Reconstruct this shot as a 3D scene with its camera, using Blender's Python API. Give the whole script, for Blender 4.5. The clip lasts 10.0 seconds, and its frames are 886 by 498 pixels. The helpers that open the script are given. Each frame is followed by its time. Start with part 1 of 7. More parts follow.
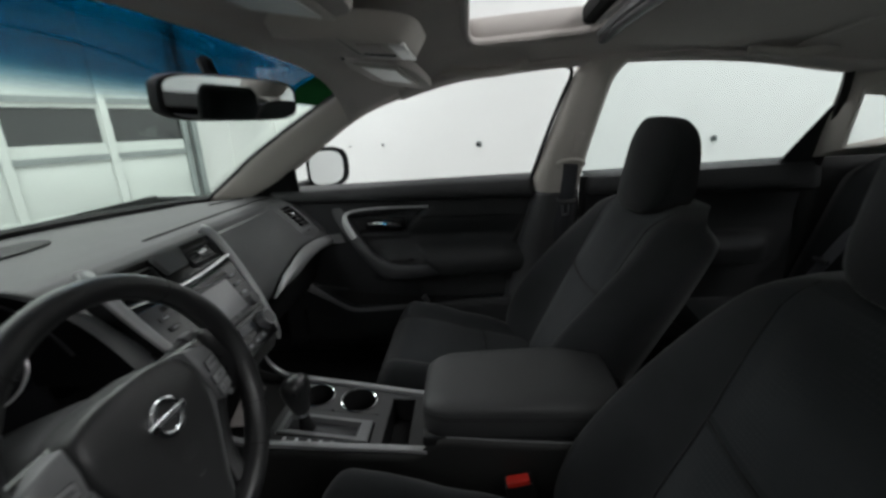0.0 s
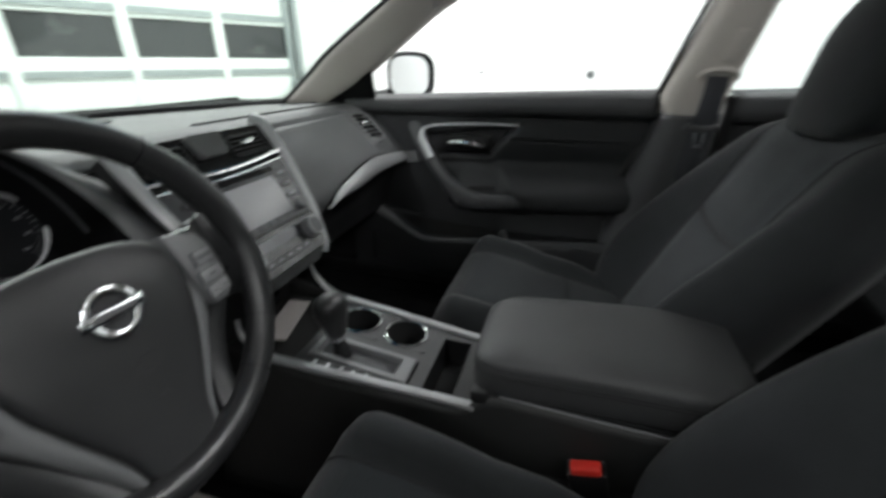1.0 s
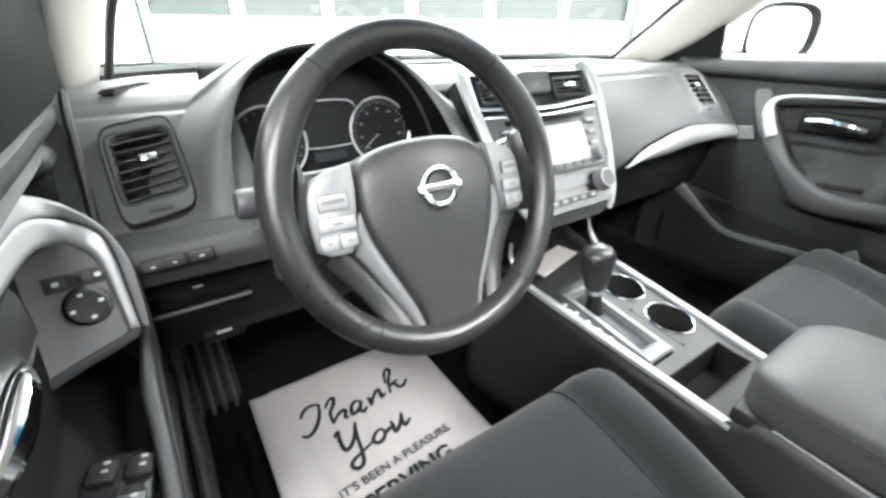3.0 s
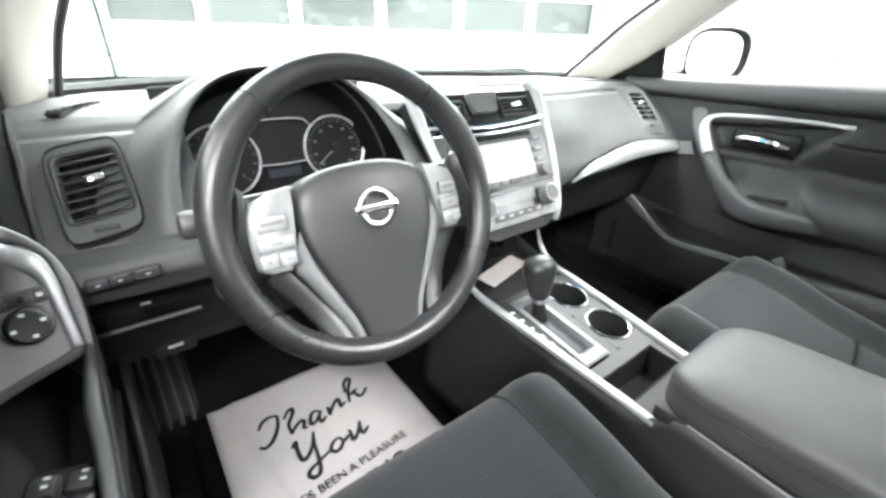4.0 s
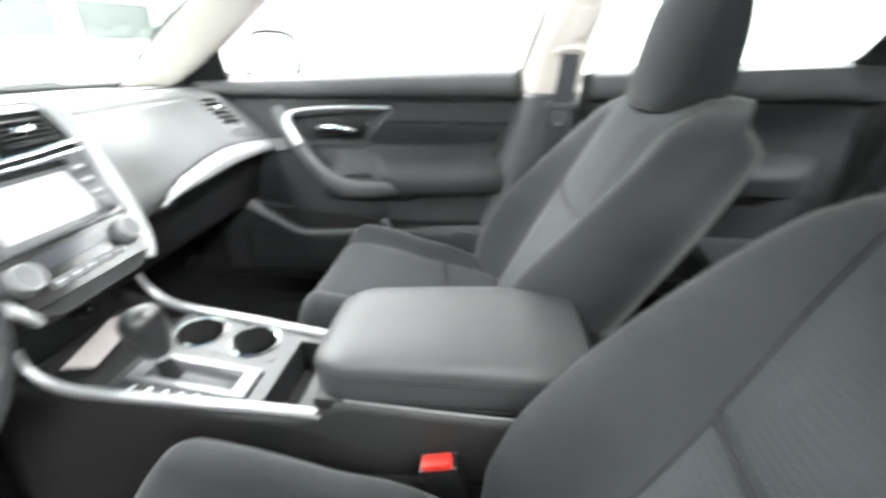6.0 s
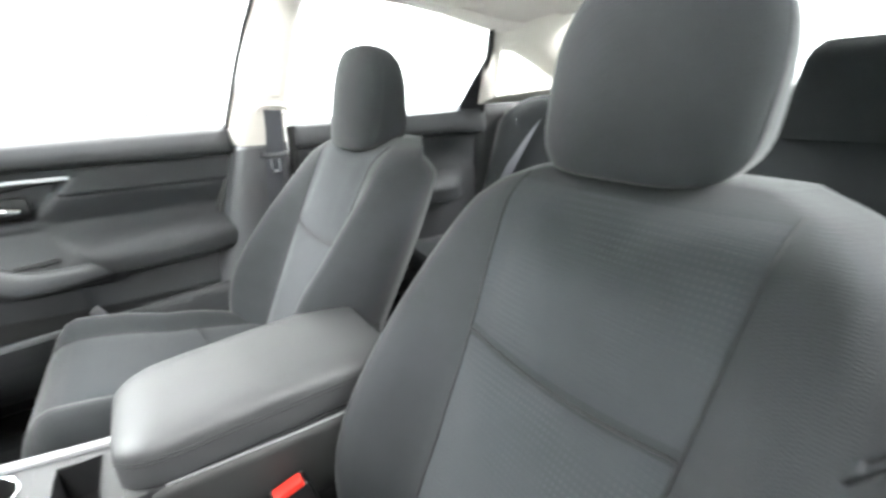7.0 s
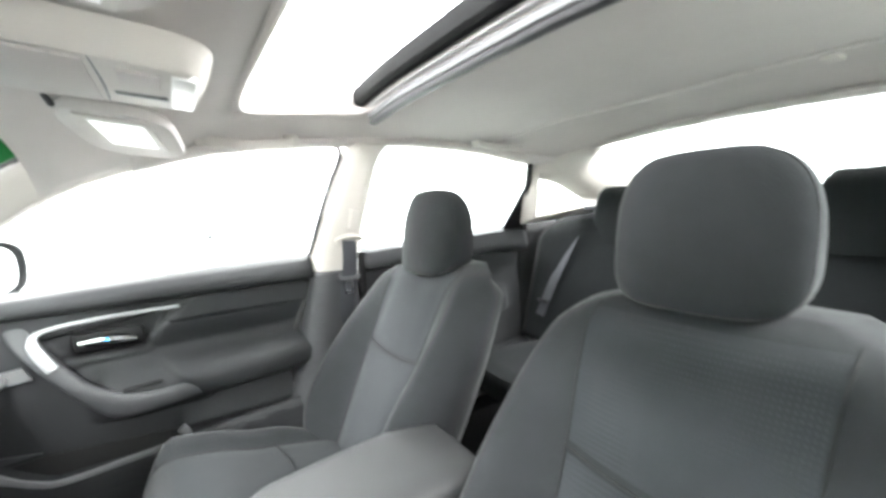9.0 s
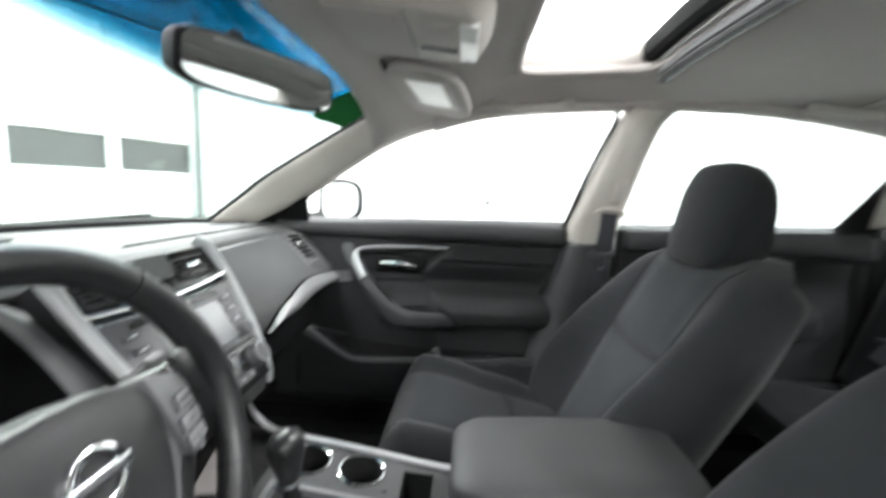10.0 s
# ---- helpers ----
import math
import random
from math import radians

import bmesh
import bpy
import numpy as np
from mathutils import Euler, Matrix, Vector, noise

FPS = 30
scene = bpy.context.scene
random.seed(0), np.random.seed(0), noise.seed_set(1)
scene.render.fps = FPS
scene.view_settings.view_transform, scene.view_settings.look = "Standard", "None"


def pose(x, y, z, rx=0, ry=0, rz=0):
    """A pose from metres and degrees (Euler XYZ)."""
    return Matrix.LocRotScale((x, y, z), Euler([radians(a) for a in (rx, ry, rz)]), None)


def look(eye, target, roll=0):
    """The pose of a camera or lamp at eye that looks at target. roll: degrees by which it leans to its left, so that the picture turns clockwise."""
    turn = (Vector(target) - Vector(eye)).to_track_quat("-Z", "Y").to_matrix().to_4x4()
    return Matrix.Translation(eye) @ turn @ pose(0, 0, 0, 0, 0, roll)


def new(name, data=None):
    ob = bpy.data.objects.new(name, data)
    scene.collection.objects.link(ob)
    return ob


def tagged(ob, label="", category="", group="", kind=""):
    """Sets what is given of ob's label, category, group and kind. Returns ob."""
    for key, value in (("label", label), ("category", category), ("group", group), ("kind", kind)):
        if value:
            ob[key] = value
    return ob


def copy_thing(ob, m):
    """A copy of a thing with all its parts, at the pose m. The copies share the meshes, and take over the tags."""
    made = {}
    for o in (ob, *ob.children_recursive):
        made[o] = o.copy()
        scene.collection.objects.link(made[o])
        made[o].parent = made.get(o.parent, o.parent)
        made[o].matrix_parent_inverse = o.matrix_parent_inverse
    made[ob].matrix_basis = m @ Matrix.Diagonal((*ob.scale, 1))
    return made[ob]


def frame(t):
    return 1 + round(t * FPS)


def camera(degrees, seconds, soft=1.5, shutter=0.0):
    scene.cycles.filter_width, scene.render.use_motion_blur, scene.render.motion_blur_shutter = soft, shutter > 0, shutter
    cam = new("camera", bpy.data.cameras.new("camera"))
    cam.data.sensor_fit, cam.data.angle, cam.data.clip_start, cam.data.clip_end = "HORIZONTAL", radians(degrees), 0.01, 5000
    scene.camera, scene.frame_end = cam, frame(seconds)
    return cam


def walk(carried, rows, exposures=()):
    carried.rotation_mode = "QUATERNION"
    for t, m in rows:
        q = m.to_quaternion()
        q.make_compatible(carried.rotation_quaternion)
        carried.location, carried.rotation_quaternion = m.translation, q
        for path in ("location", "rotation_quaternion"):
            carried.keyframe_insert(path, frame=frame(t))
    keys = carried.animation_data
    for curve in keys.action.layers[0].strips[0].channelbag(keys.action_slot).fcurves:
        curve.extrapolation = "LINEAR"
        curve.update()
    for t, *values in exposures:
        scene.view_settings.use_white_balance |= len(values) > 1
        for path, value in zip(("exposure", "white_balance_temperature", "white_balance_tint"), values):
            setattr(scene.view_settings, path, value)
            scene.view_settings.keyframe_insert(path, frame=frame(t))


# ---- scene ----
cam = camera(93.2, 10.0, soft=2.9, shutter=0.5)
PATH = [
    (0, (-0.732, -0.103, 1.215), (1.179, 0.03, 0.643), -2.4),
    (0.3, (-0.653, -0.089, 1.186), (1.237, 0.025, 0.541), -1.5),
    (0.5, (-0.613, -0.094, 1.156), (1.248, 0.122, 0.456), -0.3),
    (0.6, (-0.596, -0.084, 1.148), (1.241, 0.171, 0.402), 1.0),
    (1, (-0.568, -0.109, 1.106), (1.183, 0.42, 0.297), -0.3),
    (1.3, (-0.563, -0.111, 1.073), (0.993, 0.742, 0.149), 0.7),
    (1.5, (-0.569, -0.112, 1.058), (0.852, 0.901, 0.081), 0.1),
    (1.6, (-0.566, -0.108, 1.053), (0.774, 0.976, 0.04), 1.2),
    (2, (-0.585, -0.099, 1.047), (0.514, 1.206, 0.003), 1.6),
    (2.1, (-0.587, -0.101, 1.044), (0.467, 1.235, -0.007), 1.5),
    (2.5, (-0.599, -0.097, 1.054), (0.369, 1.353, 0.073), 0.9),
    (2.6, (-0.598, -0.1, 1.057), (0.369, 1.359, 0.091), 0.9),
    (3.8, (-0.584, -0.142, 1.084), (0.5, 1.292, 0.207), 0.8),
    (4, (-0.575, -0.155, 1.09), (0.524, 1.256, 0.197), 1.6),
    (4.2, (-0.564, -0.156, 1.087), (0.571, 1.229, 0.196), 1.5),
    (4.5, (-0.547, -0.174, 1.086), (0.631, 1.18, 0.203), 1.1),
    (5, (-0.52, -0.2, 1.089), (0.762, 1.046, 0.192), 0.7),
    (5.5, (-0.493, -0.223, 1.075), (1.001, 0.751, 0.169), 0.1),
    (5.8, (-0.494, -0.227, 1.084), (1.203, 0.317, 0.177), 0.4),
    (6, (-0.498, -0.222, 1.084), (1.302, -0.053, 0.227), -0.0),
    (6.2, (-0.511, -0.21, 1.096), (1.297, -0.331, 0.252), -2.1),
    (7.3, (-0.635, -0.085, 1.098), (0.835, -1.287, 0.47), -1.4),
    (7.5, (-0.646, -0.071, 1.092), (0.816, -1.286, 0.469), -1.7),
    (8, (-0.659, -0.015, 1.09), (0.798, -1.264, 0.527), -2.5),
    (8.3, (-0.656, 0.016, 1.111), (0.863, -1.19, 0.621), -3.3),
    (8.5, (-0.647, 0.033, 1.137), (0.916, -1.151, 0.743), -4.0),
    (8.7, (-0.637, 0.033, 1.156), (0.972, -1.111, 0.844), -3.7),
    (9, (-0.626, 0.027, 1.17), (1.058, -1.032, 0.959), -3.5),
    (9.2, (-0.617, 0.025, 1.198), (1.139, -0.914, 1.027), -2.9),
    (9.5, (-0.613, 0.014, 1.19), (1.3, -0.563, 1.118), -1.2),
    (9.8, (-0.624, -0.001, 1.165), (1.363, -0.138, 0.979), 1.6),
    (10, (-0.611, -0.008, 1.126), (1.366, 0.096, 0.844), 2.6),
]
EXPOSURES = [(0.0, -1.0), (0.5, -0.75), (1.0, -0.1), (1.5, 1.15), (2.0, 1.75), (2.5, 2.18), (4.0, 2.42), (5.0, 2.42), (5.5, 2.50), (6.0, 2.72), (7.5, 3.12), (8.0, 3.13), (8.5, 3.03), (9.0, 2.66), (9.5, 1.98), (10.0, 1.2)]
walk(cam, [(t, look(eye, target, roll)) for t, eye, target, roll in PATH], EXPOSURES)
# ---------------------------------------------------------------- world and light
world = bpy.data.worlds.new("garage_world")
scene.world = world
world.use_nodes = True
world.node_tree.nodes["Background"].inputs[0].default_value = (0.60, 0.66, 0.70, 1)
world.node_tree.nodes["Background"].inputs[1].default_value = 0.04

GARAGE = pose(-0.44, 4.97, 0, 0, 0, -22.35)      # the garage door's left end; x along the door, y out through it


def area_lamp(name, m, sx, sy, watts, colour=(0.965, 0.985, 1.0)):
    data = bpy.data.lights.new(name, "AREA")
    data.shape, data.size, data.size_y, data.energy, data.color = "RECTANGLE", sx, sy, watts, colour
    ob = new(name, data)
    ob.matrix_world = m
    return ob


# unseen lights added overhead, places and watts chosen to brighten the cabin
LAMP_PLACES = [(0.2, -1.4, 75), (4.1, -1.6, 105), (-2.2, -5.2, 120), (4.1, -5.2, 85), (0.2, -8.2, 140), (4.1, -8.2, 95), (2.15, -0.9, 80), (2.15, -7.0, 50)]
for lx, ly, watts in LAMP_PLACES:
    area_lamp("added_light", GARAGE @ pose(lx, ly, 3.24), 2.2, 0.70, watts)


# ---------------------------------------------------------------- materials
def material(name, base, rough=0.5, metal=0.0, spec=0.5):
    mat = bpy.data.materials.new(name)
    mat.use_nodes = True
    b = mat.node_tree.nodes["Principled BSDF"]
    b.inputs["Base Color"].default_value = (*base, 1)
    b.inputs["Roughness"].default_value, b.inputs["Metallic"].default_value = rough, metal
    b.inputs["Specular IOR Level"].default_value = spec
    return mat


def node(mat, kind, **values):
    n = mat.node_tree.nodes.new(kind)
    for key, value in values.items():
        n.inputs[key.replace("_", " ")].default_value = value
    return n


def wire(mat, a, out, b, into):
    mat.node_tree.links.new(a.outputs[out], b.inputs[into])


def coords(mat, scale=(1, 1, 1)):
    tc = mat.node_tree.nodes.new("ShaderNodeTexCoord")
    mp = mat.node_tree.nodes.new("ShaderNodeMapping")
    mp.inputs["Scale"].default_value = scale
    wire(mat, tc, "Object", mp, "Vector")
    return mp


def mottled(name, base, rough=0.5, metal=0.0, grain=900.0, bump=0.15, blotch=9.0, vary=0.18, depth=0.0004, rough_vary=0.12, spec=0.5):
    """A surface with fine relief and, at a larger scale, uneven colour and gloss."""
    mat = material(name, base, rough, metal, spec)
    b = mat.node_tree.nodes["Principled BSDF"]
    mp = coords(mat)
    big = node(mat, "ShaderNodeTexNoise", Scale=blotch, Detail=5.0, Roughness=0.6)
    fine = node(mat, "ShaderNodeTexNoise", Scale=grain, Detail=2.0)
    wire(mat, mp, "Vector", big, "Vector")
    wire(mat, mp, "Vector", fine, "Vector")
    ramp = mat.node_tree.nodes.new("ShaderNodeMapRange")
    ramp.inputs["From Min"].default_value, ramp.inputs["From Max"].default_value = 0.3, 0.7
    ramp.inputs["To Min"].default_value, ramp.inputs["To Max"].default_value = 1 - vary, 1 + vary
    wire(mat, big, "Fac", ramp, "Value")
    mix = mat.node_tree.nodes.new("ShaderNodeMix")
    mix.data_type, mix.blend_type = "RGBA", "MULTIPLY"
    mix.inputs["Factor"].default_value = 1.0
    mix.inputs["A"].default_value = (*base, 1)
    wire(mat, ramp, "Result", mix, "B")
    wire(mat, mix, "Result", b, "Base Color")
    r = mat.node_tree.nodes.new("ShaderNodeMapRange")
    r.inputs["To Min"].default_value, r.inputs["To Max"].default_value = max(rough - rough_vary, 0.02), min(rough + rough_vary, 1)
    wire(mat, big, "Fac", r, "Value")
    wire(mat, r, "Result", b, "Roughness")
    bp = node(mat, "ShaderNodeBump", Strength=bump, Distance=depth)
    wire(mat, fine, "Fac", bp, "Height")
    wire(mat, bp, "Normal", b, "Normal")
    return mat


def woven(name, base, pitch=420.0, vary=0.09, dots=0.0, sheen=0.03, plane=(1.0, 1.0, 1.0)):
    """Seat cloth: a fine weave, soft wear marks and, on the inserts, rows of small dots."""
    mat = mottled(name, base, 0.95, 0.0, 260.0, 0.5, 11.0, vary, 0.0012, 0.03, 0.12)
    b = mat.node_tree.nodes["Principled BSDF"]
    b.inputs["Sheen Weight"].default_value, b.inputs["Sheen Roughness"].default_value = sheen, 0.5
    weave = node(mat, "ShaderNodeTexVoronoi", Scale=pitch, Randomness=0.35)
    tc = coords(mat, (1.0, 1.0, 1.0))
    wire(mat, tc, "Vector", weave, "Vector")
    bp = node(mat, "ShaderNodeBump", Strength=0.45, Distance=0.0010)
    wire(mat, weave, "Distance", bp, "Height")
    wire(mat, bp, "Normal", b, "Normal")
    if dots:
        spots = node(mat, "ShaderNodeTexVoronoi", Scale=dots, Randomness=0.0)
        sq = coords(mat, plane)
        wire(mat, sq, "Vector", spots, "Vector")
        mr = mat.node_tree.nodes.new("ShaderNodeMapRange")
        mr.inputs["From Min"].default_value, mr.inputs["From Max"].default_value = 0.12, 0.36
        mr.inputs["To Min"].default_value, mr.inputs["To Max"].default_value = 1.34, 0.95
        wire(mat, spots, "Distance", mr, "Value")
        mix = mat.node_tree.nodes.new("ShaderNodeMix")
        mix.data_type, mix.blend_type = "RGBA", "MULTIPLY"
        worn = node(mat, "ShaderNodeTexNoise", Scale=9.0, Detail=3.0)
        wire(mat, tc, "Vector", worn, "Vector")
        patch = mat.node_tree.nodes.new("ShaderNodeMapRange")
        patch.inputs["From Min"].default_value, patch.inputs["From Max"].default_value = 0.43, 0.62
        wire(mat, worn, "Fac", patch, "Value")
        wire(mat, patch, "Result", mix, "Factor")
        was = b.inputs["Base Color"].links[0].from_socket
        mat.node_tree.links.new(was, mix.inputs["A"])
        wire(mat, mr, "Result", mix, "B")
        wire(mat, mix, "Result", b, "Base Color")
    return mat


PLASTIC = mottled("charcoal_plastic", (0.023, 0.0238, 0.0255), 0.55, 0, 1400, 0.35, 6, 0.12, spec=0.4)
PLASTIC_SOFT = mottled("soft_charcoal_pad", (0.082, 0.0835, 0.0855), 0.52, 0, 1100, 0.45, 5, 0.15)
# black plastic, also used as the shade colour under the dashboard
PLASTIC_DARK = mottled("black_and_shade_plastic", (0.009, 0.0092, 0.0098), 0.58, 0, 1400, 0.3, 8, 0.2, spec=0.3)
# grey lifted to stand for light that misses the driver's switch panel
FACIA_GREY = mottled("lifted_grey_plastic", (0.150, 0.151, 0.155), 0.5, 0, 1300, 0.3, 7, 0.12)
DOOR_LINING = mottled("door_lining_plastic", (0.0255, 0.0264, 0.0282), 0.58, 0, 1400, 0.35, 6, 0.12, spec=0.3)
PLASTIC_GREY = mottled("grey_plastic", (0.046, 0.047, 0.050), 0.5, 0, 1300, 0.3, 7, 0.15)
GLOSS_BLACK = mottled("gloss_black", (0.012, 0.012, 0.013), 0.12, 0, 60, 0.02, 10, 0.2, 0.0002, 0.05)
LEATHER = mottled("wheel_leather", (0.0165, 0.0168, 0.0175), 0.31, 0, 750, 0.5, 9, 0.2, 0.0006)
AIRBAG = mottled("airbag_vinyl", (0.027, 0.0275, 0.0283), 0.42, 0, 900, 0.4, 9, 0.12, 0.0005)
VINYL = mottled("armrest_vinyl", (0.0275, 0.0283, 0.0290), 0.53, 0, 620, 0.55, 7, 0.15, 0.0007, spec=0.40)
SILVER = mottled("silver_trim", (0.38, 0.385, 0.39), 0.38, 0.5, 300, 0.05, 8, 0.06, 0.0002, 0.05)
POD = mottled("pod_silver_paint", (0.175, 0.178, 0.182), 0.45, 0.2, 300, 0.05, 8, 0.06, 0.0002, 0.05)
POD_KEY = mottled("pod_key_paint", (0.23, 0.233, 0.237), 0.45, 0.2, 300, 0.05, 8, 0.06, 0.0002, 0.05)
SATIN = mottled("satin_grey_panel", (0.120, 0.121, 0.125), 0.55, 0.1, 900, 0.1, 8, 0.08, 0.0002)
CONSOLE_GREY = mottled("console_satin_paint", (0.038, 0.0385, 0.040), 0.5, 0.1, 900, 0.1, 8, 0.1, 0.0002)
CONSOLE_SIDE = mottled("console_side_plastic", (0.0165, 0.0168, 0.0165), 0.55, 0, 1400, 0.3, 8, 0.15, spec=0.35)
GATE_SILVER = mottled("gate_silver_paint", (0.17, 0.173, 0.178), 0.42, 0.3, 300, 0.05, 8, 0.06, 0.0002, 0.05)
CHROME = material("chrome", (0.82, 0.83, 0.85), 0.09, 1.0)
FABRIC = woven("seat_cloth", (0.0190, 0.0204, 0.0217), 420.0, 0.12, sheen=0.10)
FABRIC_INSERT = woven("seat_insert_cloth", (0.0262, 0.0287, 0.0309), 380, 0.09, 150.0, 0.08, (1.0, 0.0, 1.0))
# the same dotted cloth, a third darker to put cushion shade into it
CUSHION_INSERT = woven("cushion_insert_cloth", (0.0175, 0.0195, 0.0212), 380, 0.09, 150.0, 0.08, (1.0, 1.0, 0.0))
# same weave as the front seats at about half their tone
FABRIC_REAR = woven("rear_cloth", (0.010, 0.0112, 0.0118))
STITCH = mottled("seam_thread", (0.009, 0.0095, 0.010), 0.9, 0, 900, 0.3)
CARPET = mottled("black_carpet", (0.008, 0.0082, 0.0085), 0.98, 0, 500, 0.9, 12, 0.3, 0.003, spec=0.1)
LINER = mottled("headliner_cloth", (0.515, 0.480, 0.457), 0.95, 0, 700, 0.5, 4, 0.05, 0.0006)
BEIGE = mottled("pillar_trim", (0.49, 0.46, 0.422), 0.6, 0, 1200, 0.3, 5, 0.05, 0.0003)
# near black for trim, and for shade coloured into the driver's side
BLACK_AND_SHADE = mottled("black_trim_and_shade", (0.0045, 0.0046, 0.0050), 0.75, 0, 900, 0.3, 8, 0.2, spec=0.12)
RUBBER = mottled("black_rubber", (0.008, 0.008, 0.008), 0.7, 0, 500, 0.3)
WEB = mottled("belt_webbing", (0.034, 0.036, 0.042), 0.8, 0, 600, 0.6, 20, 0.15, 0.0006)
BELT_BEIGE = mottled("belt_guide_plastic", (0.50, 0.47, 0.43), 0.5, 0, 700, 0.2)
RED = mottled("red_button", (0.62, 0.03, 0.02), 0.4, 0, 700, 0.1)
PAPER = mottled("paper_mat", (0.50, 0.47, 0.465), 0.9, 0, 420, 0.6, 14, 0.05, 0.0010)
INK = material("black_ink", (0.01, 0.01, 0.01), 0.8)
CUBBY_PANEL = mottled("pale_cubby_panel", (0.34, 0.31, 0.30), 0.7, 0, 400, 0.2, 20, 0.08)
MARKING = material("white_marking", (0.62, 0.63, 0.65), 0.6)
DIAL = mottled("dial_face", (0.010, 0.0105, 0.012), 0.5, 0, 300, 0.05, spec=0.25)
# dark gloss face lightened so that its colour holds a bright reflection
RADIO_REFLECTION = mottled("radio_reflection_grey", (0.085, 0.086, 0.090), 0.16, 0.0, 300, 0.05, 8, 0.06, 0.0002, 0.05)
DIM_MARK = material("dim_marking", (0.24, 0.245, 0.25), 0.6)
BEZEL = mottled("dial_bezel", (0.72, 0.725, 0.73), 0.30, 0.35, 300, 0.02)
DIM_SCREEN = mottled("dark_display", (0.035, 0.037, 0.045), 0.15, 0, 200, 0.02, 5, 0.05, 0.0001, 0.03)
SCREEN = mottled("pale_screen_film", (0.42, 0.42, 0.43), 0.22, 0, 200, 0.02, 5, 0.05, 0.0001, 0.03)
WHITE_WALL = mottled("white_block_paint", (0.805, 0.803, 0.80), 0.6, 0, 90, 0.35, 1.2, 0.03, 0.004)
WHITE_DOOR = mottled("white_door_paint", (0.72, 0.75, 0.73), 0.45, 0, 160, 0.15, 2, 0.04, 0.002)
DOOR_FRAME = mottled("galvanised_frame", (0.30, 0.33, 0.33), 0.45, 0.4, 120, 0.2, 6, 0.1)
PANE_GREY = mottled("grey_door_pane", (0.030, 0.033, 0.034), 0.25, 0, 200, 0.03, 3, 0.1)
CONCRETE = mottled("garage_floor", (0.34, 0.34, 0.33), 0.55, 0, 60, 0.4, 1.1, 0.18, 0.004)
CEILING = mottled("white_ceiling", (0.80, 0.80, 0.79), 0.8, 0, 80, 0.3, 1, 0.03, 0.003)
BODY_PAINT = mottled("white_car_paint", (0.75, 0.76, 0.76), 0.25, 0, 60, 0.02, 2, 0.02)
# rear lining tone lifted for the window light falling on it
REAR_TRIM_LIT = mottled("window_lit_rear_trim", (0.050, 0.052, 0.050), 0.4, 0, 200, 0.05, 5, 0.06)
LINER_EDGE = mottled("sunroof_rubber", (0.02, 0.02, 0.022), 0.5, 0, 500, 0.2)


def glass(name, tint=(1, 1, 1), band=False):
    """Clear pane: light passes straight, with a glossy reflection; the windscreen has a blue band along its top."""
    mat = bpy.data.materials.new(name)
    mat.use_nodes = True
    nt = mat.node_tree
    nt.nodes.clear()
    out = nt.nodes.new("ShaderNodeOutputMaterial")
    clear = node(mat, "ShaderNodeBsdfTransparent", Color=(*tint, 1))
    shine = node(mat, "ShaderNodeBsdfGlossy", Color=(1, 1, 1, 1), Roughness=0.02)
    lw = node(mat, "ShaderNodeLayerWeight", Blend=0.5)
    power = nt.nodes.new("ShaderNodeMath")
    power.operation = "POWER"
    power.inputs[1].default_value = 4.0
    wire(mat, lw, "Facing", power, 0)
    fr = nt.nodes.new("ShaderNodeMapRange")
    fr.inputs["To Min"].default_value, fr.inputs["To Max"].default_value = 0.025, 0.55
    wire(mat, power, 0, fr, "Value")
    mix = nt.nodes.new("ShaderNodeMixShader")
    wire(mat, fr, "Result", mix, "Fac")
    nt.links.new(clear.outputs[0], mix.inputs[1])
    nt.links.new(shine.outputs[0], mix.inputs[2])
    nt.links.new(mix.outputs[0], out.inputs["Surface"])
    if band:
        tc = nt.nodes.new("ShaderNodeTexCoord")
        sep = nt.nodes.new("ShaderNodeSeparateXYZ")
        wire(mat, tc, "Object", sep, "Vector")
        mr = nt.nodes.new("ShaderNodeMapRange")
        mr.interpolation_type = "SMOOTHSTEP"
        mr.inputs["From Min"].default_value, mr.inputs["From Max"].default_value = 1.272, 1.315
        wire(mat, sep, "Z", mr, "Value")
        col = nt.nodes.new("ShaderNodeMix")
        col.data_type = "RGBA"
        col.inputs["A"].default_value, col.inputs["B"].default_value = (*tint, 1), (0.004, 0.20, 0.30, 1)
        wire(mat, mr, "Result", col, "Factor")
        wire(mat, col, "Result", clear, "Color")
    return mat


FILM = bpy.data.materials.new("green_film")
FILM.use_nodes = True
FILM.node_tree.nodes.clear()
film_mix = FILM.node_tree.nodes.new("ShaderNodeMixShader")
film_out = FILM.node_tree.nodes.new("ShaderNodeOutputMaterial")
FILM.node_tree.links.new(node(FILM, "ShaderNodeBsdfDiffuse", Color=(0.006, 0.032, 0.010, 1)).outputs[0], film_mix.inputs[1])
FILM.node_tree.links.new(node(FILM, "ShaderNodeBsdfTranslucent", Color=(0.006, 0.036, 0.011, 1)).outputs[0], film_mix.inputs[2])
FILM.node_tree.links.new(film_mix.outputs[0], film_out.inputs["Surface"])
GLASS = glass("window_glass", (0.972, 0.985, 0.98))
GLASS_TINT = glass("rear_window_glass", (0.90, 0.94, 0.928))
WINDSCREEN = glass("windscreen_glass", (0.93, 0.985, 0.95), True)
MIRROR = material("mirror_silver", (0.80, 0.82, 0.82), 0.02, 1.0)
GLOW = bpy.data.materials.new("lamp_glow")
GLOW.use_nodes = True
GLOW.node_tree.nodes["Principled BSDF"].inputs["Emission Color"].default_value = (1, 0.99, 0.96, 1)
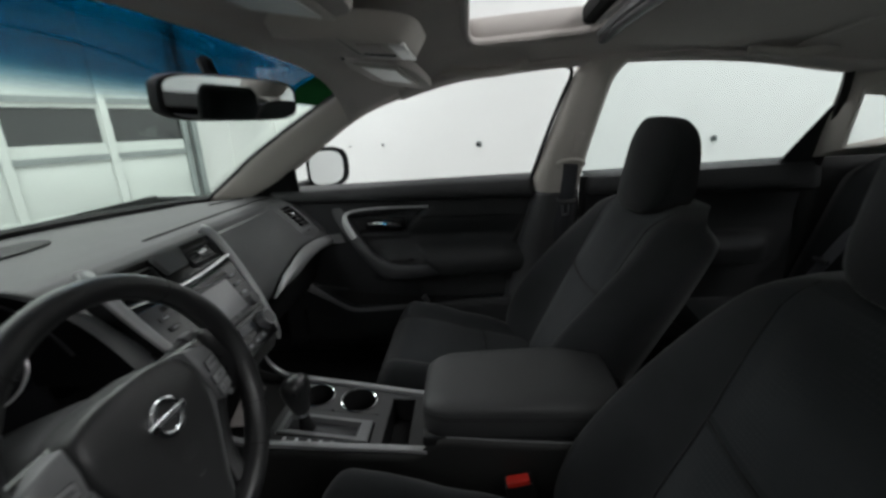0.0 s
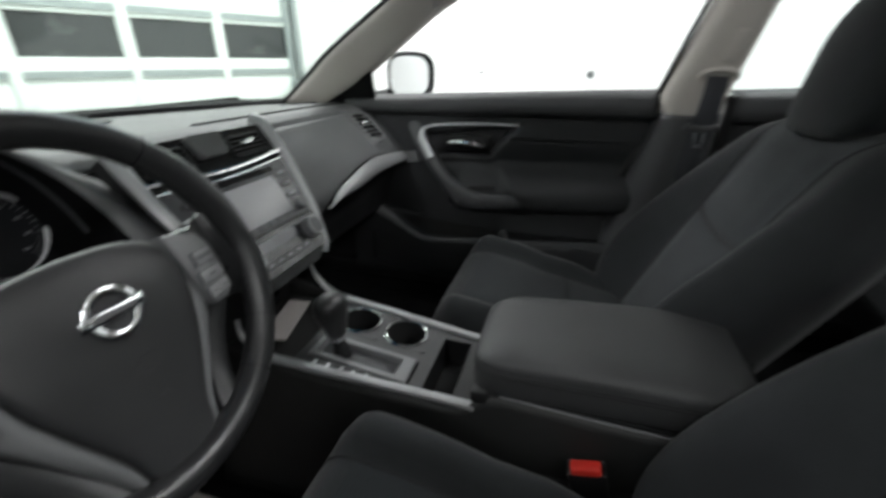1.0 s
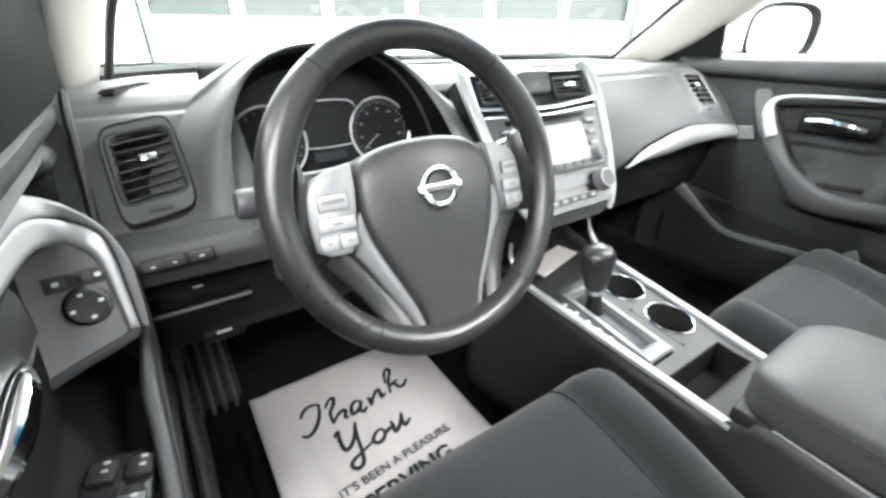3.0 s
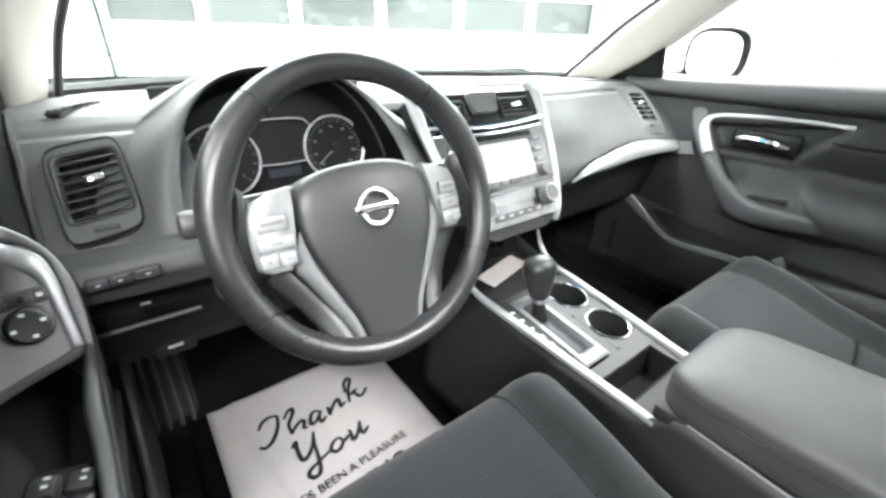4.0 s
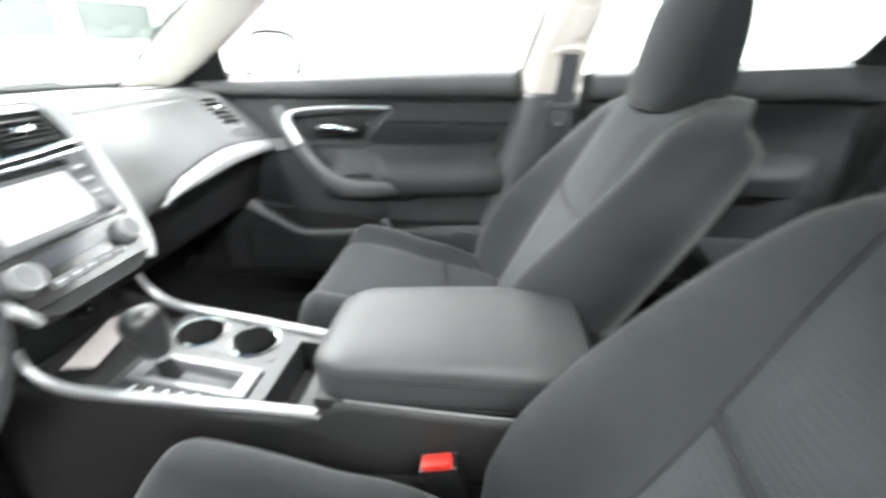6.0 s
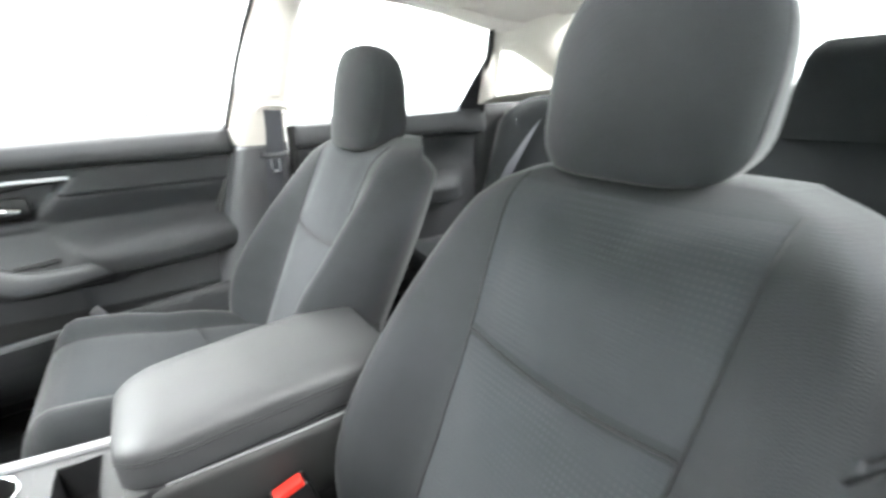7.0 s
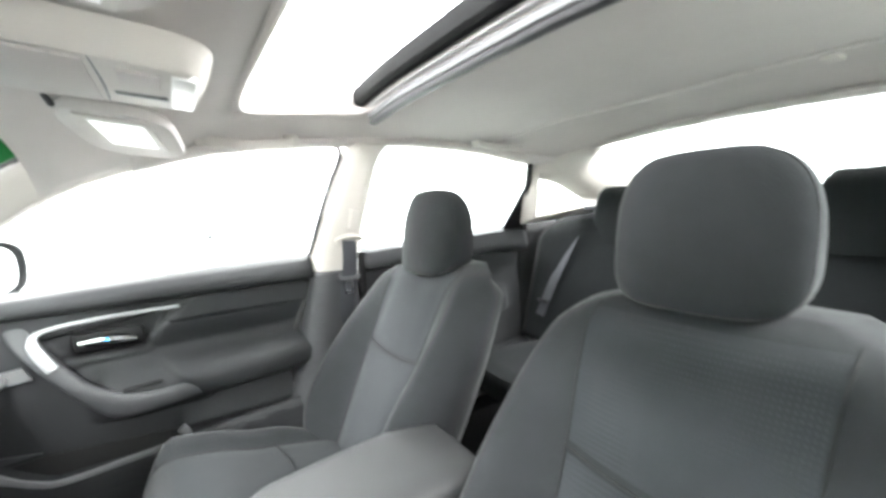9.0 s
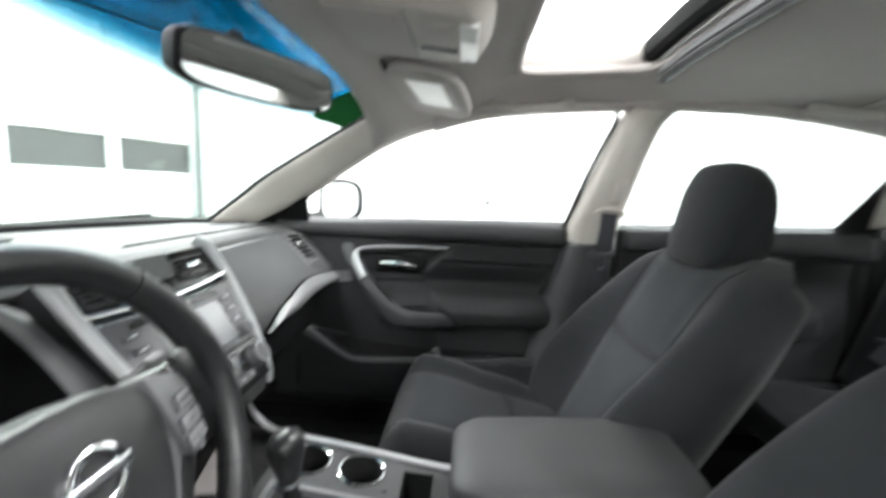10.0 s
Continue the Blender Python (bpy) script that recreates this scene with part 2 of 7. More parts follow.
GLOW.node_tree.nodes["Principled BSDF"].inputs["Emission Strength"].default_value = 2.6
VISOR_LAMP = mottled("lamp_lens", (0.80, 0.80, 0.78), 0.3, 0, 500, 0.2)


# ---------------------------------------------------------------- mesh helpers
def thing(name, label, category, group="", m=None, kind=""):
    ob = tagged(new(name), label, category, group, kind)
    ob.empty_display_size = 0.05
    if m is not None:
        ob.matrix_basis = m
    return ob


def part(name, bm, mat, parent=None, label="", smooth=True, thick=0.0, offset=1.0, sharp=35):
    """Links a bmesh as one mesh object under a thing or a part."""
    me = bpy.data.meshes.new(name)
    bmesh.ops.recalc_face_normals(bm, faces=bm.faces)
    bm.to_mesh(me)
    bm.free()
    for m in mat if isinstance(mat, (list, tuple)) else [mat]:
        me.materials.append(m)
    if smooth:
        me.polygons.foreach_set("use_smooth", [True] * len(me.polygons))
        me.set_sharp_from_angle(angle=radians(sharp))
    ob = new(name, me)
    if parent is not None:
        ob.parent = parent
    if label:
        ob["label"] = label
    if thick:
        mod = ob.modifiers.new("thickness", "SOLIDIFY")
        mod.thickness, mod.offset = thick, offset
    return ob


def cut(ob, inside):
    """Opens a sheet where its faces' centres pass the test."""
    bm = bmesh.new()
    bm.from_mesh(ob.data)
    bmesh.ops.delete(bm, geom=[f for f in bm.faces if inside(f.calc_center_median())], context="FACES")
    bm.to_mesh(ob.data)
    bm.free()


def box(bm, c, s, bevel=0.0, seg=2, m=None):
    """A block of size s round c, its edges rounded."""
    made = bmesh.ops.create_cube(bm, size=1.0)["verts"]
    for v in made:
        v.co = Vector((v.co.x * s[0], v.co.y * s[1], v.co.z * s[2]))
    if bevel:
        edges = list({e for v in made for e in v.link_edges})
        got = bmesh.ops.bevel(bm, geom=edges, offset=bevel, segments=seg, affect="EDGES", profile=0.5)
        made = list({v for f in got["faces"] for v in f.verts} | {v for v in made if v.is_valid})
    for v in made:
        v.co = (m @ v.co if m is not None else v.co) + Vector(c)
    return made


def sheet(bm, nu, nv, f, wrap=False):
    """A grid of quads over f(u, v), u and v from 0 to 1."""
    rows = [[bm.verts.new(f(i / nu, j / nv)) for j in range(nv + (0 if wrap else 1))] for i in range(nu + 1)]
    for i in range(nu):
        for j in range(nv):
            k = (j + 1) % nv if wrap else j + 1
            bm.faces.new((rows[i][j], rows[i + 1][j], rows[i + 1][k], rows[i][k]))
    return rows


def loft(bm, rings, cap=True, closed=True):
    rows = [[bm.verts.new(p) for p in ring] for ring in rings]
    n = len(rows[0])
    for a, b in zip(rows, rows[1:]):
        for j in range(n if closed else n - 1):
            bm.faces.new((a[j], b[j], b[(j + 1) % n], a[(j + 1) % n]))
    if cap and closed:
        bm.faces.new(rows[0])
        bm.faces.new(rows[-1])
    return rows


def line(points, n):
    """n + 1 points evenly along a smooth curve through the given ones."""
    p = [Vector(q) for q in points]
    p = [2 * p[0] - p[1]] + p + [2 * p[-1] - p[-2]]
    out = []
    for i in range(n + 1):
        s = i / n * (len(p) - 3)
        k = min(int(s), len(p) - 4)
        t = s - k
        a, b, c, d = p[k:k + 4]
        out.append(0.5 * ((2 * b) + (c - a) * t + (2 * a - 5 * b + 4 * c - d) * t * t + (3 * b - a - 3 * c + d) * t ** 3))
    return out


def sweep(bm, path, half_a, half_b, up=(0, 0, 1), n=10, power=2.0, closed=False, taper=None):
    """A rounded section (half sizes across and along up) drawn along a path."""
    rings = []
    k = len(path)
    for i, p in enumerate(path):
        a = path[(i - 1) % k] if closed else path[max(i - 1, 0)]
        b = path[(i + 1) % k] if closed else path[min(i + 1, k - 1)]
        t = (Vector(b) - Vector(a)).normalized()
        side = t.cross(Vector(up)).normalized()
        top = side.cross(t).normalized()
        w = taper(i / (k - 1)) if taper else 1.0
        ring = []
        for j in range(n):
            c, s = math.cos(2 * math.pi * j / n), math.sin(2 * math.pi * j / n)
            cc = math.copysign(abs(c) ** (2 / power), c)
            ss = math.copysign(abs(s) ** (2 / power), s)
            ring.append(Vector(p) + side * cc * half_a * w + top * ss * half_b * w)
        rings.append(ring)
    if closed:
        rings.append(rings[0])
        rows = [[bm.verts.new(q) for q in r] for r in rings[:-1]]
        rows.append(rows[0])
        for a, b in zip(rows, rows[1:]):
            for j in range(n):
                bm.faces.new((a[j], b[j], b[(j + 1) % n], a[(j + 1) % n]))
    else:
        loft(bm, rings)


def rod(bm, a, b, r, r2=None, n=16):
    a, b = Vector(a), Vector(b)
    q = (b - a).to_track_quat("Z", "Y").to_matrix()
    rings = [[c + q @ Vector((rr * math.cos(2 * math.pi * j / n), rr * math.sin(2 * math.pi * j / n), 0)) for j in range(n)]
             for c, rr in ((a, r), (b, r if r2 is None else r2))]
    loft(bm, rings)


def slab(bm, outline, to, thick):
    """A flat plate: outline of (a, b) laid by to(a, b, depth), from depth 0 to thick."""
    loft(bm, [[to(a, b, 0.0) for a, b in outline], [to(a, b, thick) for a, b in outline]])


def ring_path(cx, cy, rx, ry, n=32, power=2.0):
    out = []
    for i in range(n):
        c, s = math.cos(2 * math.pi * i / n), math.sin(2 * math.pi * i / n)
        out.append((cx + rx * math.copysign(abs(c) ** (2 / power), c), cy + ry * math.copysign(abs(s) ** (2 / power), s)))
    return out


def step(a, b, x):
    t = min(max((x - a) / (b - a), 0.0), 1.0)
    return t * t * (3 - 2 * t)


def table(rows, x):
    """Straight lines through rows of (x, value)."""
    return float(np.interp(x, [r[0] for r in rows], [r[1] for r in rows]))


def writing(name, text, size, m, mat, parent, shear=0.0, bold=0.0, spacing=1.0):
    data = bpy.data.curves.new(name, "FONT")
    data.body, data.size, data.align_x, data.align_y = text, size, "CENTER", "CENTER"
    data.shear, data.offset, data.space_character, data.extrude = shear, bold, spacing, 0.0004
    data.materials.append(mat)
    ob = new(name, data)
    ob.parent = parent
    ob.matrix_basis = m
    return ob


# ---------------------------------------------------------------- the garage
def put(ob, m):
    ob.matrix_basis = m
    return ob


DOOR_W, DOOR_H, CEIL_Z = 4.90, 2.60, 3.40
ROOM = (-3.2, 5.45, -11.0)                         # left wall, right wall, back wall, in the garage's axes


def garage():
    def wall(name, blocks, label):
        bm = bmesh.new()
        for c, s in blocks:
            box(bm, c, s)
        return put(tagged(part(name, bm, WHITE_WALL, smooth=False), label, "wall", kind="structure"), GARAGE)

    x0, x1, y1 = ROOM
    bm = bmesh.new()
    box(bm, (0, 0, -0.05), (40, 40, 0.10))
    put(tagged(part("ground", bm, CONCRETE, smooth=False), "bare grey concrete floor of the garage", "floor", kind="structure"), GARAGE)
    wall("wall_north", [((x0 / 2 - 0.06, 0.13, CEIL_Z / 2), (-x0 - 0.12, 0.2, CEIL_Z)),
                        (((DOOR_W + 0.12 + x1) / 2, 0.13, CEIL_Z / 2), (x1 - DOOR_W - 0.12, 0.2, CEIL_Z)),
                        ((DOOR_W / 2, 0.13, (DOOR_H + CEIL_Z) / 2 + 0.02), (DOOR_W + 0.24, 0.2, CEIL_Z - DOOR_H - 0.04))],
         "white painted block wall round the garage door")
    wall("wall_west", [((x0 - 0.1, y1 / 2, CEIL_Z / 2), (0.2, -y1 + 0.5, CEIL_Z))], "plain white painted garage wall")
    wall("wall_south", [(((x0 + x1) / 2, y1 - 0.1, CEIL_Z / 2), (x1 - x0, 0.2, CEIL_Z))], "plain white painted garage wall")
    bm = bmesh.new()
    box(bm, ((x0 + x1) / 2, y1 / 2, CEIL_Z + 0.05), (x1 - x0 + 0.4, -y1 + 0.6, 0.1))
    put(tagged(part("ceiling", bm, CEILING, smooth=False), "white painted garage ceiling", "ceiling", kind="structure"), GARAGE)

    wall("wall_east", [((x1 + 0.10, y1 / 2, CEIL_Z / 2), (0.2, -y1 + 0.5, CEIL_Z))], "white painted wall beside the car")
    bm = bmesh.new()
    box(bm, (x1 - 0.02, -0.62, CEIL_Z / 2), (0.05, 0.34, CEIL_Z), 0.012, 2)
    put(tagged(part("wall_pilaster", bm, WHITE_WALL), "white painted pilaster on the garage wall", "pilaster", kind="structure"), GARAGE)

    # sectional door: six panels across, five sections, panes in the third
    door = thing("garage_door", "white sectional garage door with a row of grey panes", "garage door", kind="structure", m=GARAGE)
    sec, col = DOOR_H / 5, DOOR_W / 6
    for r in range(5):
        for k in range(6):
            ca, cz = (k + 0.5) * col, (r + 0.5) * sec
            bm = bmesh.new()
            if r == 2:
                for dz, th in ((-1, 0.125), (1, 0.062)):
                    box(bm, (ca, 0.03, cz + dz * (sec / 2 - 0.005 - th / 2)), (col - 0.06, 0.04, th), 0.004, 1)
                for dx in (-0.5, 0.5):
                    box(bm, (ca + dx * (col - 0.085), 0.03, cz + 0.031), (0.02, 0.04, sec - 0.20), 0.004, 1)
                part("panel_frame", bm, WHITE_DOOR, door)
                bm = bmesh.new()
                box(bm, (ca, 0.038, cz + 0.031), (col - 0.10, 0.008, sec - 0.19))
                part("pane", bm, PANE_GREY, door, "dull grey window pane")
            else:
                box(bm, (ca, 0.03, cz), (col - 0.06, 0.03, sec - 0.05), 0.012, 2)
                part("panel", bm, WHITE_DOOR, door)
    for k in range(7):
        bm = bmesh.new()
        a = min(max(k * col, 0.04), DOOR_W - 0.04)
        box(bm, (a, 0.0, DOOR_H / 2), (0.07, 0.035, DOOR_H), 0.006, 1)
        part("stile", bm, WHITE_DOOR if 0 < k < 6 else DOOR_FRAME, door)
    for r in range(6):
        bm = bmesh.new()
        box(bm, (DOOR_W / 2, 0.012, min(max(r * sec, 0.03), DOOR_H - 0.03)), (DOOR_W - 0.1, 0.03, 0.055), 0.006, 1)
        box(bm, (DOOR_W / 2, 0.006, min(max(r * sec, 0.03), DOOR_H - 0.03) - 0.026), (DOOR_W - 0.1, 0.028, 0.008), 0.001, 1)
        part("rail", bm, DOOR_FRAME if r in (2, 3) else WHITE_DOOR, door)
    for a in (-0.05, DOOR_W + 0.05):
        bm = bmesh.new()
        box(bm, (a, -0.03, DOOR_H / 2 + 0.15), (0.06, 0.06, DOOR_H + 0.3), 0.004, 1)
        part("track", bm, DOOR_FRAME, door, "galvanised door track")
    bm = bmesh.new()
    box(bm, (DOOR_W / 2, -0.02, DOOR_H + 0.06), (DOOR_W + 0.2, 0.06, 0.09), 0.006, 1)
    part("head_rail", bm, DOOR_FRAME, door)
    bm = bmesh.new()
    rod(bm, (0.2, -0.12, DOOR_H + 0.32), (DOOR_W - 0.2, -0.12, DOOR_H + 0.32), 0.045)
    part("spring_shaft", bm, DOOR_FRAME, door)
    for a in (1.5, 3.4):
        bm = bmesh.new()
        sweep(bm, [Vector((a, -0.2, DOOR_H - 0.02)), Vector((a, -1.6, DOOR_H + 0.25)), Vector((a, -3.0, DOOR_H + 0.3))], 0.03, 0.02, n=8)
        part("opener_rail", bm, DOOR_FRAME, door)

    # housings for the added, unseen lights
    for lx, ly, watts in LAMP_PLACES:
        lamp = thing("added_ceiling_light", "unseen light panel added on the garage ceiling", "ceiling light", "garage ceiling lights", GARAGE @ pose(lx, ly, 3.33))
        bm = bmesh.new()
        box(bm, (0, 0, 0.02), (2.3, 0.78, 0.07), 0.01, 1)
        part("housing", bm, WHITE_DOOR, lamp)
        bm = bmesh.new()
        box(bm, (0, 0, -0.03), (2.2, 0.70, 0.03), 0.008, 1)
        part("diffuser", bm, GLOW, lamp)

    # anchors left in the wall
    for y, z, r in ((-3.35, 1.02, 0.028), (-2.28, 1.03, 0.014), (-5.22, 1.03, 0.022), (-1.86, 1.02, 0.012)):
        bolt = thing("wall_anchor", "rusty steel anchor bolt in the white wall", "bolt", "wall anchors", GARAGE @ pose(ROOM[1] - 0.004, y, z, 0, -90, 0))
        bm = bmesh.new()
        rod(bm, (0, 0, 0), (0, 0, 0.008), r * 1.15, r, 12)
        part("plate", bm, DOOR_FRAME, bolt)
        bm = bmesh.new()
        rod(bm, (0, 0, 0.006), (0, 0, 0.03), r * 0.6, r * 0.5, 6)
        part("nut", bm, PLASTIC_DARK, bolt)


garage()


# ---------------------------------------------------------------- the car's shell
def glass_x(z):
    """Half width of the side glass at a height."""
    return 0.725 - 0.305 * (z - 1.0)


TOP = [(-2.0, 1.18), (-1.62, 1.275), (-1.40, 1.305), (-1.19, 1.313), (-0.97, 1.346), (-0.785, 1.363), (-0.60, 1.369), (-0.40, 1.363),
       (-0.20, 1.351), (-0.10, 1.340), (0.0, 1.321), (0.12, 1.288), (0.25, 1.238), (0.355, 1.168), (0.48, 1.090), (0.66, 0.985)]
CROWN = [(-1.62, 1.395), (-1.45, 1.405), (-0.9, 1.425), (-0.4, 1.425), (0.0, 1.405), (0.15, 1.380), (0.30, 1.345)]
SUN_X, SUN_F, SUN_R = 0.425, -0.10, -0.43          # sunroof opening


def roof_z(x, y):
    edge = min(table(TOP, y) + 0.012, 1.378)
    return table(CROWN, y) - (table(CROWN, y) - edge) * min(abs(x) / 0.615, 1.0) ** 4.5


def roof():
    xs = [-0.615, -0.60, -0.57, -0.53, -0.48, -SUN_X, -0.34, -0.25, -0.15, -0.05, 0.05, 0.15, 0.25, 0.34, SUN_X, 0.48, 0.53, 0.57, 0.60, 0.615]
    ys = [0.27, 0.22, 0.16, 0.10, 0.05, 0.0, -0.05, SUN_F, -0.18, -0.26, -0.34, SUN_R, -0.5, -0.6, -0.7, -0.8, -0.9, -1.0, -1.1, -1.2, -1.3, -1.4, -1.46, -1.495]

    def skin(bm, lift):
        grid = [[bm.verts.new((x, y, roof_z(x, y) + lift)) for y in ys] for x in xs]
        for i in range(len(xs) - 1):
            for j in range(len(ys) - 1):
                inside = abs((xs[i] + xs[i + 1]) / 2) < SUN_X and SUN_R < (ys[j] + ys[j + 1]) / 2 < SUN_F
                if not inside:
                    bm.faces.new((grid[i][j], grid[i + 1][j], grid[i + 1][j + 1], grid[i][j + 1]))

    bm = bmesh.new()
    skin(bm, 0.0)
    liner = tagged(part("headliner", bm, LINER, thick=0.012, offset=1.0), "pale grey cloth headliner with a sunroof opening", "headliner", kind="structure")
    bm = bmesh.new()
    sweep(bm, [p + Vector((0, 0, roof_z(p.x, p.y) - 0.001)) for p in line([(0.57, -1.00, 0), (0.43, -1.04, 0), (0.2, -1.075, 0), (0.0, -1.085, 0), (-0.2, -1.075, 0), (-0.43, -1.04, 0), (-0.57, -1.00, 0)], 50)], 0.020, 0.006, n=10)
    part("pressed_crease", bm, LINER, liner)
    bm = bmesh.new()
    skin(bm, 0.055)
    tagged(part("roof_skin", bm, BODY_PAINT, thick=0.004, offset=1.0), "white painted steel roof of the car", "car roof", kind="structure")

    # rolled lip round the opening
    sun = thing("sunroof", "open sunroof with its dark glass panel slid back", "sunroof", kind="structure")
    z0 = 1.415
    loop = [Vector((x, y, roof_z(x, y) + 0.004)) for x, y in
            [(a * 0.999, b) for a, b in ring_path(0, (SUN_F + SUN_R) / 2, SUN_X, (SUN_F - SUN_R) / 2, 64, 9)]]
    bm = bmesh.new()
    sweep(bm, loop, 0.010, 0.010, n=8, closed=True)
    part("lip", bm, LINER, sun)
    for name, pts in (("side_wall", [(s * SUN_X, SUN_F), (s * SUN_X, SUN_R)]) for s in (-1, 1)):
        bm = bmesh.new()
        (xa, ya), (xb, yb) = pts
        sheet(bm, 6, 1, lambda u, v: Vector((xa, ya + (yb - ya) * u, roof_z(xa, ya + (yb - ya) * u) + 0.06 * v)))
        part(name, bm, LINER, sun, thick=0.004)
    bm = bmesh.new()
    sheet(bm, 12, 1, lambda u, v: Vector((SUN_X * (2 * u - 1), SUN_F, roof_z(SUN_X * (2 * u - 1), SUN_F) + 0.06 * v)))
    part("front_wall", bm, LINER, sun, thick=0.004)
    # the stack of edges at the back: glass edge, bright rail, shade roll
    w = SUN_X - 0.02
    for name, mat, y, z, hy, hz in (("glass_edge", BLACK_AND_SHADE, SUN_R + 0.030, z0 + 0.050, 0.020, 0.025), ("bright_rail", SILVER, SUN_R + 0.010, z0 + 0.022, 0.010, 0.006),
                                    ("grey_rail", SATIN, SUN_R + 0.0, z0 + 0.006, 0.012, 0.011), ("shade_edge", LINER_EDGE, SUN_R - 0.002, z0 - 0.011, 0.012, 0.007)):
        bm = bmesh.new()
        sweep(bm, line([(-w, y, z - 0.012), (-w * 0.5, y, z), (w * 0.5, y, z), (w, y, z - 0.012)], 20), hy, hz, n=10, power=2.6)
        part(name, bm, mat, sun)
    bm = bmesh.new()
    sheet(bm, 10, 4, lambda u, v: Vector((w * (2 * u - 1), SUN_R - 0.01 - 0.45 * v, z0 + 0.085 + 0.012 * math.sin(3.14 * u))))
    part("glass_panel", bm, GLOSS_BLACK, sun, "dark tinted glass panel", thick=0.005)
    return liner


roof()


def ribbon(bm, edge_a, edge_b, bulge, n=18, m=6, inward=(-1, 0, 0)):
    """A strip between two edge curves, bulging towards the cabin."""
    a, b = line(edge_a, n), line(edge_b, n)

    def f(u, v):
        i = round(u * n)
        return a[i].lerp(b[i], v) + Vector(inward) * bulge * (1 - (2 * v - 1) ** 4)
    sheet(bm, n, m, f)


def side_shell(s):
    """Pillars, rails and glass of one side; s is 1 on the passenger's side and -1 on the driver's."""
    flip = Matrix.Translation((0.0 if s > 0 else 0.030, 0, 0)) @ Matrix.Diagonal((s, 1, 1, 1))
    side = "passenger" if s > 0 else "driver"
    lean = 0.0 if s > 0 else -0.004                 # the driver's belt pillar is a little flatter above
    foot = 0.0 if s > 0 else 0.030                  # and deeper below

    def shell(name, bm, mat, label, category, thick=0.004):
        for v in bm.verts:
            v.co = flip @ v.co
        return tagged(part(name, bm, mat, thick=thick), label, category, kind="structure")

    # front pillar, from the dashboard up into the roof rail
    bm = bmesh.new()
    win = [(0.732, 0.70, 0.972), (0.708, 0.565, 1.038), (0.695, 0.470, 1.097), (0.653, 0.250, 1.238), (0.635, 0.10, 1.295), (0.622, -0.06, 1.336)]
    scr = [(0.705, 0.830, 0.985), (0.672, 0.690, 1.080), (0.642, 0.590, 1.145), (0.588, 0.330, 1.290), (0.565, 0.215, 1.345), (0.560, 0.10, 1.370)]
    if s < 0:
        scr = [(x - 0.022, y, z) for x, y, z in scr]
    ribbon(bm, win, scr, 0.016, 20, 6, (-0.75, -0.55, 0.0))
    shell("front_pillar", bm, BEIGE, f"pale beige windscreen pillar trim on the {side} side", "pillar trim")
    bm = bmesh.new()
    sweep(bm, line([(x - 0.014, y - 0.002, z + 0.002) for x, y, z in scr[:5]], 20), 0.007, 0.006, n=8)
    shell("screen_seal", bm, LINER_EDGE, "black windscreen edge seal", "seal", 0)
    bm = bmesh.new()
    sweep(bm, line([(0.612, -0.33, 1.364), (0.612, -0.400, 1.360), (0.620, -0.408, 1.330), (0.634, -0.388, 1.278), (0.664, -0.355, 1.18), (0.712, -0.312, 1.03)], 40), 0.006, 0.006, n=6)
    shell("window_seal", bm, RUBBER, "black rubber seal round the front side window", "seal", 0)

    # rail over the windows
    bm = bmesh.new()
    ys = [0.10, 0.0, -0.1, -0.27, -0.4, -0.6, -0.785, -0.97, -1.19, -1.40]
    ribbon(bm, [(glass_x(table(TOP, y)) + 0.004, y, table(TOP, y) - 0.004) for y in ys], [(0.585, y, roof_z(0.585, y) - 0.004) for y in ys], 0.010, 36, 4, (-0.6, 0, -0.8))
    shell("roof_rail", bm, LINER, f"pale cloth roof rail over the {side} windows", "roof rail")

    # middle pillar: pale above, charcoal below
    bm = bmesh.new()
    ribbon(bm, [(0.714, -0.320, 0.975), (0.706, -0.318, 1.03), (0.680, -0.347, 1.13), (0.640, -0.392, 1.27), (0.624, -0.412, 1.33), (0.617, -0.432, 1.368)],
           [(0.714, -0.470, 0.975), (0.706, -0.474, 1.03), (0.678, -0.492, 1.13), (0.638, -0.521, 1.27), (0.624, -0.540, 1.33), (0.617, -0.572, 1.368)], 0.042 + lean, 20, 8)
    shell("middle_pillar", bm, BEIGE, f"pale beige belt pillar trim on the {side} side", "pillar trim")
    bm = bmesh.new()
    low = [(0.740, -0.10, 0.40), (0.738, -0.175, 0.50), (0.736, -0.212, 0.62), (0.732, -0.258, 0.77), (0.726, -0.300, 0.92), (0.720, -0.316, 0.985)] if s > 0 else \
        [(0.740, -0.20, 0.40), (0.738, -0.262, 0.50), (0.736, -0.298, 0.62), (0.732, -0.312, 0.80), (0.722, -0.345, 1.000), (0.712, -0.362, 1.046)]
    ribbon(bm, low,
           [(0.740, -0.56, 0.40), (0.738, -0.51, 0.50), (0.736, -0.485, 0.62), (0.732, -0.475, 0.80), (0.722, -0.470, 0.975 + foot), (0.716, -0.470, 0.985 + 2 * foot)], 0.066 if s > 0 else 0.063, 16, 8)
    # driver's pillar is near black: deep shade coloured into the grey trim
    shell("lower_pillar", bm, PLASTIC_GREY if s > 0 else BLACK_AND_SHADE, f"charcoal lower belt pillar trim on the {side} side", "pillar trim")
    bm = bmesh.new()
    sweep(bm, line([(0.722, -0.310, 1.03), (0.728, -0.296, 0.90), (0.734, -0.250, 0.78), (0.738, -0.205, 0.62), (0.740, -0.13, 0.46)], 16), 0.012, 0.012, n=8)
    shell("door_seal", bm, RUBBER, "black rubber door seal", "seal", 0)
    bm = bmesh.new()
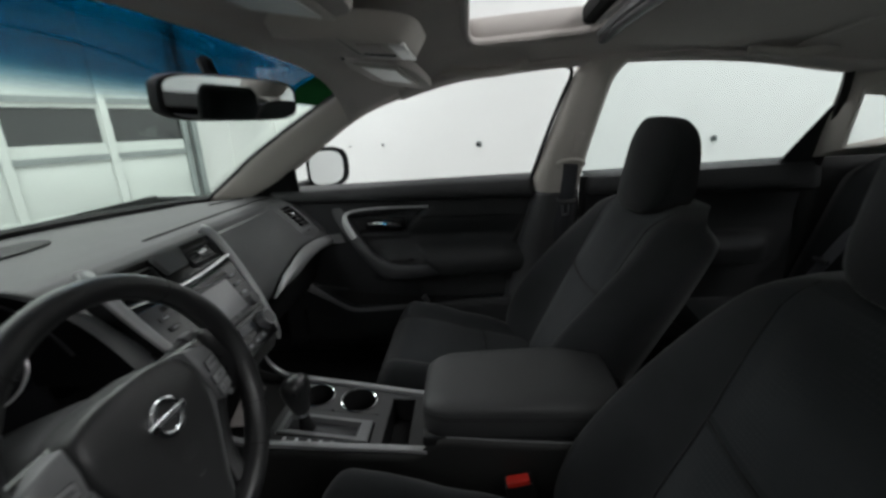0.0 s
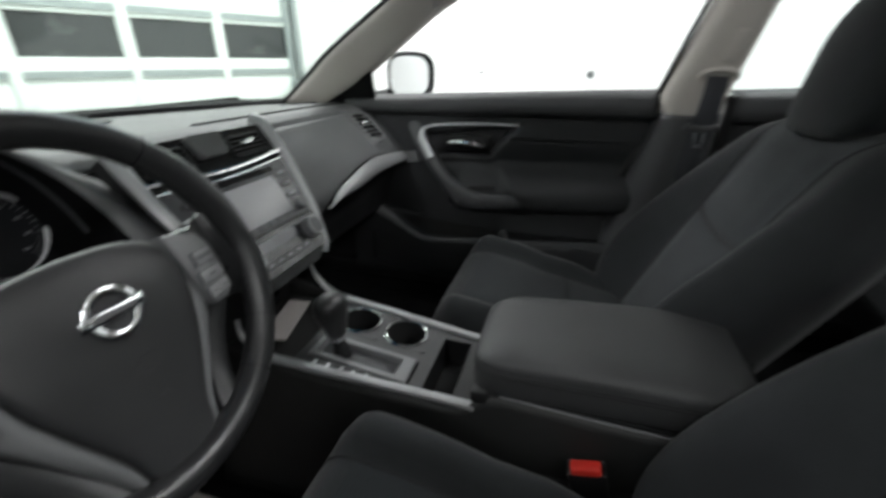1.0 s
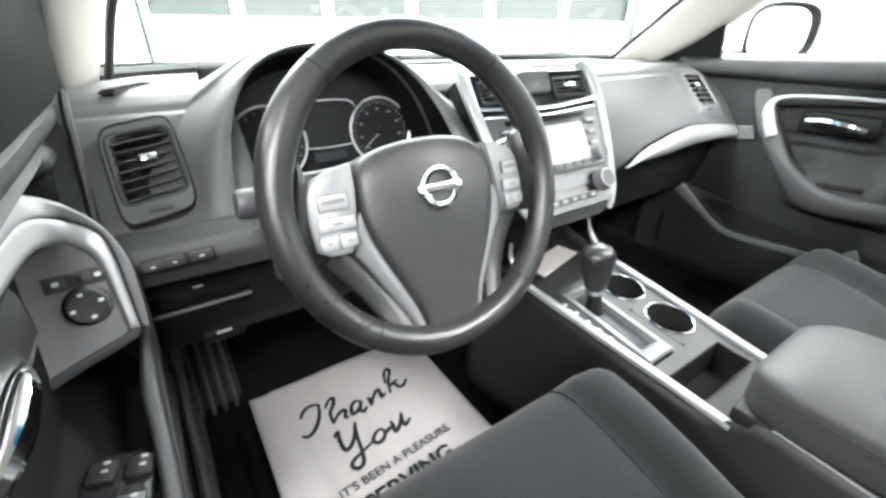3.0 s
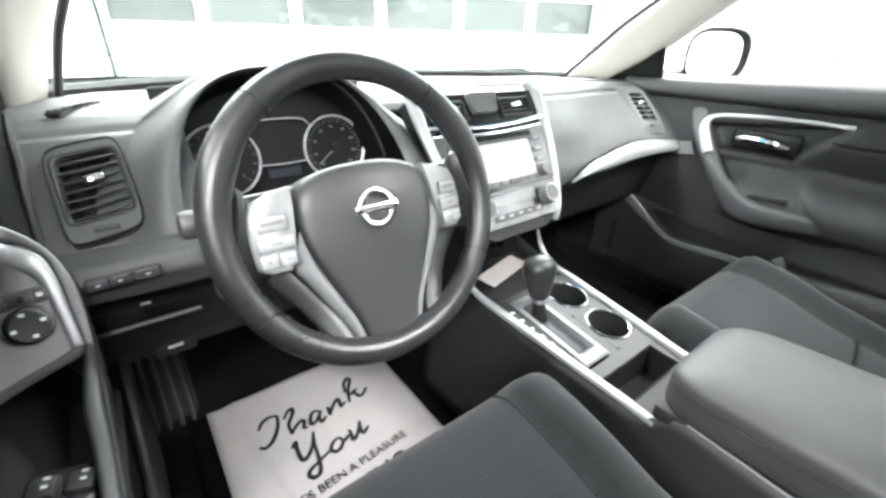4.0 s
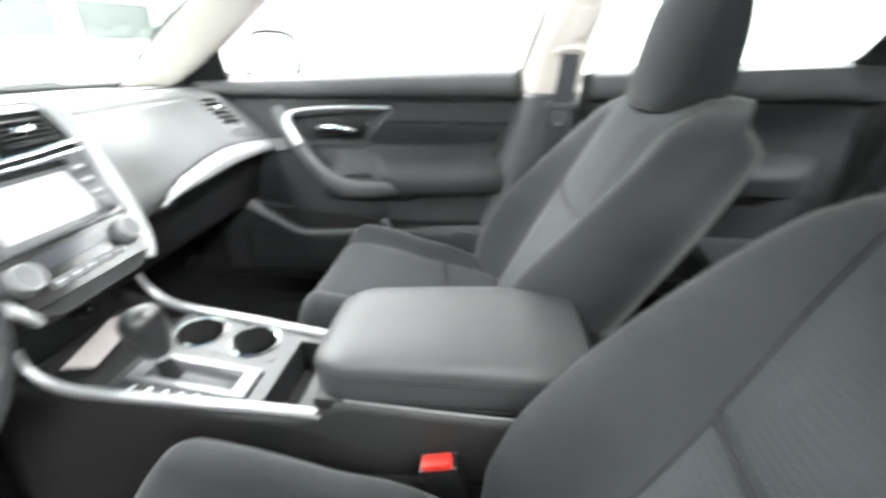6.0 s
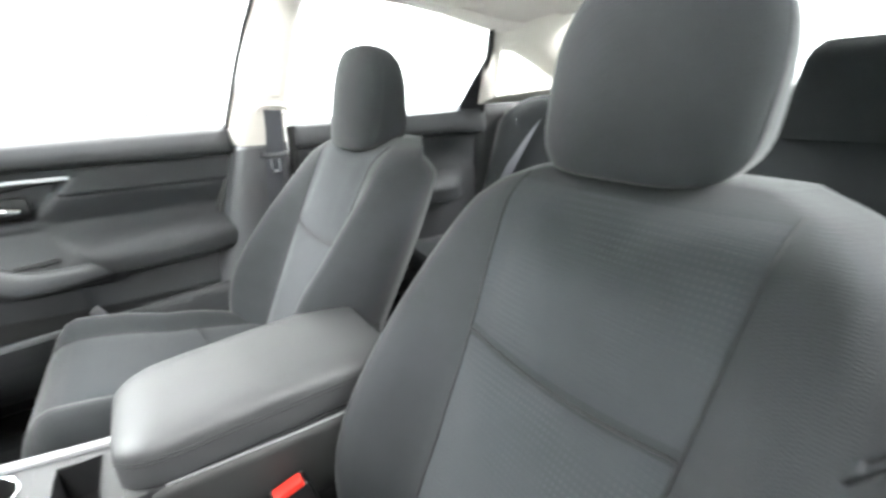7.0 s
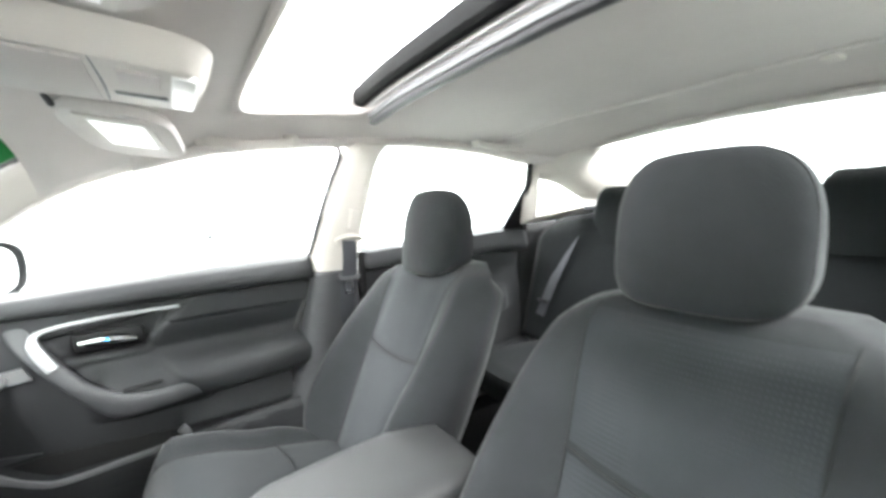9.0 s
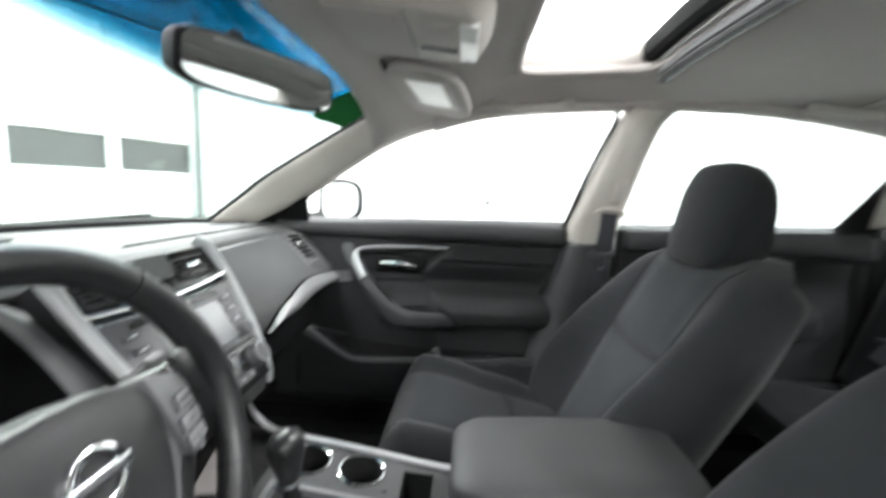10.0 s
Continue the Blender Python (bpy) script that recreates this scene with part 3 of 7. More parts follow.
    sweep(bm, line([(0.706, -0.486, 1.03), (0.734, -0.492, 0.80), (0.738, -0.51, 0.60)], 12), 0.014, 0.012, n=8)
    shell("rear_door_seal", bm, RUBBER, "black rubber door seal", "seal", 0)

    # rear pillar with the quarter window
    inner = [(0.640, -1.262, 1.248), (0.638, -1.310, 1.243), (0.636, -1.370, 1.224), (0.634, -1.450, 1.186), (0.634, -1.512, 1.156), (0.640, -1.44, 1.142), (0.646, -1.35, 1.124), (0.652, -1.254, 1.106)]
    outer = [(0.640, -1.195, 1.318), (0.590, -1.31, 1.362), (0.500, -1.430, 1.385), (0.513, -1.72, 1.265), (0.535, -2.04, 1.120), (0.640, -1.72, 1.085), (0.672, -1.40, 1.072), (0.688, -1.190, 1.068)]
    bm = bmesh.new()
    mid = [(Vector(i).lerp(Vector(o), 0.35) + Vector((-0.022, 0, 0))) for i, o in zip(inner, outer)]
    loft(bm, [inner, mid, outer], cap=False)
    shell("rear_pillar", bm, BEIGE, f"pale beige rear pillar trim with a small window on the {side} side", "pillar trim")
    bm = bmesh.new()
    bm.faces.new([bm.verts.new(p) for p in inner])
    shell("quarter_window", bm, GLASS_TINT, "small clear quarter window", "window", 0.003).visible_shadow = False
    # division bar and black corner of the rear door window
    bm = bmesh.new()
    sweep(bm, line([(0.622, -1.192, 1.318), (0.645, -1.205, 1.25), (0.712, -1.222, 1.03)], 10), 0.013, 0.012, n=8, power=3)
    shell("division_bar", bm, RUBBER, "black rear door window bar", "window bar", 0)
    bm = bmesh.new()
    slab(bm, [(-1.212, 1.255), (-1.105, 1.056), (-1.226, 1.045)], lambda a, b, d: Vector((glass_x(b) - 0.004 + d, a, b)), 0.008)
    shell("window_corner", bm, PLASTIC_DARK, "black corner piece of the rear door window", "window corner", 0)

    # side glass
    def pane(name, ys, low, label, mat):
        bm = bmesh.new()

        def f(u, v):
            y = ys[0] + (ys[1] - ys[0]) * u
            z = low + (table(TOP, y) + 0.01 - low) * v
            return Vector((glass_x(z) + 0.006, y, z))
        sheet(bm, 16, 6, f)
        shell(name, bm, mat, label, "window", 0.003).visible_shadow = False
    if s > 0:
        pane("front_window", (0.62, -0.40), 0.985, "clear front passenger window, closed", GLASS)
    pane("rear_window", (-0.47, -1.22), 1.0, "lightly tinted rear door window, closed", GLASS_TINT)


side_shell(1)
side_shell(-1)


def screens():
    # windscreen, bowed forward at its middle
    def wind(u, v):
        x = (2 * u - 1) * (0.700 - 0.130 * v)
        y0, y1 = 1.10, 0.285
        y = y0 + (y1 - y0) * v - (0.27 - 0.20 * v) * (abs(2 * u - 1) ** 2.2)
        return Vector((x, y, 0.985 + 0.372 * v - 0.10 * v * (1 - v) * -0.35 + 0.02 * (1 - (2 * u - 1) ** 2) * v))
    bm = bmesh.new()
    sheet(bm, 24, 12, wind)
    ob = tagged(part("windscreen", bm, WINDSCREEN, thick=0.004), "clear windscreen with a blue tinted top band", "windscreen", kind="structure")
    ob.visible_shadow = False
    bm = bmesh.new()

    def film(u, v):
        edge = 0.03 * (1 - math.sqrt(max(1 - (2 * v - 1) ** 2, 0.0)))
        return wind(0.850 + edge + (0.130 - edge) * u, 0.79 + 0.20 * v) + Vector((0, -0.006, -0.004))
    sheet(bm, 10, 12, film)
    ob = tagged(part("windscreen_sticker", bm, FILM, thick=0.0008), "translucent green sticker in the corner of the windscreen", "sticker")
    ob.visible_shadow = False
    bm = bmesh.new()
    sweep(bm, [wind(i / 30, 0.0) + Vector((0, -0.008, 0.010)) for i in range(31)], 0.012, 0.010, n=6)
    tagged(part("screen_foot_seal", bm, LINER_EDGE), "black seal along the foot of the windscreen", "seal", kind="structure")
    bm = bmesh.new()
    sweep(bm, [wind(i / 30, 1.0) + Vector((0, -0.02, 0.0)) for i in range(31)], 0.04, 0.012, n=8)
    tagged(part("header_rail", bm, LINER), "pale cloth header over the windscreen", "header", kind="structure")

    def back(u, v):
        x = (2 * u - 1) * (0.545 + 0.035 * v)
        return Vector((x, -1.480 - 0.62 * v + 0.04 * (2 * u - 1) ** 2, 1.392 - 0.290 * v - 0.03 * (2 * u - 1) ** 2 * (1 - v)))
    bm = bmesh.new()
    sheet(bm, 14, 8, back)
    ob = tagged(part("back_window", bm, GLASS_TINT, thick=0.004), "lightly tinted back window", "window", kind="structure")
    ob.visible_shadow = False
    bm = bmesh.new()
    sweep(bm, [back(i / 24, 0.0) + Vector((0, 0.0, 0.008)) for i in range(25)], 0.03, 0.014, n=8)
    tagged(part("back_header", bm, LINER), "pale cloth header over the back window", "header", kind="structure")
    bm = bmesh.new()
    sheet(bm, 12, 6, lambda u, v: Vector(((2 * u - 1) * (0.66 - 0.05 * v), -1.50 - 0.62 * v, 1.055 + 0.03 * v)))
    tagged(part("parcel_shelf", bm, CARPET, thick=0.02), "dark carpeted shelf under the back window", "parcel shelf", kind="structure")


screens()


def floor_pan():
    bm = bmesh.new()
    sheet(bm, 28, 30, lambda u, v: Vector(((2 * u - 1) * 0.80, 1.0 - 2.6 * v, 0.335 + 0.22 * step(0.62, 1.0, 1.0 - 2.6 * v)
                                           + 0.09 * math.exp(-((2 * u - 1) * 0.80 / 0.11) ** 4) + 0.10 * step(0.68, 0.76, abs(2 * u - 1) * 0.80))))
    tagged(part("car_floor", bm, CARPET, thick=0.03, offset=-1), "black carpeted car floor with a raised tunnel", "car floor", kind="structure")
    bm = bmesh.new()
    sheet(bm, 10, 8, lambda u, v: Vector(((2 * u - 1) * 0.78, 0.98 + 0.10 * v, 0.50 + 0.50 * v)))
    tagged(part("firewall", bm, CARPET, thick=0.02), "black carpeted bulkhead under the dashboard", "bulkhead", kind="structure")
    for s in (-1, 1):
        bm = bmesh.new()
        sweep(bm, [Vector((s * 0.735, y, 0.415)) for y in (0.75, 0.3, -0.1, -0.6, -1.2)], 0.05, 0.035, n=12, power=3)
        tagged(part("sill_cover", bm, PLASTIC_DARK), "black door sill cover", "sill cover", kind="structure")
        bm = bmesh.new()
        box(bm, (s * 0.745, 0.72, 0.66), (0.05, 0.34, 0.52), 0.02, 2)
        tagged(part("kick_panel", bm, PLASTIC_DARK), "black footwell side panel", "footwell panel", kind="structure")
        bm = bmesh.new()
        box(bm, (s * 0.795, 0.87, 0.68), (0.03, 0.56, 0.62), 0.006, 1)
        tagged(part("cowl_side", bm, PLASTIC_DARK), "black inner side of the bulkhead", "bulkhead", kind="structure")


floor_pan()


def rear_sides():
    for s in (-1, 1):
        bm = bmesh.new()
        sheet(bm, 10, 10, lambda u, v: Vector((s * (0.722 - 0.06 * u), -1.20 - 0.62 * u, 0.45 + 0.635 * v)))
        tagged(part("rear_side_panel", bm, PLASTIC_DARK, thick=0.01), "black trim beside the rear bench", "side trim", kind="structure")
    bm = bmesh.new()
    sheet(bm, 10, 6, lambda u, v: Vector(((2 * u - 1) * 0.68, -1.62 - 0.1 * v, 0.42 + 0.66 * v)))
    tagged(part("rear_bulkhead", bm, CARPET, thick=0.02), "black panel behind the rear bench", "bulkhead", kind="structure")


rear_sides()


# ---------------------------------------------------------------- doors
def basis(origin, ux, uy):
    ux = Vector(ux).normalized()
    uz = ux.cross(Vector(uy)).normalized()
    uy = uz.cross(ux)
    m = Matrix((ux, uy, uz)).transposed().to_4x4()
    m.translation = Vector(origin)
    return m


DOOR_X = 0.728
ARMREST = [(0.682, 0.0), (0.690, 0.55), (0.696, 0.84), (0.706, 0.96), (0.722, 1.0), (0.736, 0.99), (0.748, 0.92), (0.758, 0.80), (0.768, 0.62), (0.778, 0.42), (0.790, 0.24), (0.806, 0.10), (0.830, 0.0)]


def door_x(y, z, arm=0.058):
    """Half width of the front door's lining: pad under the glass, hollow, armrest, and a bulged pocket below."""
    top = 1.012 + (0.5 - y) * 0.028
    x = DOOR_X - 0.030 * step(0.962, 0.976, z) + 0.016 * step(0.985, top, z) + 0.05 * max(0, (z - top + 0.014) / 0.014) ** 2
    x += 0.022 * step(0.897, 0.820, z) * step(0.76, 0.83, z) * step(0.34, 0.24, y)
    front = step(0.045 - 0.9 * (0.75 - z), 0.070 - 0.9 * (0.75 - z), y)           # the switch tray before the padded armrest
    rear = step(0.27, 0.20, y) * (1 - 0.25 * step(-0.18, -0.32, y)) * (1 - 0.30 * front)
    x -= rear * arm * table(ARMREST, z + 0.012 * front - 0.05 * max(0.0, -0.02 - y))
    x -= 0.007 * step(0.897, 0.903, z) * step(0.965, 0.955, z) * step(0.085 - 0.8 * (z - 0.90), 0.055 - 0.8 * (z - 0.90), y)
    # recess round the handle
    lid = 0.914 + 0.10 * max(0.0, 0.32 - y)
    hole = min(step(lid, lid - 0.008, z), step(0.836, 0.846, z), step(0.350 - 0.5 * (0.912 - z), 0.335 - 0.5 * (0.912 - z), y),
               step(0.058 + 0.95 * (0.912 - z), 0.080 + 0.95 * (0.912 - z), y))
    x += 0.026 * hole - 0.006 * math.exp(-((z - 0.829) / 0.009) ** 2) * step(0.10, 0.14, y) * step(0.32, 0.28, y)
    rim = 0.558 + 0.09 * step(0.33, 0.50, y) + 0.03 * step(0.1, -0.25, y)
    x -= 0.040 * step(rim + 0.006, rim - 0.004, z)
    x -= 0.012 * step(0.088, 0.060, y) * step(0.590, 0.600, z) * step(0.700, 0.600, z)
    x += 0.02 * step(0.44, 0.38, z)
    return x


def rear_door_x(y, z):
    top = 1.035 + (-0.48 - y) * 0.035
    x = DOOR_X - 0.034 * step(0.962, 0.975, z) + 0.012 * step(0.98, top, z) + 0.05 * max(0, (z - top + 0.014) / 0.014) ** 2
    x -= 0.060 * (step(0.715, 0.728, z) - step(0.770, 0.83, z)) * step(-1.15, -1.05, y)
    x += 0.010 * math.exp(-((z - 0.88) / 0.05) ** 2)
    x -= 0.030 * step(0.57, 0.56, z)
    return x


def driver_armrest(door):
    """The driver's armrest: switch panel in a silver edge, deep pocket, window switches on its top."""
    m = basis((-0.690, 0.350, 0.833), (0.995, 0.10, 0.0), (0.0, 0.42, 0.90))     # switch panel, facing the seat

    def lay(bm):
        bm.transform(m)
        return bm

    def at(a, b, h=0.0):
        return m @ Vector((a, b, h))

    def band(name, edge_a, edge_b, bulge, mat, label, n=60, thick=0.006):
        a, b = line(edge_a, n), line(edge_b, n)
        up = Vector((0.15, -0.75, 0.65)).normalized()
        bm = bmesh.new()
        sheet(bm, n, 6, lambda u, v: a[round(u * n)].lerp(b[round(u * n)], v) + up * bulge * (1 - (2 * v - 1) ** 4))
        return part(name, bm, mat, door, label, thick=thick, offset=-1, sharp=60)

    inner = [(-0.708, 0.05, 0.916), (-0.706, 0.13, 0.9155), (-0.704, 0.235, 0.912), (-0.704, 0.325, 0.902), at(-0.007, 0.059), at(0.0115, 0.047), at(0.0185, 0.028), at(0.0205, 0.0), at(0.0220, -0.037)]
    outer = [(-0.710, 0.05, 0.936), (-0.708, 0.13, 0.936), (-0.705, 0.255, 0.931), (-0.706, 0.350, 0.921), at(0.004, 0.0810), at(0.0260, 0.064), at(0.0322, 0.036), at(0.0325, 0.0), at(0.0323, -0.037)]
    edge = [(-0.722, 0.05, 0.946), (-0.722, 0.13, 0.947), (-0.720, 0.265, 0.945), (-0.716, 0.375, 0.938), at(0.0040, 0.0990), at(0.0300, 0.070), at(0.0415, 0.034), at(0.0418, -0.004), at(0.0385, -0.042)]
    band("trim_strip", inner, outer, 0.005, SILVER, "satin silver trim strip")
    band("armrest_rim", outer, edge, 0.003, FACIA_GREY, "grey rounded armrest edge")
    band("armrest_edge", [at(0.0318, -0.037), at(0.0230, -0.062), (-0.6700, 0.290, 0.757), (-0.6665, 0.238, 0.742), (-0.662, 0.158, 0.736), (-0.660, 0.05, 0.728), (-0.662, -0.10, 0.722), (-0.668, -0.26, 0.720)],
         [at(0.0385, -0.040), at(0.0345, -0.072), (-0.6535, 0.285, 0.750), (-0.6515, 0.229, 0.738), (-0.648, 0.152, 0.732), (-0.646, 0.05, 0.722), (-0.648, -0.10, 0.716), (-0.655, -0.26, 0.714)], 0.006, PLASTIC, "charcoal armrest edge")
    side = line([at(0.0420, 0.030), at(0.0418, -0.004), at(0.0385, -0.042), at(0.0345, -0.072), (-0.6535, 0.285, 0.750), (-0.6515, 0.229, 0.738), (-0.648, 0.152, 0.732), (-0.646, 0.05, 0.722), (-0.648, -0.10, 0.716), (-0.655, -0.26, 0.714)], 60)
    bm = bmesh.new()
    sheet(bm, 60, 6, lambda u, v: side[round(u * 60)] + Vector((-0.002 - 0.03 * v * v, 0.004 * v, -0.003 - 0.17 * v)))
    part("armrest_side", bm, PLASTIC_DARK, door, thick=0.004, offset=-1)
    bm = bmesh.new()
    slab(bm, [(-0.060, 0.030), (-0.0165, 0.068), (0.009, 0.0635), (0.022, 0.041), (0.0250, 0.010), (0.0255, -0.038), (-0.020, -0.050), (-0.055, -0.063), (-0.080, -0.074), (-0.080, -0.02)], lambda a, b, d: Vector((a, b, -0.010 + d)), 0.0085)
    # panel's grey is lightened in place of light from above the door
    panel = part("switch_panel", lay(bm), FACIA_GREY, door, "switch panel, missing light put into its grey")
    bm = bmesh.new()
    sweep(bm, [at(p.x, p.y, p.z) for p in line([(0.0300, -0.036, 0.0), (0.020, -0.0435, 0.0), (-0.020, -0.0545, 0.0), (-0.055, -0.068, -0.001), (-0.078, -0.098, -0.006), (-0.100, -0.135, -0.012)], 24)], 0.0055, 0.0035, (0, -1, 0), 10)
    part("panel_lip", bm, PLASTIC_GREY, panel)
    bm = bmesh.new()
    rod(bm, (0.0, -0.002, -0.003), (0.0, -0.002, 0.003), 0.0195, 0.0190, 32)
    part("dial_ring", lay(bm), GLOSS_BLACK, panel)
    bm = bmesh.new()
    loft(bm, [[Vector((r * math.cos(a), -0.002 + r * math.sin(a), h)) for a in np.linspace(0, 2 * math.pi, 33)[:-1]] for r, h in ((0.0165, 0.002), (0.0160, 0.007), (0.0140, 0.009), (0.009, 0.0078), (0.002, 0.0075))])
    part("mirror_dial", lay(bm), PLASTIC, panel, "round mirror adjusting dial")
    for k in range(4):
        a = k * math.pi / 2 + 0.2
        bm = bmesh.new()
        box(bm, (0.0115 * math.cos(a), -0.002 + 0.0115 * math.sin(a), 0.0090), (0.004, 0.003, 0.0008))
        part("arrow_mark", lay(bm), MARKING, panel)
    bm = bmesh.new()
    box(bm, (-0.001, 0.0245, -0.001), (0.050, 0.0155, 0.003), 0.0012, 2)
    bank = part("mirror_switch_bank", lay(bm), PLASTIC_GREY, panel)
    for dx, w in ((-0.0165, 0.013), (0.0010, 0.016), (0.0170, 0.012)):
        bm = bmesh.new()
        box(bm, (dx, 0.0245, 0.001), (w, 0.0120, 0.003), 0.0012, 2)
        part("mirror_switch", lay(bm), PLASTIC_GREY, bank)
    for dx in (-0.0165, 0.0150):
        bm = bmesh.new()
        box(bm, (dx, 0.0245, 0.0028), (0.005, 0.004, 0.0006))
        part("letter_mark", lay(bm), MARKING, bank)
    bm = bmesh.new()
    box(bm, (0.0015, 0.0240, 0.004), (0.0055, 0.0075, 0.007), 0.002, 2)
    part("mirror_selector", lay(bm), PLASTIC_DARK, bank)
    # pocket and armrest top
    bm = bmesh.new()
    box(bm, (-0.690, 0.315, 0.690), (0.075, 0.15, 0.012), 0.003, 1)
    part("pocket_floor", bm, RUBBER, door)
    bm = bmesh.new()
    sheet(bm, 8, 20, lambda u, v: Vector((-0.662 - 0.062 * u, 0.250 - 0.53 * v, 0.716 - 0.010 * step(0, 0.4, v) + 0.006 * math.sin(3.14 * u))))
    part("armrest_top", bm, PLASTIC_DARK, door, thick=0.03, offset=-1)
    m = basis((-0.697, 0.208, 0.728), (0.25, 0.97, 0.05), (-0.97, 0.25, 0.1))
    bm = bmesh.new()
    box(bm, (-0.006, 0, -0.004), (0.100, 0.056, 0.012), 0.005, 2)
    plate = part("window_switch_plate", lay(bm), GLOSS_BLACK, door)
    for dx, dy in ((0.022, -0.014), (0.022, 0.013), (-0.014, -0.014), (-0.014, 0.013)):
        bm = bmesh.new()
        box(bm, (dx, dy, 0.004), (0.021, 0.021, 0.008), 0.003, 2)
        switch = part("window_switch", lay(bm), PLASTIC_DARK if dx > 0 else PLASTIC_GREY, plate)
        for k in (-1, 1):
            bm = bmesh.new()
            box(bm, (dx + 0.003 + 0.004 * k, dy - 0.002, 0.0084), (0.0025, 0.0045, 0.0008))
            part("switch_mark", lay(bm), DIM_MARK, switch)


def front_door(s):
    side = "passenger" if s > 0 else "driver"
    door = thing("door_1" if s > 0 else "door_2", f"closed front {side} door with charcoal lining and silver trim", "car door", kind="structure")
    flip = Matrix.Translation((0.0 if s > 0 else 0.030, 0, 0)) @ Matrix.Diagonal((s, 1, 1, 1))

    def add(name, bm, mat, parent=door, label="", **more):
        for v in bm.verts:
            v.co = flip @ v.co
        return part(name, bm, mat, parent, label, **more)

    y0, y1 = 0.60, -0.292 if s < 0 else -0.318
    arm = 0.058 if s > 0 else 0.0
    bm = bmesh.new()
    zs = list(np.linspace(0.40, 0.54, 8)) + list(np.linspace(0.547, 0.68, 18)) + list(np.linspace(0.684, 0.83, 30)) + list(np.linspace(0.835, 0.948, 34)) + list(np.linspace(0.952, 0.980, 10)) + [0.986, 0.991, 0.995]

    def face(u, v):
        k = v * (len(zs) + 7)
        i = int(round(k))
        y = y0 + (y1 + 0.058 * step(0.68, 0.44, zs[min(i, len(zs) - 1)]) - y0) * u
        top = 1.012 + (0.5 - y) * 0.028
        z = zs[i] if i < len(zs) else 0.995 + (top - 0.995) * (i - len(zs) + 1) / 8
        x = door_x(y, z, arm)
        if s < 0:                                        # hollowed behind the switch panel and lever
            hollow = step(0.02, 0.10, y) * step(0.46, 0.42, y) * step(0.70, 0.75, z) * step(0.950, 0.935, z)
            x += (0.762 - x) * hollow + 0.020 * step(0.945, 0.960, z)
        return Vector((x, y, z))
    rows, cut = len(zs) + 7, 86
    if s > 0:
        sheet(bm, 90, rows, face)
        add("lining", bm, DOOR_LINING, label="charcoal moulded door lining", thick=0.006, sharp=50)
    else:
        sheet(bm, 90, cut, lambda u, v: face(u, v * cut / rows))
        # lower part near black: shade coloured into the same charcoal lining
        add("lining", bm, BLACK_AND_SHADE, label="lower door lining, its shade in the near-black colour", thick=0.006, sharp=50)
        bm = bmesh.new()
        sheet(bm, 90, rows - cut, lambda u, v: face(u, (cut + v * (rows - cut)) / rows))
        for v in bm.verts:
            v.co.z -= 0.020 * step(0.978, 1.01, v.co.z)
        add("upper_lining", bm, DOOR_LINING, label="grey upper door lining", thick=0.006, sharp=50)
    bm = bmesh.new()
    box(bm, (0.800, (y0 + y1) / 2, 0.70), (0.06, y0 - y1, 0.62), 0.01, 1)
    add("outer_skin", bm, BODY_PAINT, label="white painted door skin")

    def on(y, z, lift=0.0):
        return Vector((door_x(y, z) - lift, y, z))

    # silver trim, thin along the top, broad where it turns down
    if s > 0:
        bm = bmesh.new()
        pts = [(DOOR_X - 0.008, 0.044, 0.938), (DOOR_X - 0.008, 0.18, 0.938), (DOOR_X - 0.010, 0.29, 0.932), (DOOR_X - 0.020, 0.334, 0.922),
               (DOOR_X - 0.030, 0.340, 0.898), (DOOR_X - 0.038, 0.327, 0.868), (DOOR_X - 0.046, 0.309, 0.838)]
        sweep(bm, line(pts, 40), 0.014, 0.008, (1, 0, 0), 10, 2.6, taper=lambda t: 0.34 + 0.66 * step(0.40, 0.78, t))
        add("trim_strip", bm, SILVER, label="satin silver trim strip")
        # pull handle: a broad rounded band running down and back into the armrest
        stations = [((0.400, 0.940), (0.352, 0.944), 0.722), ((0.386, 0.905), (0.338, 0.908), 0.708), ((0.357, 0.860), (0.300, 0.850), 0.690), ((0.304, 0.788), (0.250, 0.786), 0.677),
                    ((0.250, 0.720), (0.208, 0.756), 0.672), ((0.206, 0.685), (0.168, 0.739), 0.669), ((0.150, 0.681), (0.135, 0.734), 0.667), ((0.103, 0.685), (0.095, 0.733), 0.667), ((0.014, 0.695), (0.030, 0.735), 0.668)]
        low = line([(x, *o) for o, i, x in stations], 48)
        high = line([(x, *i) for o, i, x in stations], 48)
        rings = []
        for a, b in zip(low, high):
            c, r = (a + b) / 2, (a - b) / 2
            ring = []
            for k in range(20):
                t = 2 * math.pi * k / 20
                ring.append(c + r * math.copysign(abs(math.cos(t)) ** 0.55, math.cos(t)) + Vector((0.019 - 0.019 * math.copysign(abs(math.sin(t)) ** 0.6, math.sin(t)), 0, 0)))
            rings.append(ring)
        bm = bmesh.new()
        loft(bm, rings)
        add("pull_handle", bm, PLASTIC_GREY, label="charcoal pull handle")
        bm = bmesh.new()
        sweep(bm, [on(y, 0.689 + 0.05 * max(0.0, -0.02 - y), 0.002) for y in np.linspace(0.02, -0.300, 24)], 0.0016, 0.0016, (1, 0, 0), 6)
        add("seam", bm, STITCH)
        # tail of the dashboard's trim
        bm = bmesh.new()
        slab(bm, [(0.352, 0.818), (0.480, 0.800), (0.480, 0.836), (0.366, 0.850)], lambda a, b, d: Vector((DOOR_X - 0.010 - d, a, b)), 0.010)
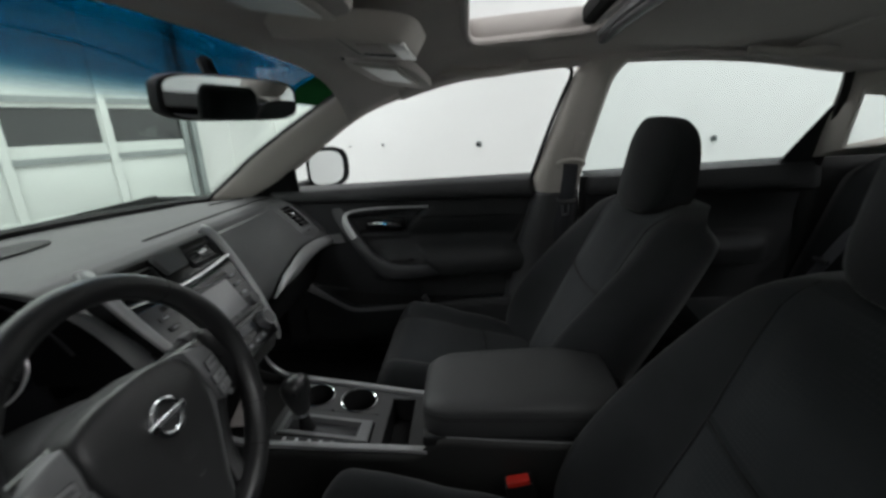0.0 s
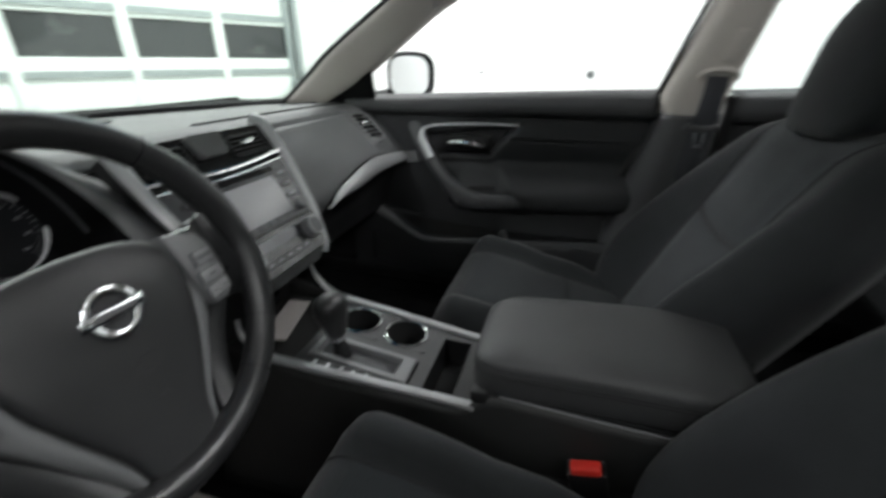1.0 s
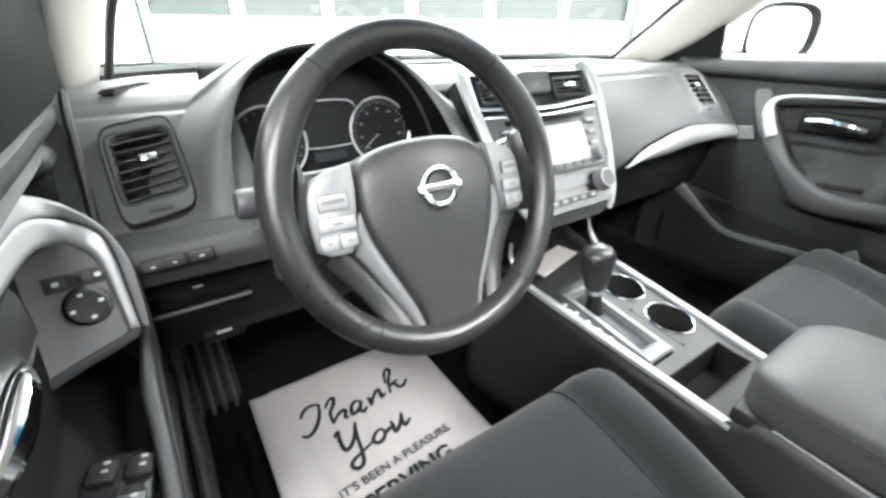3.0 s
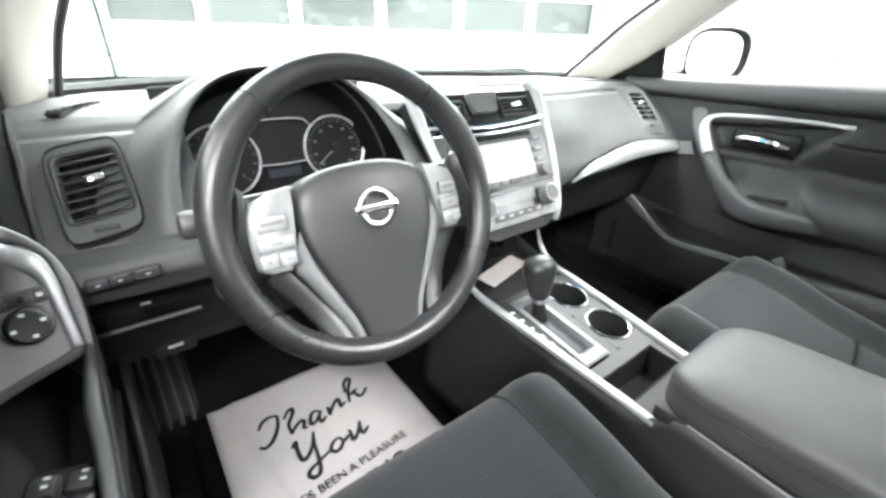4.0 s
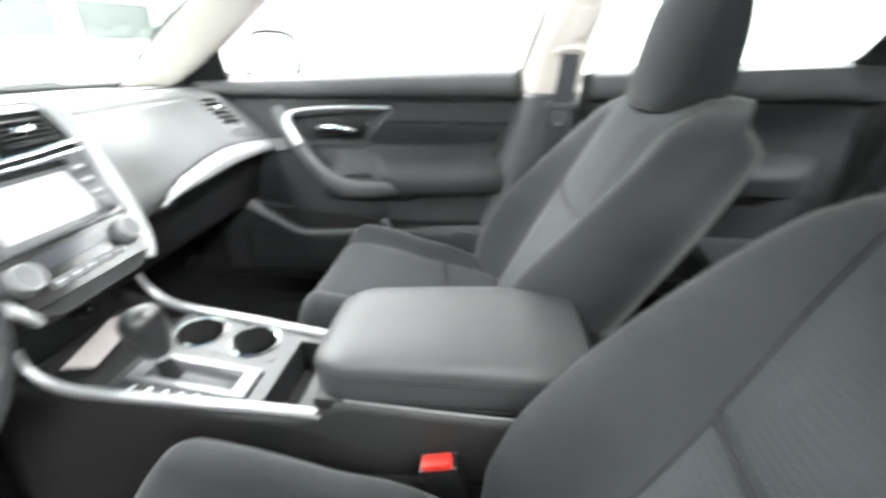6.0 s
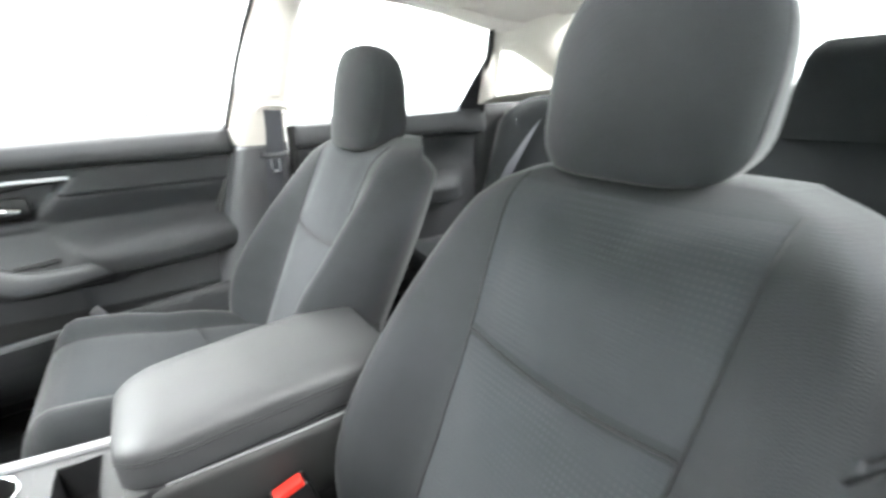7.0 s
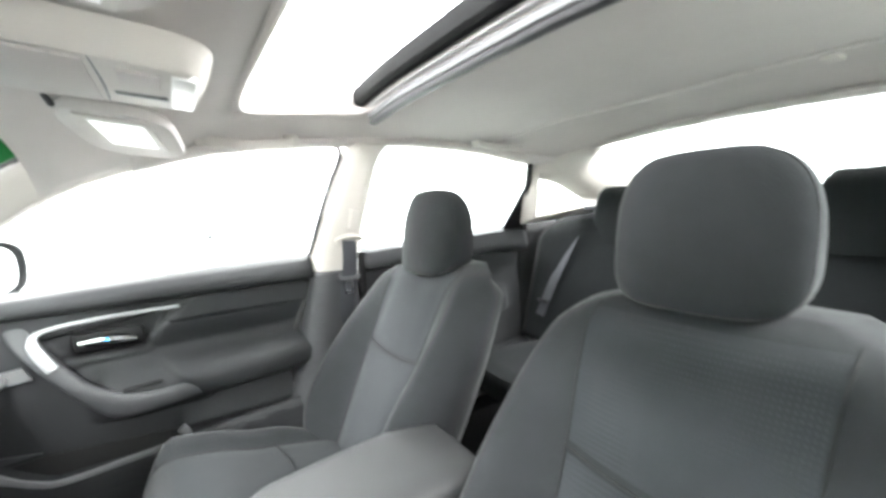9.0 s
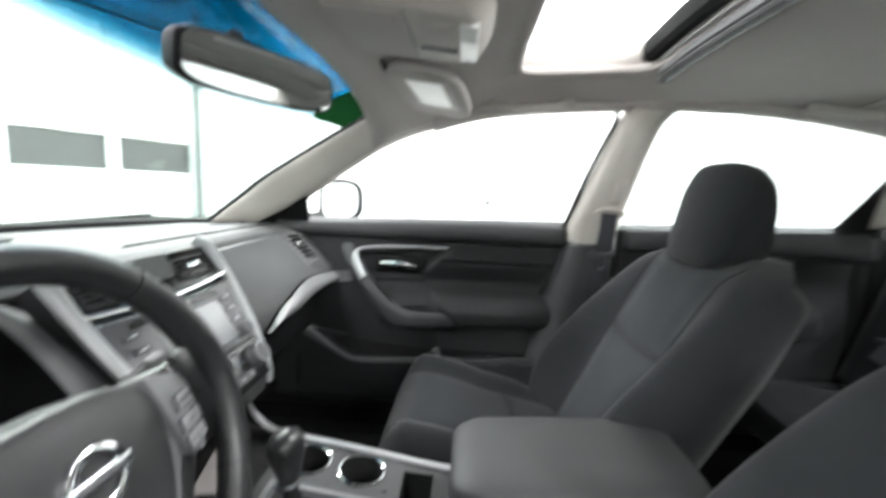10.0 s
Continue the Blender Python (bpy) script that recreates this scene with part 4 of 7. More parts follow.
        add("trim_tail", bm, FACIA_GREY, label="grey tail of the dashboard trim")
    else:
        driver_armrest(door)
    # seam across the armrest and along the upper insert
    seams = [((0.072, 0.902), (-0.02, 0.900), (-0.15, 0.900), (-0.300, 0.903)), ((0.028, 0.948), (0.05, 0.925), (0.072, 0.902))]
    if s > 0:
        seams.append(((0.078, 0.768), (0.056, 0.750), (0.030, 0.722), (0.014, 0.700)))
    for a in seams:
        bm = bmesh.new()
        sweep(bm, [on(p.x, p.y, 0.0005) for p in line([(q[0], q[1], 0) for q in a], 24)], 0.0018, 0.0018, (1, 0, 0), 6)
        add("seam", bm, STITCH)
    # lever
    lever = bmesh.new()
    sweep(lever, line([(DOOR_X - 0.006, 0.262, 0.880), (DOOR_X - 0.016, 0.22, 0.884), (DOOR_X - 0.016, 0.18, 0.880), (DOOR_X - 0.010, 0.146, 0.874)], 16), 0.012, 0.0095, (0, 0, 1), 10, 2.3, taper=lambda t: 0.75 + 0.5 * math.sin(3.14 * t))
    lever.transform(Matrix.Translation((0, 0, 0) if s > 0 else (0.024, -0.040, -0.012)))
    add("door_handle", lever, CHROME, label="chrome inner door lever")
    bm = bmesh.new()
    box(bm, (DOOR_X + 0.016, 0.205, 0.877), (0.012, 0.15, 0.05), 0.01, 2)
    add("handle_cup", bm, PLASTIC_DARK)
    # pocket: pale-edged rim, and a dark plate standing for the shaded opening
    bm = bmesh.new()
    pts = [Vector((DOOR_X - 0.042, y, z)) for y, z in ((0.510, 0.660), (0.455, 0.626), (0.419, 0.602), (0.378, 0.577), (0.325, 0.560), (0.198, 0.567), (0.084, 0.577), (0.060, 0.592), (0.075, 0.612))]
    sweep(bm, line(pts, 40), 0.009, 0.006, (1, 0, 0), 8, taper=lambda t: 2.0 - 1.0 * step(0, 0.35, t) + 0.5 * step(0.9, 1.0, t))
    add("pocket_rim", bm, FACIA_GREY if s > 0 else PLASTIC)
    if s > 0:
        bm = bmesh.new()
        slab(bm, [(0.545, 0.664), (0.50, 0.632), (0.455, 0.604), (0.425, 0.598), (0.440, 0.622), (0.415, 0.640), (0.350, 0.644), (0.42, 0.656)], lambda a, b, d: Vector((DOOR_X - 0.036 - d, a, b)), 0.008)
        add("pocket_corner", bm, PLASTIC_GREY)
        m = basis((DOOR_X - 0.030, 0.145, 0.752), (0, 1, -0.05), (1, 0, 0.25))
        bm = bmesh.new()
        box(bm, (0, 0, 0), (0.085, 0.034, 0.006), 0.003, 2)
        bm.transform(m)
        plate = add("window_switch_plate", bm, PLASTIC_DARK)
        bm = bmesh.new()
        box(bm, (0.012, 0, 0.005), (0.022, 0.020, 0.007), 0.003, 2)
        bm.transform(m)
        add("window_switch", bm, PLASTIC_GREY, plate)
    # dark plate on the lining for the shade inside the pocket
    bm = bmesh.new()
    slab(bm, [(0.455, 0.612), (0.40, 0.578), (0.33, 0.562), (0.22, 0.558), (0.12, 0.562), (0.07, 0.578), (0.055, 0.598), (0.18, 0.606), (0.36, 0.622)], lambda a, b, d: Vector((DOOR_X - 0.006 - d, a, b)), 0.004)
    add("pocket_shade_plate", bm, RUBBER)
    bm = bmesh.new()
    rim_line = [(0.53, 0.660), (0.455, 0.620), (0.419, 0.597), (0.378, 0.572), (0.325, 0.556), (0.198, 0.563), (0.084, 0.574), (0.022, 0.582), (-0.10, 0.594), (-0.28, 0.610)]
    sheet(bm, 40, 8, lambda u, v: Vector((DOOR_X - 0.041 - 0.006 * math.sin(2.6 * v), 0.53 - 0.81 * u, table(sorted(rim_line), 0.53 - 0.81 * u) * (1 - v) + 0.42 * v)))
    # driver's pocket front toned darker, shade put into its colour
    add("pocket_front", bm, PLASTIC if s > 0 else PLASTIC_DARK, label="charcoal map pocket front", thick=0.004)
    # sail corner by the mirror
    bm = bmesh.new()
    back = (0.50, 0.498) if s > 0 else (0.20, 0.26)
    slab(bm, [(0.73, 0.985), (back[0], 0.99), (back[1], 1.072 if s > 0 else 1.075), (0.495, 1.088 if s > 0 else 1.11), (0.60, 1.030 if s > 0 else 1.05)], lambda a, b, d: Vector((glass_x(b) - 0.012 + d, a, b)), 0.014)
    add("sail_panel", bm, BLACK_AND_SHADE, label="black sail panel behind the mirror")
    # sill weatherstrip
    bm = bmesh.new()
    sweep(bm, [Vector((0.738, y, (1.004 if s > 0 else 0.990) + (0.5 - y) * 0.028)) for y in np.linspace(0.58, -0.30, 14)], 0.008, 0.010, n=8)
    add("glass_seal", bm, RUBBER)


front_door(1)
front_door(-1)


def rear_door(s):
    side = "passenger" if s > 0 else "driver"
    door = thing("door_3" if s > 0 else "door_4", f"closed rear door with dark lining on the {side} side", "car door", kind="structure")
    flip = Matrix.Diagonal((s, 1, 1, 1))
    bm = bmesh.new()

    def face(u, v):
        y = -0.49 - 0.74 * u
        top = 1.035 + (-0.48 - y) * 0.035
        z = 0.42 + (top - 0.42) * v
        return Vector((s * rear_door_x(y, z), y, z))
    sheet(bm, 30, 90, face)
    part("lining", bm, DOOR_LINING, door, "charcoal moulded door lining", thick=0.006, sharp=50)
    bm = bmesh.new()
    box(bm, (s * 0.80, -0.86, 0.70), (0.06, 0.74, 0.62), 0.01, 1)
    part("outer_skin", bm, BODY_PAINT, door)
    bm = bmesh.new()
    sweep(bm, [Vector((s * (rear_door_x(y, 0.90) - 0.001), y, 0.905 + 0.02 * (-0.5 - y))) for y in np.linspace(-0.5, -1.2, 20)], 0.002, 0.002, (1, 0, 0), 6)
    part("seam", bm, STITCH, door)
    bm = bmesh.new()
    sweep(bm, line([(s * (DOOR_X - 0.03), -0.66, 0.85), (s * (DOOR_X - 0.05), -0.72, 0.80), (s * (DOOR_X - 0.06), -0.80, 0.765), (s * (DOOR_X - 0.05), -0.95, 0.76)], 16), 0.016, 0.014, (1, 0, 0), 10)
    part("pull_handle", bm, PLASTIC, door)
    if s < 0:
        # armrest panel, lighter grey for window light, with a dark block as handle recess
        for name, z, hx, hz in (("armrest_panel", 0.880, 0.026, 0.040), ("lower_panel", 0.764, 0.022, 0.074)):
            bm = bmesh.new()
            sweep(bm, line([(-0.656, -0.575, z), (-0.660, -0.70, z + 0.004), (-0.668, -0.95, z + 0.010)], 16), hx, hz, n=18, power=3.2, taper=lambda t: 0.86 + 0.14 * step(0, 0.12, t))
            panel = part(name, bm, REAR_TRIM_LIT, door, "rear door armrest panel, window light in its grey", sharp=60)
            if z > 0.8:
                bm = bmesh.new()
                box(bm, (-0.654, -0.580, 0.884), (0.030, 0.022, 0.040), 0.006, 2)
                recess = part("handle_recess", bm, RUBBER, panel)
                bm = bmesh.new()
                sweep(bm, [Vector((-0.654 + p, -0.569, 0.884 + q)) for p, q in ring_path(0, 0, 0.017, 0.022, 24, 5)], 0.002, 0.002, (0, 1, 0), 6, closed=True)
                part("recess_rim", bm, SATIN, recess)
            else:
                bm = bmesh.new()
                rod(bm, (-0.652, -0.578, 0.806), (-0.652, -0.566, 0.806), 0.009, 0.008, 14)
                part("stop", bm, PLASTIC_DARK, panel)


rear_door(1)
rear_door(-1)


def wing_mirror(s):
    mir = thing("wing_mirror", "outside mirror with a dark housing on the front door", "wing mirror", m=pose(s * 0.932, 0.472, 1.067, 0, 0, s * -34))
    bm = bmesh.new()

    def ring(w, h, y, p=3.0, off=0.014):
        return [Vector((a + off * s, y, b)) for a, b in ring_path(0, 0, w, h, 32, p)]
    loft(bm, [ring(0.085, 0.066, -0.010, off=0.002), ring(0.093, 0.073, -0.020, off=0.008), ring(0.099, 0.078, -0.014, off=0.014), ring(0.099, 0.080, 0.006, off=0.018), ring(0.078, 0.072, 0.040, off=0.034), ring(0.050, 0.052, 0.080, off=0.042), ring(0.02, 0.02, 0.100, off=0.04)])
    part("housing", bm, BLACK_AND_SHADE, mir, "dark mirror housing")
    bm = bmesh.new()
    loft(bm, [ring(0.083, 0.065, y, off=0.000) for y in (-0.011, -0.014)])
    part("mirror_glass", bm, MIRROR, mir)
    bm = bmesh.new()
    sweep(bm, line([(-s * 0.04, 0.02, -0.050), (-s * 0.10, 0.03, -0.060), (-s * 0.165, 0.05, -0.058)], 8), 0.030, 0.016, n=10)
    part("arm", bm, PLASTIC_DARK, mir)


wing_mirror(1)
wing_mirror(-1)


# ---------------------------------------------------------------- seats
BACK_Y = [(0.44, -0.270), (0.52, -0.300), (0.60, -0.335), (0.70, -0.372), (0.79, -0.412), (0.88, -0.455), (0.95, -0.489), (1.01, -0.520)]
BACK_W = [(0.52, 0.240), (0.60, 0.268), (0.70, 0.278), (0.80, 0.276), (0.88, 0.260), (0.93, 0.247), (0.955, 0.233), (0.975, 0.212), (0.990, 0.190), (1.0, 0.160), (1.006, 0.115)]
BOLSTER = [(0.50, 0.060), (0.60, 0.092), (0.66, 0.098), (0.75, 0.086), (0.85, 0.052), (0.93, 0.020), (0.99, 0.004)]
INSERT_X = [(0.55, 0.128), (0.66, 0.131), (0.80, 0.143), (0.90, 0.154), (1.0, 0.163)]


def insert_u(z):
    return min(table(INSERT_X, z) / back_half(z), 0.92)


def eased(rows, z):
    """A table read with its corners smoothed."""
    return sum(table(rows, z + d) for d in (-0.020, -0.012, -0.006, 0.0, 0.006, 0.012, 0.020)) / 7 if z < 0.95 else sum(table(rows, z + d) for d in (-0.008, -0.004, 0.0, 0.004, 0.008)) / 5


def back_half(z):
    return eased(BACK_W, z) * (1 + 0.07 * step(0.72, 1.0, z))


def back_front(u, z):
    """Front face of a front seat's back; u from -1 to 1 across."""
    a = abs(u)
    y = eased(BACK_Y, z) + eased(BOLSTER, z) * (step(0.48, 0.86, a) - 0.40 * step(0.88, 1.0, a)) - 0.050 * max(0, (a - 0.86) / 0.14) ** 2
    y -= 0.05 * max(0, (z - 0.955) / 0.051) ** 2 + 0.042 * max(0, (z - 0.60) / 0.40)
    return Vector((u * back_half(z) + 0.018 * step(0.72, 1.0, z), y, z))


def cush_top(u, v):
    """Top of a front seat's cushion; v from 0 at its front edge to 1 at its back."""
    a = abs(u)
    w = 0.236 - 0.022 * step(0.5, 0.95, v) - 0.006 * (1 - step(0, 0.1, v))
    y = 0.150 - 0.515 * v
    z = 0.647 - 0.116 * v - 0.075 * max(0, 1 - v / 0.11) ** 2.4 + 0.010 * math.sin(3.14 * min(v / 0.4, 1))
    z += 0.030 * (step(0.54, 0.74, a) - 0.3 * step(0.78, 1.0, a)) * step(-0.02, 0.10, v) * (1 - 0.8 * step(0.50, 0.85, v)) - 0.085 * max(0, (a - 0.76) / 0.24) ** 2.2
    return Vector((u * w - 0.012 * (1 - step(0.2, 0.8, v)), y + (0.030 - 0.044 * max(0, (a - 0.5) / 0.5) ** 2) * (1 - step(0, 0.3, v)), z))


def front_seat():
    seat = thing("front_seat", "dark grey cloth front seat with a dotted insert", "car seat", "front seats")
    n = 41
    us = [-1 + 2 * i / (n - 1) for i in range(n)]
    zs = [0.46] + list(np.linspace(0.52, 0.94, 29)) + [0.955, 0.97, 0.982, 0.990, 0.997, 1.003, 1.006]
    rings = []
    for z in zs:
        front = [back_front(u, z) for u in us]
        depth = 0.150 - 0.085 * step(0.93, 1.006, z)
        rear = [Vector((u * back_half(z) * 0.94 + 0.018 * step(0.72, 1.0, z), eased(BACK_Y, z) - 0.042 * max(0, (z - 0.60) / 0.40) - 0.05 * max(0, (z - 0.955) / 0.051) ** 2 - depth * (1 - 0.12 * abs(u) ** 4), z)) for u in reversed(us[2:-2:2])]
        flank = []
        for k in (0.25, 0.5, 0.75):
            a, b = front[-1], rear[0]
            flank.append(a.lerp(b, k) + Vector((0.016 * math.sin(math.pi * k), 0, 0)))
        other = [Vector((2 * front[n // 2].x - p.x, p.y, p.z)) for p in reversed(flank)]
        rings.append(front + flank + rear + other)
    bm = bmesh.new()
    loft(bm, rings)
    back = part("backrest", bm, FABRIC, seat, sharp=70)
    for lo, hi, name in ((0.50, 0.790, "lower_insert"), (0.804, 0.985, "upper_insert")):
        bm = bmesh.new()

        def f(u, v):
            z = lo + (hi - lo) * v
            edge = insert_u(z) - 0.01
            uu = (2 * u - 1) * edge
            zz = z - (0.011 * (1 - (2 * u - 1) ** 2)) * (1 - abs(z - 0.797) / 0.30)
            p = back_front(uu, zz)
            puff = min(u, 1 - u, v, 1 - v)
            return p + Vector((0, 0.0008 + 0.0065 * step(0, 0.22, puff), 0.001))
        sheet(bm, 18, 18, f)
        part(name, bm, FABRIC_INSERT, back, "dotted grey insert cloth")
    for s in (-1, 1):
        bm = bmesh.new()
        sweep(bm, [back_front(s * insert_u(z), z) + Vector((0, 0.002, 0)) for z in np.linspace(0.49, 0.992, 30)], 0.0014, 0.0014, (1, 0, 0), 6)
        part("seam", bm, STITCH, back)
    bm = bmesh.new()
    sweep(bm, [back_front(u * insert_u(0.797), 0.797 - 0.011 * (1 - u * u)) + Vector((0, 0.002, 0)) for u in np.linspace(-1, 1, 24)], 0.0026, 0.0018, (0, 0, 1), 6)
    part("cross_seam", bm, STITCH, back)

    # cushion
    m = 40
    rings = []
    for j in range(m + 1):
        v = j / m
        top = [cush_top(u, v) for u in us]
        zb = 0.425 + 0.08 * (1 - step(0, 0.15, v))
        low = [Vector((u * 0.232, top[0].y - 0.02 * (1 - v), zb)) for u in reversed(us[2:-2:2])]
        rings.append(top + low)
    bm = bmesh.new()
    loft(bm, rings)
    cush = part("cushion", bm, FABRIC, seat)
    bm = bmesh.new()

    def g(u, v):
        vv = 0.115 + 0.80 * v
        p = cush_top((2 * u - 1) * 0.553, vv)
        return p + Vector((0, 0, 0.0012 + 0.003 * step(0, 0.1, min(u, 1 - u, v, 1 - v))))
    sheet(bm, 18, 24, g)
    # darker copy of the insert cloth; the cushion's shade is in its colour
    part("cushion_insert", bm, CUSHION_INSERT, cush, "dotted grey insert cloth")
    for s in (-1, 1):
        bm = bmesh.new()
        sweep(bm, [cush_top(s * 0.56, v) + Vector((0, 0, 0.001)) for v in np.linspace(0.03, 0.95, 34)], 0.0014, 0.0014, (0, 0, 1), 6)
        part("seam", bm, STITCH, cush)
    bm = bmesh.new()
    sweep(bm, [cush_top(u * 0.56, 0.50) + Vector((0, -0.015 * (1 - u * u), 0.005)) for u in np.linspace(-1, 1, 20)], 0.0014, 0.0014, (0, 0, 1), 6)
    part("cross_seam", bm, STITCH, cush)

    # head restraint on two posts: an arched front face with a crisp edge, rounding away behind
    def arch(k, y):
        ring = []
        for i in range(56):
            a = 2 * math.pi * i / 56
            c, sn = math.cos(a), math.sin(a)
            e = 0.40 if sn < 0 else 0.52
            x = 0.131 * math.copysign(abs(c) ** e, c) * (1 - 0.12 * max(sn, 0) ** 1.5 - 0.05 * max(-sn, 0))
            z = (0.121 if sn > 0 else 0.104) * math.copysign(abs(sn) ** (0.42 if sn < 0 else 0.62), sn)
            z0 = 1.104 + z * k
            deep = -0.511 + (y + 0.511) * (0.86 - 1.7 * (z0 - 1.02) if y < -0.511 else 1.0)
            ring.append(Vector((0.034 + x * k, deep - 0.045 - 0.17 * (z0 - 1.02) - 0.30 * max(0, z0 - 1.15) ** 1.4 - 0.020 * (x * k / 0.127) ** 2, z0)))
        return ring
    bm = bmesh.new()
    loft(bm, [arch(k, y) for k, y in ((0.08, -0.496), (0.35, -0.4965), (0.65, -0.498), (0.86, -0.501), (0.96, -0.505), (1.0, -0.511), (1.003, -0.520), (0.992, -0.552), (0.965, -0.580), (0.90, -0.602), (0.76, -0.616), (0.45, -0.623), (0.1, -0.625))])
    head = part("headrest", bm, FABRIC, seat)
    for s in (-1, 1):
        bm = bmesh.new()
        rim = arch(1.0, -0.5105)
        half = [p for p in rim if (p.x - 0.034) * s > 0.055 and p.z > 1.02]
        half.sort(key=lambda p: p.z)
        sweep(bm, half, 0.0011, 0.0011, (1, 0, 0), 6)
        part("seam", bm, STITCH, head)
        bm = bmesh.new()
        rod(bm, (0.02 + s * 0.062, -0.62, 0.93), (0.02 + s * 0.062, -0.63, 1.03), 0.007)
        part("post", bm, CHROME, seat, "steel headrest post")
    # base and rails
    bm = bmesh.new()
    box(bm, (0, -0.14, 0.435), (0.44, 0.42, 0.06), 0.015, 2)
    part("base", bm, PLASTIC_DARK, seat)
    for s in (-1, 1):
        bm = bmesh.new()
        box(bm, (s * 0.17, -0.14, 0.372), (0.035, 0.46, 0.075), 0.006, 1)
        part("rail", bm, PLASTIC_DARK, seat)
        bm = bmesh.new()
        sweep(bm, line([(s * 0.236, -0.02, 0.50), (s * 0.246, -0.2, 0.50), (s * 0.244, -0.36, 0.53)], 10), 0.012, 0.045, n=10, power=3)
        part("side_shield", bm, PLASTIC_DARK, seat)
    return seat


driver_seat = front_seat()
driver_seat.matrix_basis = pose(-0.355, 0, 0)
passenger_seat = copy_thing(driver_seat, pose(0.340, 0.025, 0))
for piece in passenger_seat.children:
    if piece.name.startswith("cushion"):
        piece.matrix_basis = pose(0.032, -0.045, -0.018)      # set a little lower and further back
    if piece.name.startswith("backrest"):
        piece.matrix_basis = pose(0.004, 0, 0.008) @ Matrix.Diagonal((0.95, 1, 1, 1))
    if piece.name.startswith("headrest"):
        piece.matrix_basis = pose(-0.006, 0.018 + 0.056, -0.014) @ Matrix.Diagonal((1, 1.1, 1, 1))      # pad a little thicker
tagged(passenger_seat, "dark grey cloth passenger seat, empty, with a plain insert")
tagged(driver_seat, "dark grey cloth driver seat with a dotted insert")


def buckle(x, y, z, lean, label):
    b = thing("buckle_receiver", label, "seat belt buckle", "belt buckles", pose(x, y, z, lean, 0, 0))
    bm = bmesh.new()
    box(bm, (0, 0, -0.035), (0.030, 0.052, 0.075), 0.006, 2)
    part("housing", bm, PLASTIC_DARK, b)
    bm = bmesh.new()
    box(bm, (-0.004, 0, 0.004), (0.020, 0.042, 0.014), 0.004, 2)
    part("button", bm, RED, b, "red release button")
    bm = bmesh.new()
    box(bm, (0.002, 0, -0.002), (0.031, 0.050, 0.007), 0.003, 2)
    part("collar", bm, FACIA_GREY, b)
    bm = bmesh.new()
    box(bm, (0, -0.004, -0.13), (0.022, 0.008, 0.13), 0.002, 1)
    part("stalk", bm, PLASTIC_DARK, b)


buckle(-0.117, -0.180, 0.588, -14, "red-topped seat belt buckle beside the driver seat")


def rear_bench():
    seat = thing("rear_bench", "dark cloth rear bench with raised head shapes", "rear seat")
    bm = bmesh.new()

    def back(u, v):
        x = (2 * u - 1) * 0.680
        a = abs(x)
        top = 1.048 + 0.047 * math.exp(-((a - 0.49) / 0.17) ** 4)
        z = 0.60 + (top - 0.60) * v
        y = -1.19 - 0.20 * v - 0.07 * max(0, (v - 0.86) / 0.14) ** 2 + 0.085 * step(0.44, 0.60, a) * (0.35 + 0.65 * v) - 0.018 * math.exp(-((a - 0.33) / 0.13) ** 2)
        return Vector((x, y, z))
    sheet(bm, 44, 20, back)
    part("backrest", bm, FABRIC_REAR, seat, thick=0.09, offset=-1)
    bm = bmesh.new()

    def cush(u, v):
        x = (2 * u - 1) * 0.64
        return Vector((x, -0.76 - 0.46 * v, 0.645 - 0.05 * v - 0.08 * max(0, 1 - v / 0.12) ** 2 + 0.015 * math.cos(9 * x) - 0.04 * step(0.56, 0.64, abs(x))))
    sheet(bm, 30, 16, cush)
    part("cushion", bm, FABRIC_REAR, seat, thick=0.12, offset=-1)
    for c in (-0.352, 0.352):
        bm = bmesh.new()
        rings = []
        for k in range(11):
            t = k / 10
            w = 0.150 - 0.014 * t - 0.024 * max(0, (t - 0.80) / 0.20) ** 2
            d = 0.058 - 0.018 * t - 0.02 * max(0, (t - 0.88) / 0.12) ** 2
            rings.append([Vector((c + a, -1.415 - 0.045 * t + b, 0.985 + 0.215 * t)) for a, b in ring_path(0, 0, w, d, 28, 3.4)])
        loft(bm, rings)
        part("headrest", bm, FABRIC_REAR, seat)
        bm = bmesh.new()
        sweep(bm, [Vector((c + a * 0.9, -1.353 - 0.05 * ((z - 0.985) / 0.215), z)) for a, z in ((-0.122, 1.02), (-0.120, 1.08), (-0.114, 1.16))], 0.0016, 0.0016, (1, 0, 0), 6)
        part("seam", bm, STITCH, seat)


rear_bench()


